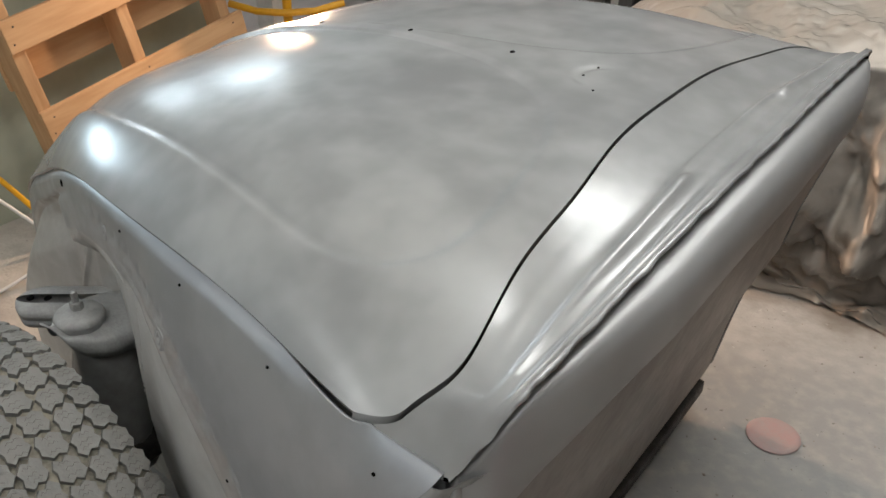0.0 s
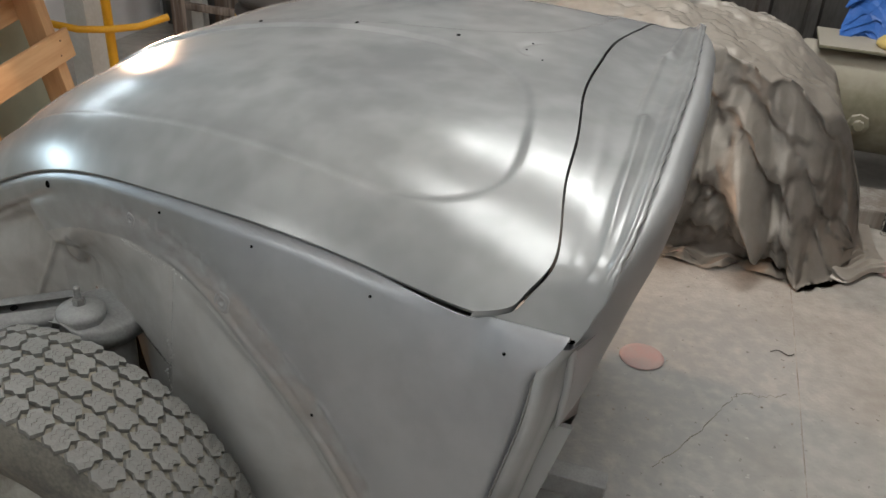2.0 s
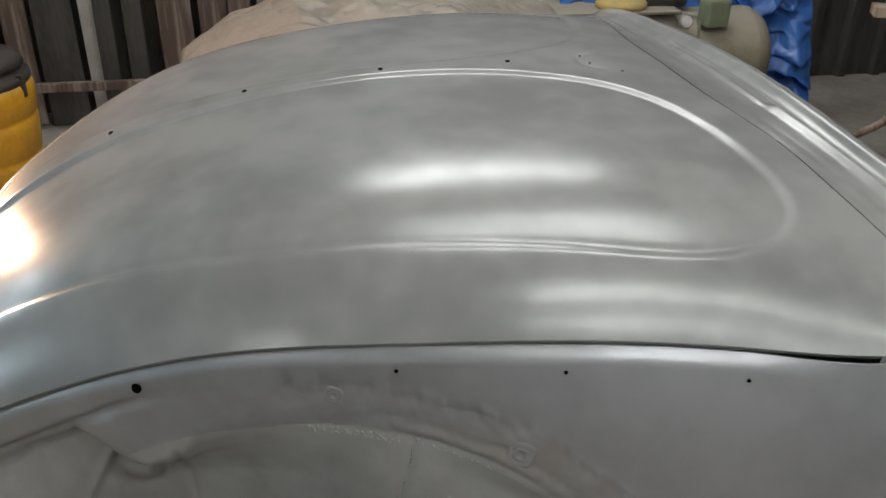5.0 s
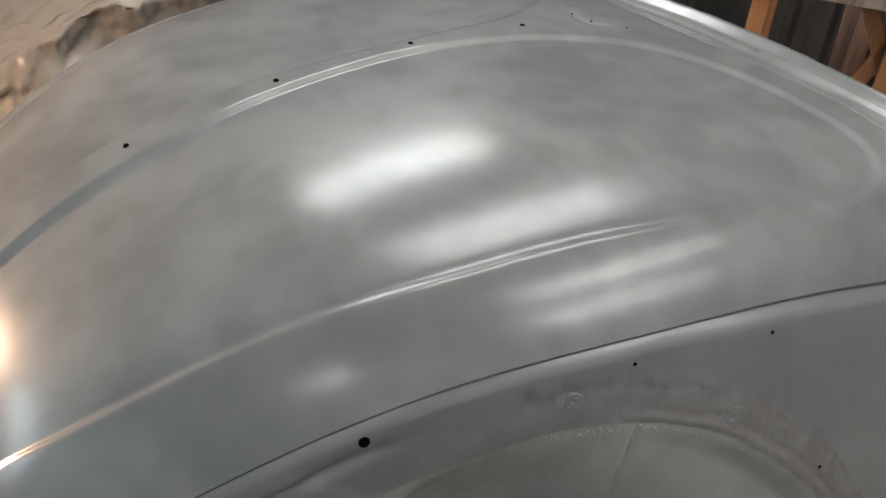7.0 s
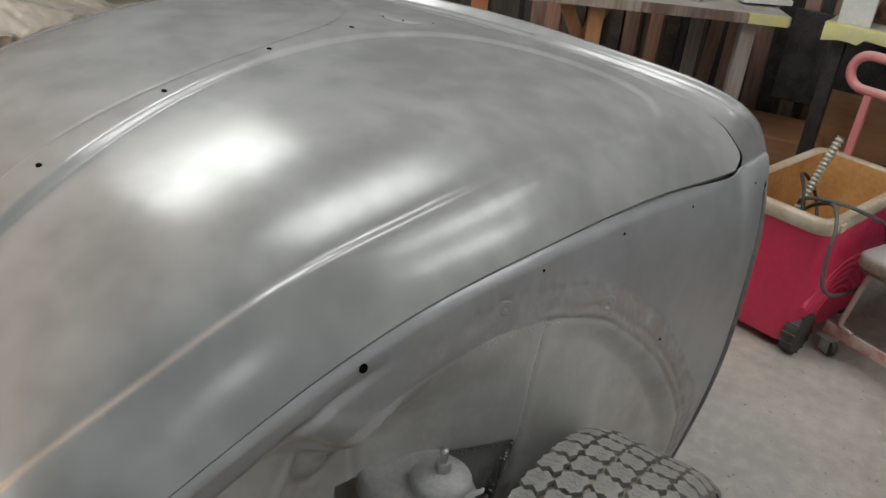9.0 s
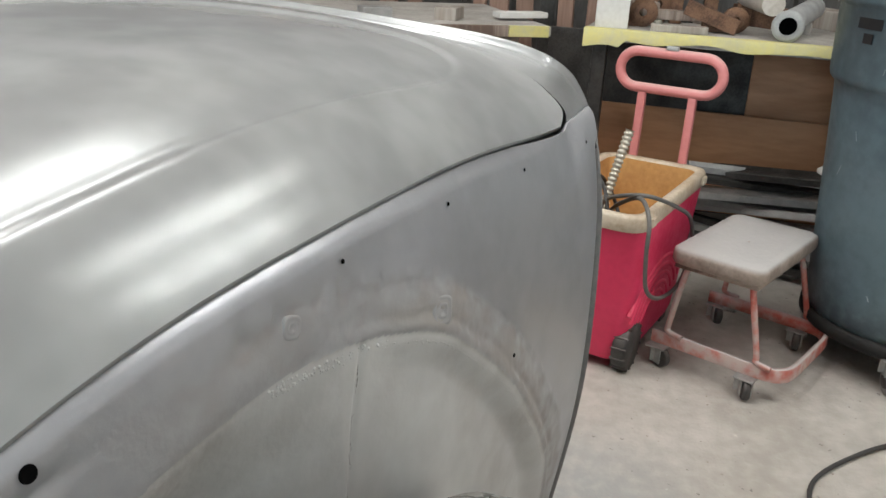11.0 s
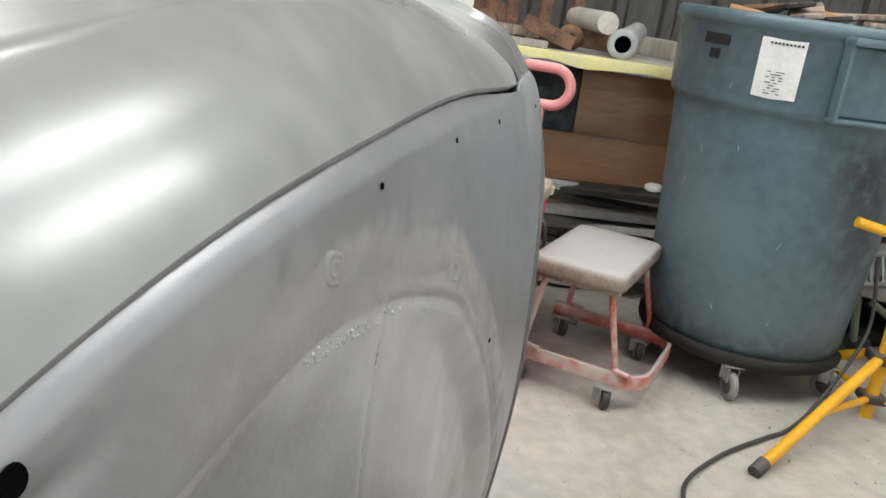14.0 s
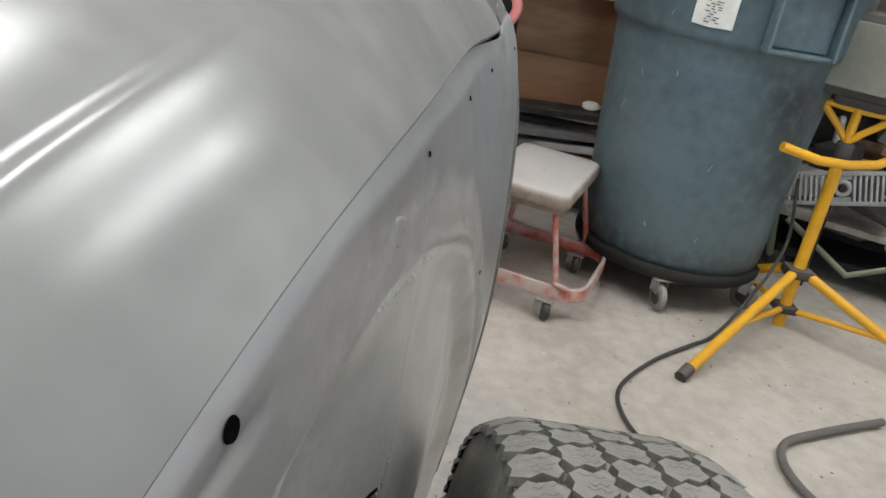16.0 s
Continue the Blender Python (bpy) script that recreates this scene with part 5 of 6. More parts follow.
vac = thing("shop_vacuum", pose(-1.535, 1.70, 0) @ Matrix.Diagonal((0.77, 0.77, 1, 1)), "yellow drum shop vacuum with dusty black head", "vacuum")
part("drum", Shape().lathe([(0, 0.03), (0.2, 0.03), (0.215, 0.05), (0.235, 0.16), (0.238, 0.17), (0.23, 0.175), (0.23, 0.19), (0.24, 0.195), (0.248, 0.28), (0.25, 0.30), (0.243, 0.305), (0.243, 0.32), (0.252, 0.325), (0.258, 0.40), (0.25, 0.42), (0.2, 0.425)], 48), YELLOW_DRUM, vac)
head = part("head", Shape().lathe([(0.245, 0.42), (0.252, 0.428), (0.25, 0.445), (0.222, 0.452), (0.222, 0.47), (0.235, 0.475), (0.23, 0.495), (0.19, 0.51), (0.15, 0.52), (0.145, 0.56), (0.13, 0.585), (0.0, 0.60)], 48), BLACK_PLASTIC, vac, "dusty black motor head")
lettering("3.0", 0.035, YELLOW_EDGE, vac, pose(0.06, -0.175, 0.525, 60, 0, 14))
part("badge", Shape().box(0.10, 0.02, 0.05, pose(0.06, -0.155, 0.535, -25, 0, 14), 0.008), BLACK_PLASTIC, head)
part("switch", Shape().box(0.05, 0.03, 0.02, pose(0.02, -0.05, 0.605), 0.005), BLACK_PLASTIC, head)
part("latch", Shape().box(0.03, 0.02, 0.07, pose(0.235, -0.08, 0.42, 0, 0, -20), 0.004), BLACK_PLASTIC, vac)
for k in range(4):
    t = math.pi / 4 + k * math.pi / 2
    part("caster", Shape().lathe([(0, -0.01), (0.022, -0.01), (0.024, 0), (0.022, 0.01), (0, 0.01)], 16, pose(0.2 * math.cos(t), 0.2 * math.sin(t), 0.024, 90, 0, 30 * k)), BLACK_PLASTIC, vac)

# ---------------- west: pallet, work light, hoses ----------------


def pallet(m):
    p = thing("wooden_pallet", m, "new pine pallet stood on edge against the partition", "pallet")
    # boards run along y, stringers along z, face looks to +x
    for z, w in ((0.07, 0.09), (0.355, 0.095), (0.62, 0.09), (0.92, 0.09)):
        part("deck_board", Shape().box(0.017, 0.76, w, pose(0.0, 0, z, 0, 0, 0), 0.003), PINE, p)
    for z in (0.07, 0.5, 0.92):
        part("back_board", Shape().box(0.017, 0.76, 0.1, pose(-0.107, 0, z, 0, 0, 0), 0.003), PINE, p)
    for y in (-0.355, -0.02, 0.325):
        part("stringer", Shape().box(0.088, 0.04, 1.0, pose(-0.0535, y, 0.5), 0.003), PINE_V, p)
    for z in (0.07, 0.355, 0.62, 0.92):
        for y in (-0.355, -0.02, 0.325):
            for dz in (-0.022, 0.022):
                part("nail", Shape().lathe([(0, 0.0015), (0.0025, 0.0012), (0.003, 0)], 8, pose(0.0085, y + 0.008 * (1 if dz > 0 else -1), z + dz, 0, 90, 0)), DARK_STEEL, p)
    return p


pallet(pose(-1.83, 0.545, 0.068, 9, -4, 0))


def work_light(m, lit, reach, lamp_pose, label, feet, arm=0.0, bar=0.03, yoke=0.0):
    w = thing("work_light_stand", m, label, "work light")
    part("pole", Shape().tube([(0, 0, 0.0), (0, 0, reach)], 0.0165, 14), YELLOW, w, "yellow steel pole")
    part("upper_pole", Shape().tube([(0, 0, reach - 0.02), (0, 0, reach + 0.13)], 0.012, 12), YELLOW, w)
    part("lock_collar", Shape().lathe([(0.0, 0.03), (0.02, 0.03), (0.024, 0.02), (0.024, -0.02), (0.02, -0.03), (0, -0.03)], 16, pose(0, 0, reach)), BLACK_PLASTIC, w)
    col = part("leg_collar", Shape().box(0.07, 0.07, 0.028, pose(0, 0, 0.165), 0.008), BLACK_PLASTIC, w, "black plastic leg collar")
    lowc = part("brace_collar", Shape().box(0.06, 0.06, 0.022, pose(0, 0, 0.055), 0.006), BLACK_PLASTIC, w)
    for fx, fy in feet:
        d = Vector((fx, fy, 0)).normalized()
        leg = part("leg", Shape().tube([d * 0.03 + Vector((0, 0, 0.165)), Vector((fx, fy, 0.012))], 0.0135, 12), YELLOW, w)
        part("rubber_foot", Shape().tube([Vector((fx, fy, 0.012)) * 1.0 - d * 0.03 + Vector((0, 0, 0.012)), Vector((fx, fy, 0.011)) + d * 0.008], 0.0155, 12), BLACK_PLASTIC, leg)
        mid = Vector((fx, fy, 0)) * 0.55 + Vector((0, 0, 0.085))
        part("brace", Shape().tube([d * 0.025 + Vector((0, 0, 0.055)), mid], 0.009, 8), YELLOW, w)
        part("screw", Shape().lathe([(0, 0.004), (0.006, 0.003), (0.007, 0)], 8, Matrix.Translation(d * 0.036 + Vector((0, 0, 0.168))) @ pose(0, 0, 0, 90, 0, math.degrees(math.atan2(fy, fx)) + 90)), STEEL, col)
    # T bar and lamp head
    ar = pose(0, 0, 0, 0, 0, arm)
    part("cross_bar", Shape().tube([ar @ Vector((-0.20, 0, reach - bar)), ar @ Vector((-0.1, -0.03, reach - bar - 0.02)), ar @ Vector((0, -0.035, reach - bar - 0.025)), ar @ Vector((0.1, -0.03, reach - bar - 0.02)), ar @ Vector((0.20, 0, reach - bar))], 0.0125, 12), YELLOW, w)
    ty = pose(0, 0, 0, 0, 0, yoke)
    corner = [(0, 0.035), (-0.03, 0.062), (-0.066, 0.095), (-0.078, 0.108), (-0.068, 0.117), (-0.03, 0.115), (0.03, 0.115), (0.068, 0.117), (0.078, 0.108), (0.066, 0.095), (0.03, 0.062)]
    part("yoke", Shape().tube(smooth_path([ty @ Vector((x, 0, reach + z)) for x, z in corner], 4, True), 0.0095, 10, loop=True), YELLOW, w, "yellow closed triangular yoke")
    if not lit:
        part("lamp_mount", Shape().box(0.13, 0.06, 0.06, ty @ pose(0, 0, reach + 0.15), 0.012), BLACK_PLASTIC, w)
    lp = part("lamp_head", Shape().box(0.20, 0.10, 0.165, None, 0.015), BLACK_PLASTIC, w, "black lamp housing", lamp_pose)
    part("lamp_glass", Shape().box(0.17, 0.012, 0.13, pose(0, -0.052, 0), 0.003), LAMP_GLASS if lit else GLASS_DUSTY, lp)
    for k in range(5):
        part("cooling_fin", Shape().box(0.18, 0.05, 0.006, pose(0, 0.065, -0.06 + 0.03 * k), 0.001), BLACK_PLASTIC, lp)
    part("lamp_grip", Shape().tube(smooth_path([(-0.07, 0.03, 0.08), (-0.06, 0.04, 0.12), (0.06, 0.04, 0.12), (0.07, 0.03, 0.08)], 5), 0.009, 8), YELLOW, lp)
    return w


work_light(pose(-1.885, 1.09, 0, 0, 0, 0), True, 0.63, pose(0.15, -0.18, 0.78, 0, 0, 58), "lit yellow tripod work light behind the pallet",
           ((0.30, 0.16), (-0.30, 0.16), (0.0, -0.2)), 40, 0.14, 40)
work_light(pose(1.077, -1.646, 0, 0, 0, 0), False, 0.505, pose(0.015, 0.026, 0.752, 0, 0, -120) @ Matrix.Scale(1.25, 4), "unlit yellow tripod work light beside the bin",
           ((-0.395, 0.40), (0.27, 0.14), (-0.33, -0.36)), -72, -0.005, -120)
whole("door_post", Shape().box(0.09, 0.09, 1.25, pose(0, 0, 0.625), 0.004), WHITE_PAINT, "white painted post beside the work light", "post", pose(-2.1, 1.22, 0))
whole("door_post", Shape().box(0.07, 0.05, 1.25, pose(0, 0, 0.625), 0.004), WHITE_PAINT, "white painted post by the vacuum", "post", pose(-2.4, 2.38, 0))
whole("door_post", Shape().box(0.05, 0.05, 1.25, pose(0, 0, 0.625), 0.004), OLD_WOOD, "brown wooden post by the vacuum", "post", pose(-2.44, 2.26, 0))
whole("yellow_hose", Shape().tube(smooth_path([(-2.05, -0.35, 0.75), (-1.98, -0.2, 0.5), (-1.9, -0.05, 0.28), (-1.84, 0.06, 0.08), (-1.80, 0.12, 0.012)], 8), 0.008), YELLOW, "yellow air hose hanging down the partition", "hose")
whole("hanging_cable", Shape().tube(smooth_path([(-2.08, -0.40, 0.62), (-1.95, -0.22, 0.40), (-1.80, -0.06, 0.2), (-1.72, -0.02, 0.08), (-1.74, -0.2, 0.012), (-1.8, -0.5, 0.01)], 8), 0.005), LABEL_WHITE, "white cable hanging down to the floor", "cord")
whole("grey_cable", Shape().tube(smooth_path([(-1.1, -0.45, 0.012), (-1.35, -0.3, 0.012), (-1.55, -0.25, 0.012), (-1.8, -0.45, 0.012)], 8), 0.011), HOSE, "grey cable lying on the floor", "cable")
whole("steel_pan", Shape().lathe([(0.12, 0.01), (0.125, 0.04), (0.13, 0.042), (0.13, 0.036), (0.1, 0.0), (0, 0.0)], 32), DARK_STEEL, "round dark pan on the floor under the body", "pan", pose(-1.12, -0.18, 0.0))

whole("bent_tube_frame", Shape().tube(smooth_path([(1.42, 1.17, 0.47), (1.385, 1.16, 0.36), (1.34, 1.15, 0.325), (1.26, 1.14, 0.30), (1.225, 1.13, 0.27), (1.22, 1.12, 0.012)], 6), 0.013, 10), OLD_WOOD, "tan bent tube frame standing by the box", "frame")

# ---------------- cooler cart ----------------


def loft(levels, closed_bottom=True):
    """levels of (outline, z)."""
    s = Shape()
    rows = [[(x, y, z) for x, y in o] for o, z in levels]
    s.grid(rows, loop_v=True)
    if closed_bottom:
        n = len(rows[0])
        s.add(rows[0], [tuple(range(n))], None, False)
    return s


def shifted(o, dx, dy=0):
    return [(x + dx, y + dy) for x, y in o]


cooler = thing("rolling_cooler", pose(1.135, -0.575, 0, 0, 0, -13.5), "faded pinkish red wheeled cooler without its lid", "cooler")
L, D = 0.56, 0.30
lv = []
for z, f, g in ((0.03, 0.76, 0.80), (0.05, 0.79, 0.84), (0.12, 0.84, 0.88), (0.22, 0.89, 0.92), (0.30, 0.92, 0.95), (0.36, 0.955, 0.975), (0.395, 0.985, 0.99)):
    lv.append((shifted(rounded_rect(L * f, D * g, 0.05), 0.0), z))
part("tub", loft(lv), PINK, cooler, "faded pinkish red plastic tub")
part("rim", loft([(rounded_rect(L * 1.0, D * 1.0, 0.05), 0.393), (rounded_rect(L * 1.012, D * 1.02, 0.05), 0.40), (rounded_rect(L * 1.012, D * 1.02, 0.05), 0.425), (rounded_rect(L, D, 0.048), 0.432),
                  (rounded_rect(L - 0.04, D - 0.04, 0.035), 0.432), (rounded_rect(L - 0.05, D - 0.05, 0.03), 0.425)], False), CREAM, cooler, "dirty cream rim")
part("liner", loft([(rounded_rect(L * 0.74, D * 0.72, 0.03), 0.09), (rounded_rect(L * 0.84, D * 0.78, 0.03), 0.25), (rounded_rect(L - 0.05, D - 0.05, 0.03), 0.426)]), LINER, cooler, "dirty yellowed liner")
# pressed arcs on the long side
for k in range(5):
    r = 0.085 + 0.026 * k
    path = []
    for t in np.linspace(0.35, 2.75, 22):
        x = 0.02 - r * 1.15 * math.cos(t) - 0.05
        z = 0.065 + r * 0.92 * math.sin(t) + 0.02
        y = -D / 2 * float(np.interp(z, [0.05, 0.12, 0.22, 0.30], [0.84, 0.88, 0.92, 0.95])) + 0.0035
        if abs(x) < L * 0.41:
            path.append((x, y, z))
    if len(path) > 3:
        part("pressed_rib", Shape().tube(path, 0.0075, 8), PINK, cooler)
for x in (-0.175,):
    for y in (-0.118, 0.118):
        wq = part("wheel", Shape().lathe([(0, -0.022), (0.045, -0.022), (0.06, -0.018), (0.064, -0.01), (0.064, 0.01), (0.06, 0.018), (0, 0.022)], 28, pose(x, y, 0.064, 90, 0, 0)), BLACK_PLASTIC, cooler, "black ridged plastic wheel")
        sp = Shape()
        for k in range(14):
            sp.box(0.006, 0.040, 0.008, pose(x, y, 0.064) @ pose(0, 0, 0, 0, k * 360 / 14, 0) @ pose(0, 0, 0.062), 0.002, 1)
        tagged(part("tyre_lug", sp, BLACK_PLASTIC, wq), kind="stuff")
for y in (-0.1, 0.1):
    part("foot", Shape().box(0.05, 0.03, 0.036, pose(0.17, y, 0.018), 0.006), BLACK_PLASTIC, cooler)
# pull handle at the end
hx = 0.285
for y in (-0.072, 0.072):
    part("handle_stem", Shape().box(0.02, 0.024, 0.50, pose(hx, y, 0.385, 0, 3, 0), 0.006), PINK_HANDLE, cooler)
ring = []
for k in range(13):
    a = math.radians(-90 + 180 * k / 12)
    ring.append((hx + 0.012, 0.095 + 0.05 * math.cos(a), 0.675 + 0.05 * math.sin(a)))
for k in range(13):
    a = math.radians(90 + 180 * k / 12)
    ring.append((hx + 0.012, -0.095 + 0.05 * math.cos(a), 0.675 + 0.05 * math.sin(a)))
part("handle_grip", Shape().tube(ring, 0.0145, 12, loop=True), PINK_HANDLE, cooler, "dusty pink loop handle")
part("latch_button", Shape().box(0.014, 0.035, 0.012, pose(hx + 0.005, 0.0, 0.742), 0.004), OVERSPRAY, cooler)
part("hinge_lug", Shape().box(0.03, 0.012, 0.022, pose(0.22, -D / 2 - 0.004, 0.412), 0.003), CREAM, cooler)
part("hinge_lug", Shape().box(0.03, 0.012, 0.022, pose(-0.22, -D / 2 - 0.004, 0.412), 0.003), CREAM, cooler)

# ribbed conduit standing in the cooler
base, tip = Vector((0.93, -0.52, 0.13)), Vector((1.09, -0.58, 0.575))
n = 160
path = [base.lerp(tip, k / n) + Vector((0.01 * math.sin(k / n * 3), 0.012 * math.sin(k / n * 3.1), 0)) for k in range(n + 1)]
whole("flexible_conduit", Shape().tube(path, [0.011 + 0.0016 * (1 if k % 4 < 2 else -1) for k in range(n + 1)], 12), CONDUIT, "pale ribbed conduit standing in the cooler", "conduit")
loop_pts = smooth_path([(1.02, -0.55, 0.37), (0.94, -0.59, 0.43), (0.87, -0.64, 0.468), (0.80, -0.668, 0.44), (0.79, -0.672, 0.36), (0.83, -0.682, 0.264), (0.95, -0.712, 0.20), (1.11, -0.752, 0.182),
                        (1.19, -0.77, 0.25), (1.14, -0.758, 0.35), (1.0, -0.722, 0.42), (0.89, -0.66, 0.47), (0.90, -0.60, 0.462), (0.98, -0.55, 0.42), (1.08, -0.53, 0.35)], 8)
whole("rubber_cord", Shape().tube(loop_pts, 0.0052, 10), HOSE, "grey rubber cord looped over the cooler's rim", "cord")
whole("black_cable", Shape().tube(smooth_path([(0.90, -0.58, 0.35), (0.97, -0.55, 0.44), (1.05, -0.52, 0.46), (1.12, -0.53, 0.43), (1.17, -0.56, 0.36), (1.1, -0.6, 0.28)], 8), 0.005, 8), CORD, "thin black cable coiled in the cooler", "cable")

# ---------------- creeper seat ----------------
seat = thing("creeper_seat", pose(1.115, -0.905, 0, 0, 0, -23), "low rolling mechanic's seat with dusty grey pad and red frame", "stool")
pad = Shape()
rows = []
for z, k in ((0.0, 0.95), (0.004, 0.98), (0.012, 1.0), (0.028, 1.0), (0.038, 0.985), (0.043, 0.94)):
    rows.append([(x, y, 0.285 + z) for x, y in rounded_rect(0.40 * k, 0.235 * k, 0.03)])
for k in (0.75, 0.5, 0.25, 0.02):
    rows.append([(x, y, 0.3285 - 0.007 * math.cos(x * 9) * (1 - k)) for x, y in rounded_rect(0.40 * k, 0.235 * k, 0.03 * k)])
pad.grid(rows, loop_v=True)
part("seat_pad", pad, SEAT_PAD, seat, "dusty grey vinyl pad")
part("pad_board", Shape().box(0.37, 0.21, 0.012, pose(0, 0, 0.28), 0.003), OLD_WOOD, seat)
loopf = smooth_path([(-0.18, 0.14, 0.068), (-0.18, 0.0, 0.068), (-0.18, -0.14, 0.068), (-0.165, -0.185, 0.068), (-0.12, -0.205, 0.068), (0.0, -0.207, 0.068), (0.12, -0.205, 0.068), (0.165, -0.185, 0.068), (0.18, -0.14, 0.068),
                     (0.18, 0.0, 0.068), (0.18, 0.14, 0.068)], 5)
fr = Shape()
inner = [(x * 0.945, y * 0.95 if abs(y) > 0.15 else y, z) for x, y, z in loopf]
fr.grid([[(x, y, z - 0.010) for x, y, z in loopf], [(x, y, z + 0.022) for x, y, z in loopf], [(x * 0.99, y * 0.99, z + 0.024) for x, y, z in loopf],
         [(x, y, z + 0.024) for x, y, z in inner], [(x, y, z - 0.010) for x, y, z in inner], [(x, y, z - 0.010) for x, y, z in loopf]])
part("base_frame", fr, SEAT_FRAME, seat, "dusty red flat bar base")
for x in (-0.165, 0.165):
    for y0, y1 in ((-0.085, -0.125), (0.075, 0.10)):
        part("leg", Shape().tube(smooth_path([(x * 0.75, y0, 0.278), (x * 0.94, y0, 0.274), (x * 1.02, y0 * 1.08, 0.25), (x * 1.06, y1, 0.12), (x * 1.08, y1 - 0.004, 0.098), (x * 1.09, y1 - 0.04, 0.092)], 6), 0.0075, 10), SEAT_FRAME, seat)


def caster(parent, x, y, a, r=0.026, wheel_mat=BLACK_PLASTIC, top=0.064, label=""):
    c = part("caster", Shape().box(0.055, 0.05, 0.005, pose(x, y, top), 0.002).box(0.004, 0.026, 0.036, pose(x, y, top - 0.02) @ pose(0, 0, 0, 0, 0, a) @ pose(0.0, 0.014, 0), 0.001)
             .box(0.026, 0.003, 0.042, pose(x, y, top - 0.024) @ pose(0, 0, 0, 0, 0, a) @ pose(-0.008, 0.013, 0), 0.001).box(0.026, 0.003, 0.042, pose(x, y, top - 0.024) @ pose(0, 0, 0, 0, 0, a) @ pose(-0.008, -0.013, 0), 0.001), STEEL, parent, "steel swivel caster")
    part("wheel", Shape().lathe([(0, -0.0105), (r * 0.4, -0.0105), (r * 0.45, -0.008), (r * 0.85, -0.009), (r, -0.006), (r, 0.006), (r * 0.85, 0.009), (r * 0.45, 0.008), (r * 0.4, 0.0105), (0, 0.0105)], 24,
                                pose(x, y, r) @ pose(0, 0, 0, 0, 0, a) @ pose(-0.012, 0, 0, 90, 0, 0)), wheel_mat, c)
    if wheel_mat is CASTER:
        part("hub", Shape().lathe([(0, -0.0125), (r * 0.5, -0.0125), (r * 0.58, -0.0095), (r * 0.58, 0.0095), (r * 0.5, 0.0125), (0, 0.0125)], 20, pose(x, y, r) @ pose(0, 0, 0, 0, 0, a) @ pose(-0.012, 0, 0, 90, 0, 0)), BLACK_PLASTIC, c)
    return c


for x, y, a in ((-0.18, -0.115, 30), (-0.18, 0.115, 70), (0.18, -0.115, 15), (0.18, 0.115, 40)):
    caster(seat, x, y, a, top=0.055)

# ---------------- bin on its dolly ----------------
bin_ = thing("waste_bin", pose(1.30, -1.35, 0, 0, 0, 0), "large scuffed blue-grey plastic bin on a black wheeled dolly", "bin")
part("dolly", Shape().lathe([(0, 0.085), (0.25, 0.085), (0.264, 0.09), (0.272, 0.10), (0.272, 0.122), (0.262, 0.126), (0.0, 0.115)], 48), DOLLY, bin_, "black plastic dolly")
for k in range(5):
    t = math.radians(163 + 72 * k)
    caster(bin_, 0.245 * math.cos(t), 0.245 * math.sin(t), 10 + 40 * k, 0.038, CASTER, 0.092)
BARREL = [(0, 0.118), (0.245, 0.118), (0.258, 0.128), (0.262, 0.15)] + [(float(np.interp(z, [0.15, 0.30, 0.50, 0.68], [0.262, 0.272, 0.285, 0.298])), float(z)) for z in np.linspace(0.17, 0.68, 30)]
BARREL += [(0.302, 0.715), (0.308, 0.72), (0.315, 0.728), (0.318, 0.74), (0.325, 0.90), (0.332, 0.905), (0.338, 0.915), (0.338, 0.932), (0.330, 0.938), (0.322, 0.93), (0.312, 0.74), (0.295, 0.70), (0.25, 0.16), (0, 0.15)]
barrel_shape = Shape().lathe(BARREL, 120)
barrel = part("barrel", barrel_shape, CAN_GREY, bin_, "scuffed blue-grey plastic barrel smeared with soot, shading painted round its foot")
bv = np.array(barrel_shape.v)
turn = (np.degrees(np.arctan2(bv[:, 1], bv[:, 0])) - 203 + 180) % 360 - 180
soot_shade = np.exp(-(turn / 17) ** 2 - ((bv[:, 2] - 0.60 + 0.0012 * turn) / 0.085) ** 2) + 0.6 * np.exp(-((turn - 12) / 20) ** 2 - ((bv[:, 2] - 0.42) / 0.1) ** 2)
# round the foot: soot, with the shading there painted in as well
soot_shade = soot_shade + 0.5 * np.exp(-((bv[:, 2] - 0.14) / 0.05) ** 2)
barrel.data.attributes.new("stain", "FLOAT", "POINT").data.foreach_set("value", np.clip(soot_shade * (bv[:, 2] < 0.71), 0, 0.9).astype(np.float32))


def on_barrel(t, z, r):
    return pose(r * math.cos(t), r * math.sin(t), z, 0, 0, math.degrees(t) + 90)


t0 = math.radians(170)
# carrying handle moulded on the side
hb = part("bin_handle", Shape().box(0.19, 0.034, 0.012, on_barrel(t0 + 0.32, 0.735, 0.33), 0.005).box(0.19, 0.05, 0.018, on_barrel(t0 + 0.32, 0.905, 0.338), 0.006)
          .box(0.010, 0.034, 0.18, on_barrel(t0 + 0.32, 0.82, 0.335) @ pose(-0.088, 0, 0), 0.004).box(0.010, 0.034, 0.18, on_barrel(t0 + 0.32, 0.82, 0.335) @ pose(0.085, 0, 0), 0.006), CAN_GREY, bin_, "moulded carrying handle")
part("handle_recess", Shape().box(0.15, 0.006, 0.15, on_barrel(t0 + 0.32, 0.82, 0.324), 0.002), CAN_GREY, hb)
lb = Shape()
tl = math.radians(151)
rowsl = []
for i in range(9):
    t = tl + (i / 8 - 0.5) * 0.30
    rowsl.append([((0.3235 + 0.006 * (z - 0.76) / 0.14) * math.cos(t), (0.3235 + 0.006 * (z - 0.76) / 0.14) * math.sin(t), z - 0.012 * math.sin(i * 0.8 + z * 40) * 0.1) for z in (0.758, 0.80, 0.85, 0.888)])
lb.grid(rowsl)
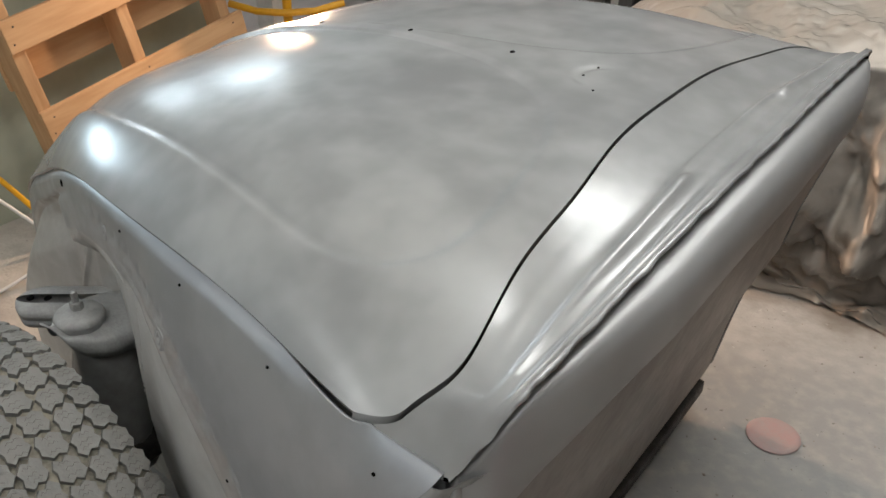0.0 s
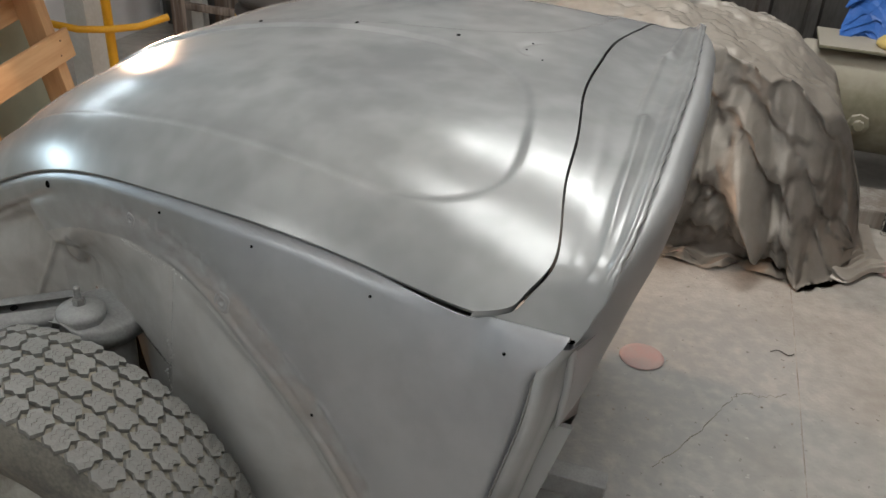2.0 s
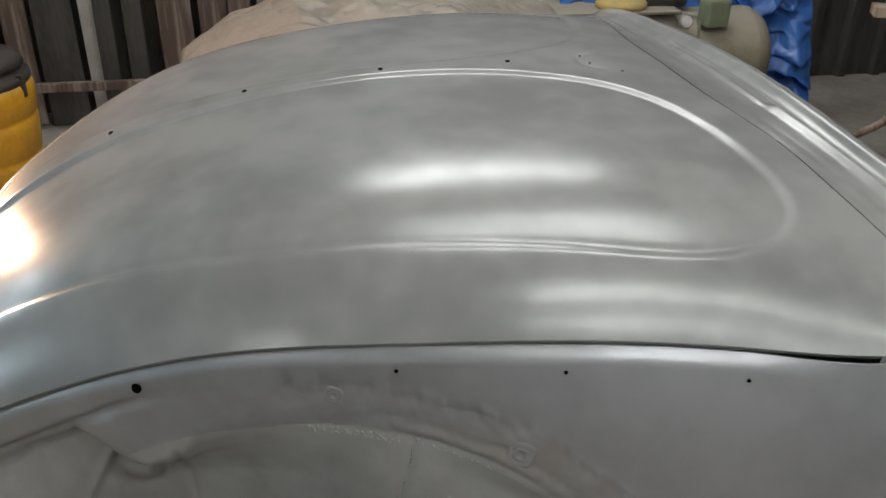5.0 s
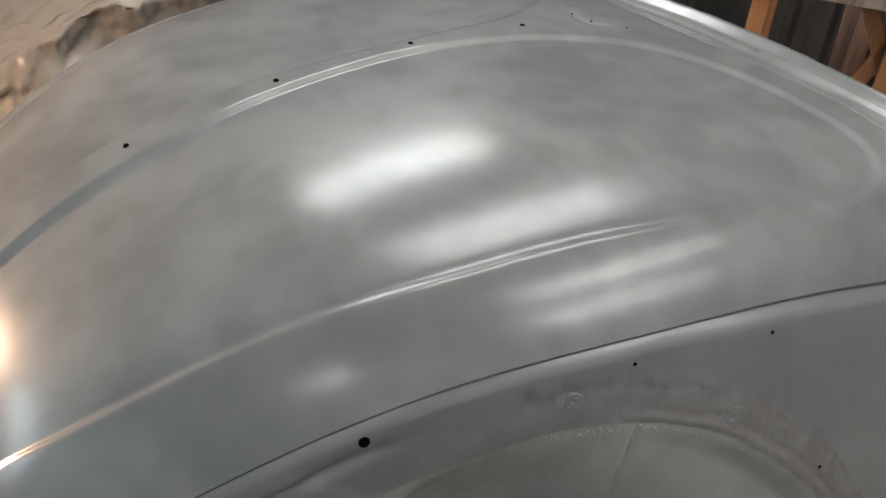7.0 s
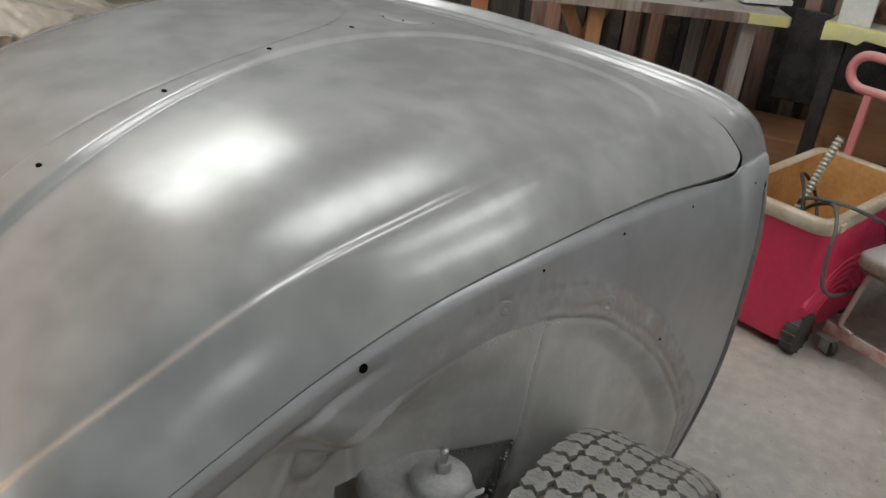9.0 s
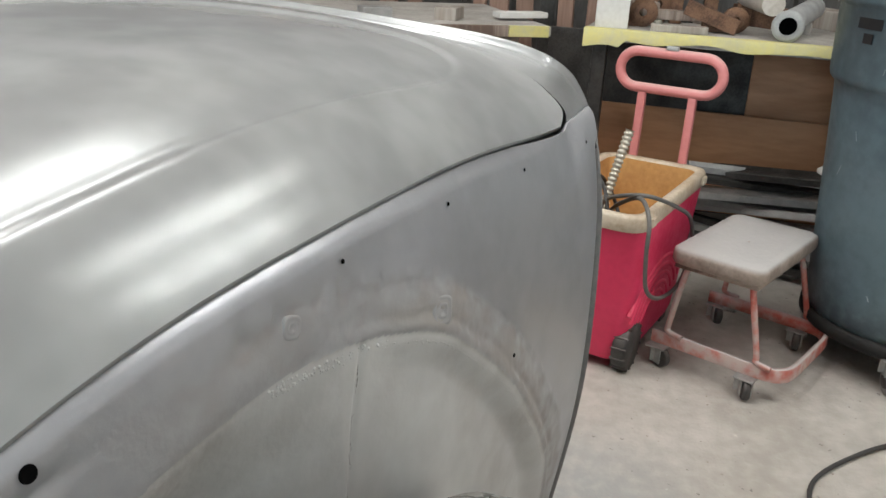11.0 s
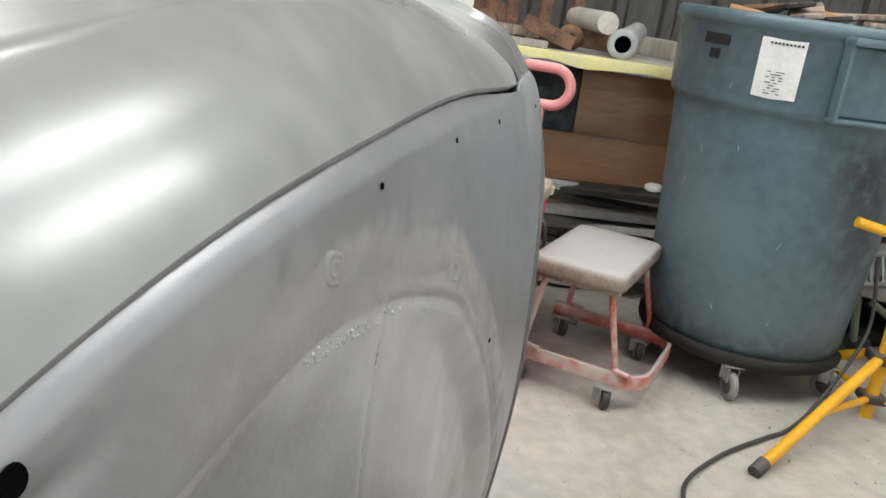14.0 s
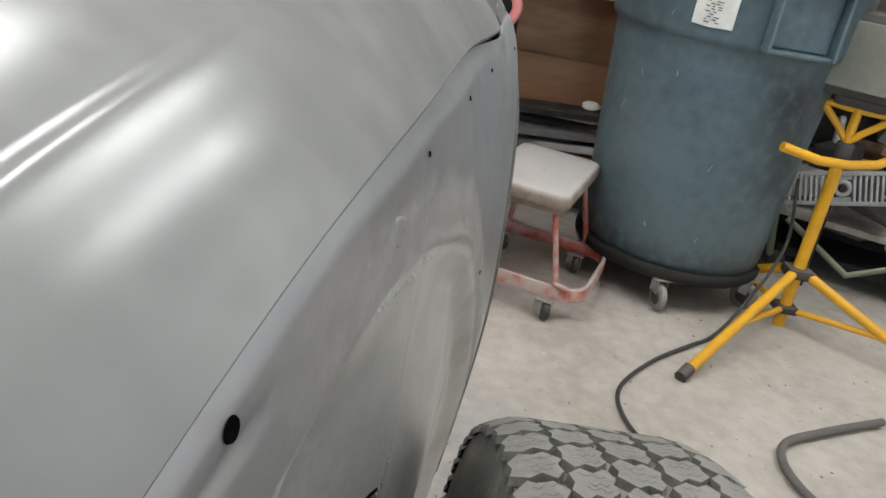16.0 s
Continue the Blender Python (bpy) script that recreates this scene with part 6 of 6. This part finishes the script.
lab = part("paper_label", lb, LABEL_WHITE, bin_, "torn white paper label with black print")
rngl = random.Random(2)
ink = Shape()
for k in range(34):
    t = tl + rngl.uniform(-0.08, 0.04)
    z = 0.768 + 0.006 * rngl.randrange(9)
    ink.box(rngl.uniform(0.004, 0.011), 0.001, 0.0018, on_barrel(t, z, 0.3262), 0)
for k in range(9):
    ink.box(0.005, 0.001, 0.005, on_barrel(tl + (k / 8 - 0.4) * 0.2, 0.878, 0.3295), 0)
tagged(part("print_bar", ink, LABEL_BLACK, lab), kind="stuff")
tb = math.radians(122)
for w, h, z in ((0.075, 0.024, 0.868), (0.03, 0.022, 0.835)):
    part("logo_bar", Shape().box(w, 0.0015, h, on_barrel(tb, z, 0.3245 + 0.03 * (z - 0.85)), 0.0), LABEL_BLACK, bin_)
sc = Shape()
for k in range(9):
    t = math.radians(rngl.uniform(110, 200))
    z = rngl.uniform(0.2, 0.9)
    r = float(np.interp(z, [0.15, 0.30, 0.50, 0.68, 0.74, 0.9], [0.262, 0.272, 0.285, 0.298, 0.318, 0.325])) + 0.0006
    sc.box(rngl.uniform(0.001, 0.003), 0.0006, rngl.uniform(0.01, 0.035), on_barrel(t, z, r) @ pose(0, 0, 0, 0, rngl.uniform(-30, 30), 0), 0)
tagged(part("scratch", sc, CAN_SCUFF, bin_), kind="stuff")
# off-cuts heaped in the bin
rngt = random.Random(8)
for k in range(12):
    t, r = rngt.uniform(0, 6.28), rngt.uniform(0, 0.2)
    whole("scrap_piece", Shape().box(rngt.uniform(0.1, 0.26), rngt.uniform(0.04, 0.12), 0.012, None, 0.003), rngt.choice([OLD_WOOD, GREY_WOOD, RUST, CARD, DARK_STEEL]),
          "dusty off-cut lying in the bin", "scrap", pose(1.30 + r * math.cos(t), -1.35 + r * math.sin(t), 0.925 + 0.012 * (k % 4), rngt.uniform(-14, 14), rngt.uniform(-14, 14), rngt.uniform(0, 180)), "scrap in the bin")

# ---------------- benches ----------------
bench = thing("work_bench", pose(1.66, -0.36, 0), "cluttered work bench with yellow paper hanging over its edge", "bench")
part("bench_top", Shape().box(0.75, 2.6, 0.035, pose(0.375, -1.3, 0.735), 0.004), BENCH_TOP, bench)
ed = []
for i in range(120):
    y = -2.6 * i / 119
    drop = 0.030 + 0.02 * noise.noise(Vector((y * 7, 0, 0))) + (0.025 if y > -0.12 else 0)
    ed.append([(0.03, y, 0.755), (0.0, y, 0.7545), (-0.004 - 0.004 * noise.noise(Vector((y * 12, 1, 0))), y, 0.75), (-0.006 - 0.008 * noise.noise(Vector((y * 15, 3, 0))), y, 0.752 - drop)])
part("paper_edge", Shape().grid(ed), YELLOW_EDGE, bench, "torn yellow masking paper")
for x, y in ((0.05, -0.05), (0.05, -1.3), (0.05, -2.5), (0.7, -0.05), (0.7, -2.5)):
    part("leg", Shape().box(0.045, 0.045, 0.72, pose(x, y, 0.36), 0.004), DARK_STEEL, bench)
part("lower_shelf", Shape().box(0.6, 2.4, 0.03, pose(0.42, -1.3, 0.20), 0.004), PLYWOOD, bench)
whole("plywood_sheet", Shape().box(0.012, 0.55, 0.26, None, 0.003), PLYWOOD, "brown plywood sheet leaning under the bench", "plywood", pose(2.05, -1.16, 0.57, 0, 8, 0))
whole("plywood_sheet", Shape().box(0.012, 1.0, 0.26, None, 0.003), PLYWOOD, "brown plywood board standing under the bench", "plywood", pose(1.98, -0.85, 0.345, 0, 0, 0))
whole("dark_panel", Shape().box(0.012, 0.9, 0.34, None, 0.003), DARK_STEEL, "dark steel panel under the bench", "panel", pose(2.12, -0.62, 0.53, 0, 4, 0))
whole("dark_panel", Shape().box(0.02, 2.4, 0.6, None, 0.003), DARK_STEEL, "dark back board under the bench", "panel", pose(2.34, -1.5, 0.35))
rngp = random.Random(5)
for k in range(16):
    w, n = rngp.uniform(0.04, 0.10), rngp.uniform(0.3, 0.8)
    bent = Shape().grid([[(x, y, z + 0.010 * math.sin(3.2 * y + k)) for x, z in ((-w / 2, -0.014), (-w / 2, 0.006), (-w / 2 + 0.006, 0.009), (0, 0.006 + 0.004 * (k % 3)), (w / 2 - 0.006, 0.009), (w / 2, 0.005), (w / 2, -0.010), (-w / 2 + 0.004, -0.012))] for y in np.linspace(-n / 2, n / 2, 9)], loop_v=True, smooth=False)
    whole("steel_section", bent, (OVERSPRAY, DARK_STEEL, OVERSPRAY, PRIMER_DULL, RUST, STEEL, DARK_STEEL)[k % 7], "dusty bent sheet metal section stacked under the bench", "metal section",
          pose(1.76 + 0.025 * (k % 3), -0.98 + 0.12 * rngp.uniform(-1, 1), 0.022 + 0.021 * k, rngp.uniform(-5, 5), rngp.uniform(-12, 12), rngp.uniform(-16, 16)), "sheet metal sections")
whole("paper_wad", Shape().lathe([(0, 0.05), (0.03, 0.046), (0.05, 0.03), (0.045, 0.0), (0, 0)], 9), LABEL_WHITE, "crumpled white paper on the metal stack", "paper", pose(1.77, -1.145, 0.352, 0, 0, 20) @ Matrix.Scale(0.65, 4))
whole("chrome_tube", Shape().tube([(-0.03, 0, 0), (0.03, 0, 0)], 0.018, 16), STEEL, "short chrome tube on the floor", "tube", pose(1.42, -0.90, 0.019, 0, 0, 70))

# bench clutter
whole("exhaust_pipe", Shape().tube(smooth_path([(0, 0, 0), (0.09, 0.0, 0.0), (0.16, -0.02, 0.005), (0.25, -0.06, 0.02), (0.40, -0.10, 0.03)], 6), [0.034] * 24 + [0.034], 18, caps=False)
      .lathe([(0.026, -0.008), (0.036, -0.008), (0.046, -0.004), (0.046, 0.004), (0.036, 0.008), (0.034, 0.01), (0.026, 0.01)], 28, pose(0, 0, 0, 0, 90, 0)), OVERSPRAY,
      "dusty grey flanged steel pipe lying on the bench", "pipe", pose(1.69, -0.945, 0.80))
# black disc set in the bore to paint its shade
whole("bore_disc", Shape().lathe([(0, 0.0), (0.0335, 0.0)], 24, pose(0, 0, 0, 0, 90, 0)), BLACK, "black disc painting the shade inside the flanged pipe", "pipe", pose(1.735, -0.945, 0.80))
whole("white_pipe", Shape().tube([(0, 0, 0), (0.35, 0.02, 0.0)], 0.034, 18), PVC, "dusty white plastic pipe on the bench", "pipe", pose(1.76, -0.90, 0.853, 0, 0, 8))
whole("white_box", Shape().box(0.14, 0.1, 0.26, pose(0, 0, 0.13), 0.004), WHITE_PAINT, "plain white carton on the bench end", "box", pose(1.76, -0.43, 0.753, 0, 0, 6))
whole("timber_offcut", Shape().box(0.045, 0.17, 0.022, None, 0.003), GREY_WOOD, "grey timber off-cut on the bench", "timber", pose(1.72, -0.64, 0.765, 0, 0, 4))
whole("timber_offcut", Shape().box(0.03, 0.17, 0.045, None, 0.003), RUST, "brown angle-iron off-cut on the bench", "iron", pose(1.80, -0.73, 0.80, 18, 0, -6))
whole("timber_offcut", Shape().box(0.05, 0.22, 0.03, None, 0.003), OLD_WOOD, "brown timber off-cut on the bench", "timber", pose(1.90, -0.62, 0.79, 0, 0, 8))
whole("glass_jar", Shape().lathe([(0, 0), (0.013, 0), (0.014, 0.004), (0.013, 0.028), (0.010, 0.033), (0, 0.034)], 16), GLASS_DUSTY, "small dusty jar on the bench", "jar", pose(1.73, -0.575, 0.753))
for k, (x, y, r) in enumerate(((1.82, -0.52, 0.045), (1.84, -0.80, 0.04), (2.0, -0.55, 0.06))):
    whole("rusty_hinge", Shape().lathe([(0.012, -0.012), (r, -0.012), (r, 0.012), (0.012, 0.012), (0.012, -0.012)], 18, pose(0, 0, r, 0, 90, 0)).box(0.02, 0.10, 0.03, pose(0, 0.05, 0.016), 0.003), RUST, "rusty iron bracket on the bench", "bracket", pose(x, y, 0.753, 0, 0, 12 * k), "rusty brackets")
for k in range(14):
    w, h = rngp.uniform(0.04, 0.12), rngp.uniform(0.02, 0.07)
    whole("bench_scrap", Shape().box(w, rngp.uniform(0.08, 0.3), h, None, 0.004), rngp.choice([OLD_WOOD, RUST, DARK_STEEL, GREY_WOOD]), "rusty and wooden bits piled on the bench", "scrap",
          pose(rngp.uniform(1.95, 2.25), -0.5 - 0.13 * k, 0.7525 + h / 2, 0, 0, rngp.uniform(0, 180)), "scrap on the bench")
for k in range(4):
    whole("vise_frame", Shape().box(0.03, 0.04, 0.3, pose(0, 0, 0.15), 0.004), RUST, "rusty upright bar on the bench", "bar", pose(1.98 + 0.04 * k, -0.5 - 0.11 * k, 0.753, 0, 0, 10 * k), "upright bars")

# folding table standing aslant beyond the car
tab = thing("trestle_table", pose(1.62, -0.27, 0, 0, 0, 122), "dusty trestle table with a brown edge and wooden legs", "table")
part("table_top", Shape().box(1.06, 0.7, 0.03, pose(0.53, -0.36, 0.735), 0.004), BENCH_TOP, tab)
part("yellow_edge", Shape().box(0.13, 0.008, 0.034, pose(0.075, -0.005, 0.735), 0.002), YELLOW_EDGE, tab, "yellow paper on the table's edge")
part("wooden_edge", Shape().box(0.90, 0.010, 0.034, pose(0.592, -0.005, 0.735), 0.003), OLD_WOOD, tab, "dusty brown wooden edge strip")
for x, y in ((0.12, -0.05), (0.62, -0.05), (1.0, -0.05), (0.12, -0.66), (1.0, -0.66)):
    part("leg", Shape().box(0.05, 0.035, 0.72, pose(x, y, 0.36), 0.003), GREY_WOOD if x < 0.5 else ORANGE_WOOD, tab)
for x in (0.42, 0.62):
    part("cross_leg", Shape().box(0.045, 0.03, 0.85, pose(x + 0.12, -0.10, 0.37, 0, 28 if x < 0.5 else -24, 0), 0.003), ORANGE_WOOD, tab)
# about a quarter are near-black, to paint the dark between the brown boards
for k in range(15):
    h = rngp.uniform(0.8, 1.1)
    whole("stored_board", Shape().box(rngp.uniform(0.045, 0.09), 0.022, h, None, 0.003), rngp.choice([BROWN_WOOD, BROWN_WOOD, DARK_STEEL, BROWN_WOOD]), "upright board behind the trestle table, brown with near-black ones painting shade", "board",
          pose(2.25 + rngp.uniform(-0.06, 0.06), 0.95 - 0.09 * k, h / 2 + 0.002, rngp.uniform(-2, 2), rngp.uniform(-2, 2), 90 + rngp.uniform(-12, 12)), "stored boards")
for k in range(6):
    whole("table_scrap", Shape().box(rngp.uniform(0.08, 0.2), rngp.uniform(0.04, 0.1), rngp.uniform(0.01, 0.04), None, 0.003), rngp.choice([GREY_WOOD, WHITE_PAINT, STEEL, OLD_WOOD]), "pale dusty bits lying on the trestle table", "scrap",
          pose(1.74 - 0.13 * k, -0.14 + 0.2 * k, 0.768, 0, 0, rngp.uniform(0, 180)), "scrap on the table")
whole("black_bag", Shape().grid([[(0.16 * math.cos(t) * math.sin(p) * (1 + 0.2 * noise.noise(Vector((t, p * 2, 1)))), 0.16 * math.sin(t) * math.sin(p) * (1 + 0.2 * noise.noise(Vector((t, p * 2, 4)))), 0.16 + 0.16 * math.cos(p) * (1 + 0.15 * noise.noise(Vector((t, p, 9)))))
                                  for t in np.linspace(0, 2 * math.pi, 28, endpoint=False)] for p in np.linspace(0.02, 3.1, 18)], loop_v=True), DOLLY, "crumpled black bag under the table", "bag", pose(1.78, -0.05, 0.0))
whole("wooden_crate", Shape().box(0.3, 0.4, 0.3, pose(0, 0, 0.15), 0.006), PLYWOOD, "brown wooden crate under the table", "crate", pose(1.95, -0.22, 0.0, 0, 0, 10))

# ---------------- heap beyond the bin and floor items ----------------
heap = random.Random(21)
for k in range(26):
    sx, sy, sz = heap.uniform(0.08, 0.35), heap.uniform(0.06, 0.2), heap.uniform(0.02, 0.09)
    x, y = heap.uniform(1.45, 2.3), heap.uniform(-2.5, -1.75)
    z = 0.04 + 0.085 * (k % 7)
    whole("scrap_part", Shape().box(sx, sy, sz, None, 0.008), heap.choice([DARK_STEEL, OVERSPRAY, DOLLY, STEEL, DARK_STEEL, RUST]), "dusty dark metal part heaped by the wall", "scrap metal",
          pose(x, y, z, heap.uniform(-25, 25), heap.uniform(-25, 25), heap.uniform(0, 180)), "scrap heap")
for k in range(6):
    p0 = Vector((heap.uniform(1.35, 1.6), heap.uniform(-2.3, -1.8), heap.uniform(0.1, 0.5)))
    whole("steel_rod", Shape().tube([p0, p0 + Vector((heap.uniform(0.1, 0.4), heap.uniform(-0.3, 0.3), heap.uniform(-0.1, 0.1)))], 0.014, 8), heap.choice([STEEL, OVERSPRAY, DARK_STEEL]), "grey steel rod in the scrap heap", "scrap metal", None, "scrap heap")
grille = thing("louvred_grille", pose(1.382, -1.836, 0.333, 0, 0, -120), "dusty pale louvred grille with a round hole on the heap", "grille")
tilt = pose(0, 0, 0, -8, -17, 0)
for z in (-0.045, 0.045):
    part("frame_rail", Shape().box(0.30, 0.018, 0.014, tilt @ pose(0, 0, z), 0.004), OVERSPRAY, grille)
for x in (-0.145, 0.145):
    part("frame_stile", Shape().box(0.014, 0.016, 0.078, tilt @ pose(x, 0, 0), 0.004), OVERSPRAY, grille)
for k in range(18):
    if abs(-0.128 + 0.015 * k - 0.02) > 0.022:
        part("slat", Shape().box(0.0075, 0.012, 0.078, tilt @ pose(-0.128 + 0.015 * k, 0, 0, 0, 0, 20), 0.001), OVERSPRAY, grille)
part("round_boss", Shape().lathe([(0.014, -0.01), (0.014, 0.012), (0.02, 0.014), (0.026, 0.01), (0.027, -0.01)], 24, tilt @ pose(0.02, 0, 0, 90, 0, 0)), OVERSPRAY, grille)
for z in (-0.034, 0.034):
    part("boss_web", Shape().box(0.05, 0.008, 0.016, tilt @ pose(0.02, 0, z), 0.002), OVERSPRAY, grille)
part("stand", Shape().box(0.02, 0.02, 0.31, pose(0.0, 0.02, -0.175), 0.002), DARK_STEEL, grille)
# low trolley with a pale deck behind the tripod
trolley = thing("parts_trolley", pose(1.53, -2.03, 0, 0, 0, -118), "low parts trolley with a dusty pale deck, its shaded underside filled black", "trolley")
part("deck", Shape().box(0.55, 0.30, 0.022, pose(0, 0, 0.20), 0.006), GREY_WOOD, trolley, "dusty pale board deck")
# black tray and back board paint in the dark void under the deck
part("void_fill", Shape().box(0.52, 0.26, 0.03, pose(0, 0.02, 0.07), 0.006), DOLLY, trolley)
part("back_board", Shape().box(0.52, 0.014, 0.14, pose(0, 0.13, 0.12), 0.004), DOLLY, trolley)
for x in (-0.24, 0.24):
    part("side_bracket", Shape().tube([(x, -0.12, 0.19), (x * 0.9, -0.13, 0.05), (x, 0.10, 0.02)], 0.012, 8), GREEN_BOX, trolley, "grey-green bent bracket")
    for y in (-0.10, 0.10):
        part("wheel", Shape().lathe([(0, 0.012), (0.026, 0.012), (0.03, 0.008), (0.03, -0.008), (0.026, -0.012), (0, -0.012)], 18, pose(x * 0.8, y, 0.03, 90, 0, 0)), BLACK_PLASTIC, trolley)
part("cross_strut", Shape().tube([(-0.2, -0.14, 0.18), (0.02, -0.15, 0.06), (0.22, -0.14, 0.17)], 0.011, 8), GREEN_BOX, trolley)

whole("extension_cord", Shape().tube(smooth_path([(1.16, -1.60, 0.40), (1.10, -1.60, 0.22), (1.02, -1.50, 0.06), (0.92, -1.40, 0.010), (0.85, -1.316, 0.008), (0.732, -1.182, 0.008), (0.583, -1.072, 0.008), (0.435, -1.069, 0.008), (0.34, -1.138, 0.008),
                                                  (0.25, -1.20, 0.008), (0.12, -1.24, 0.008), (-0.1, -1.3, 0.008)], 8), 0.0048, 10), CORD, "black extension cord snaking over the concrete", "cord")
whole("air_hose", Shape().tube(smooth_path([(0.60, -1.70, 0.014), (0.52, -1.52, 0.014), (0.45, -1.40, 0.014), (0.34, -1.37, 0.014), (0.22, -1.42, 0.014), (0.1, -1.6, 0.014)], 8), 0.009, 10), HOSE, "dark rubber hose curled on the floor", "hose")
whole("steel_scrap_plate", Shape().box(0.10, 0.05, 0.003, None, 0.001), OVERSPRAY, "small bent grey steel plate on the floor", "plate", pose(0.33, -1.22, 0.004, 0, 0, 35))
whole("sanding_disc", Shape().lathe([(0, 0.0015), (0.045, 0.002), (0.057, 0.003), (0.058, 0.002), (0.05, 0.0005), (0, 0.0)], 32), RED_DISC, "worn faded red sanding disc on the floor", "sanding disc", pose(0.11, 0.56, 0.001, 0, 0, 0))
whole("sanding_disc", Shape().lathe([(0, 0.003), (0.06, 0.004), (0.072, 0.008), (0.073, 0.006), (0.06, 0.001), (0, 0.0)], 5), RED_DISC, "torn piece of red sanding disc beside the box", "sanding disc", pose(0.80, 1.32, 0.001, 0, 0, 0))
whole("wire_bit", Shape().tube(smooth_path([(0, 0, 0.003), (0.02, 0.012, 0.004), (0.045, 0.0, 0.003), (0.06, 0.012, 0.003)], 5), 0.0015, 6), DARK_STEEL, "bent bit of wire on the floor", "wire", pose(0.43, 0.72, 0))
crackle = random.Random(41)
way = []
for x, y in smooth_path([(0.19, 0.16), (0.27, 0.315), (0.337, 0.463), (0.374, 0.513), (0.422, 0.517), (0.47, 0.545)], 10):
    way.append((x + crackle.gauss(0, 0.0035), y + crackle.gauss(0, 0.0035), 0.0002))
tagged(whole("floor_crack", Shape().tube(way, [crackle.uniform(0.0003, 0.0017) for _ in way], 5, pose(0, 0, 0) @ Matrix.Diagonal((1, 1, 0.3, 1))), RUBBER_GROOVE, "dark hairline crack in the concrete", "crack"), kind="structure")
tagged(whole("floor_joint", Shape().box(0.003, 1.1, 0.0012, pose(0.499, 0.62, 0.0003, 0, 0, 2), 0.0), GREY_WOOD, "thin dusty saw joint in the concrete", "joint"), kind="structure")
deb = random.Random(33)
db = Shape()
for k in range(220):
    x, y = deb.uniform(-0.1, 1.6), deb.choice([deb.uniform(0.1, 1.3), deb.uniform(-2.0, -0.6)])
    r = deb.uniform(0.0015, 0.004)
    db.lathe([(0, r * 0.8), (r, r * 0.3), (r * 0.9, 0)], 5, pose(x, y, 0, 0, 0, deb.uniform(0, 90)))
whole("floor_grit", db, GREY_WOOD, "scattered grit and crumbs on the concrete", "grit", kind="stuff")
links = random.Random(17)
chain = Shape()
for k in range(46):
    ring = [(0.011 * math.cos(t) + math.copysign(0.009, math.cos(t)), 0.011 * math.sin(t), 0) for t in np.linspace(0.1, 0.1 + 2 * math.pi, 14, endpoint=False)]
    chain.tube(ring, 0.0042, 6, pose(0.685 + links.gauss(0, 0.05), 0.05 + links.gauss(0, 0.07), 0.008 + 0.007 * (k % 5), links.uniform(-50, 50), links.uniform(-40, 40), links.uniform(0, 180)), loop=True)
whole("steel_chain", chain, OVERSPRAY, "heap of pale dusty steel chain on the concrete", "chain")
bar = thing("body_dolly", pose(0, 0, 0), "grey painted steel rail frame under the car body", "dolly")
for y, x1 in ((-0.36, -0.12), (0.03, 0.105), (0.36, -0.12)):
    part("rail", Shape().box(x1 + 1.0, 0.05, 0.05, pose((x1 - 1.0) / 2, y, 0.026), 0.004), OVERSPRAY, bar)
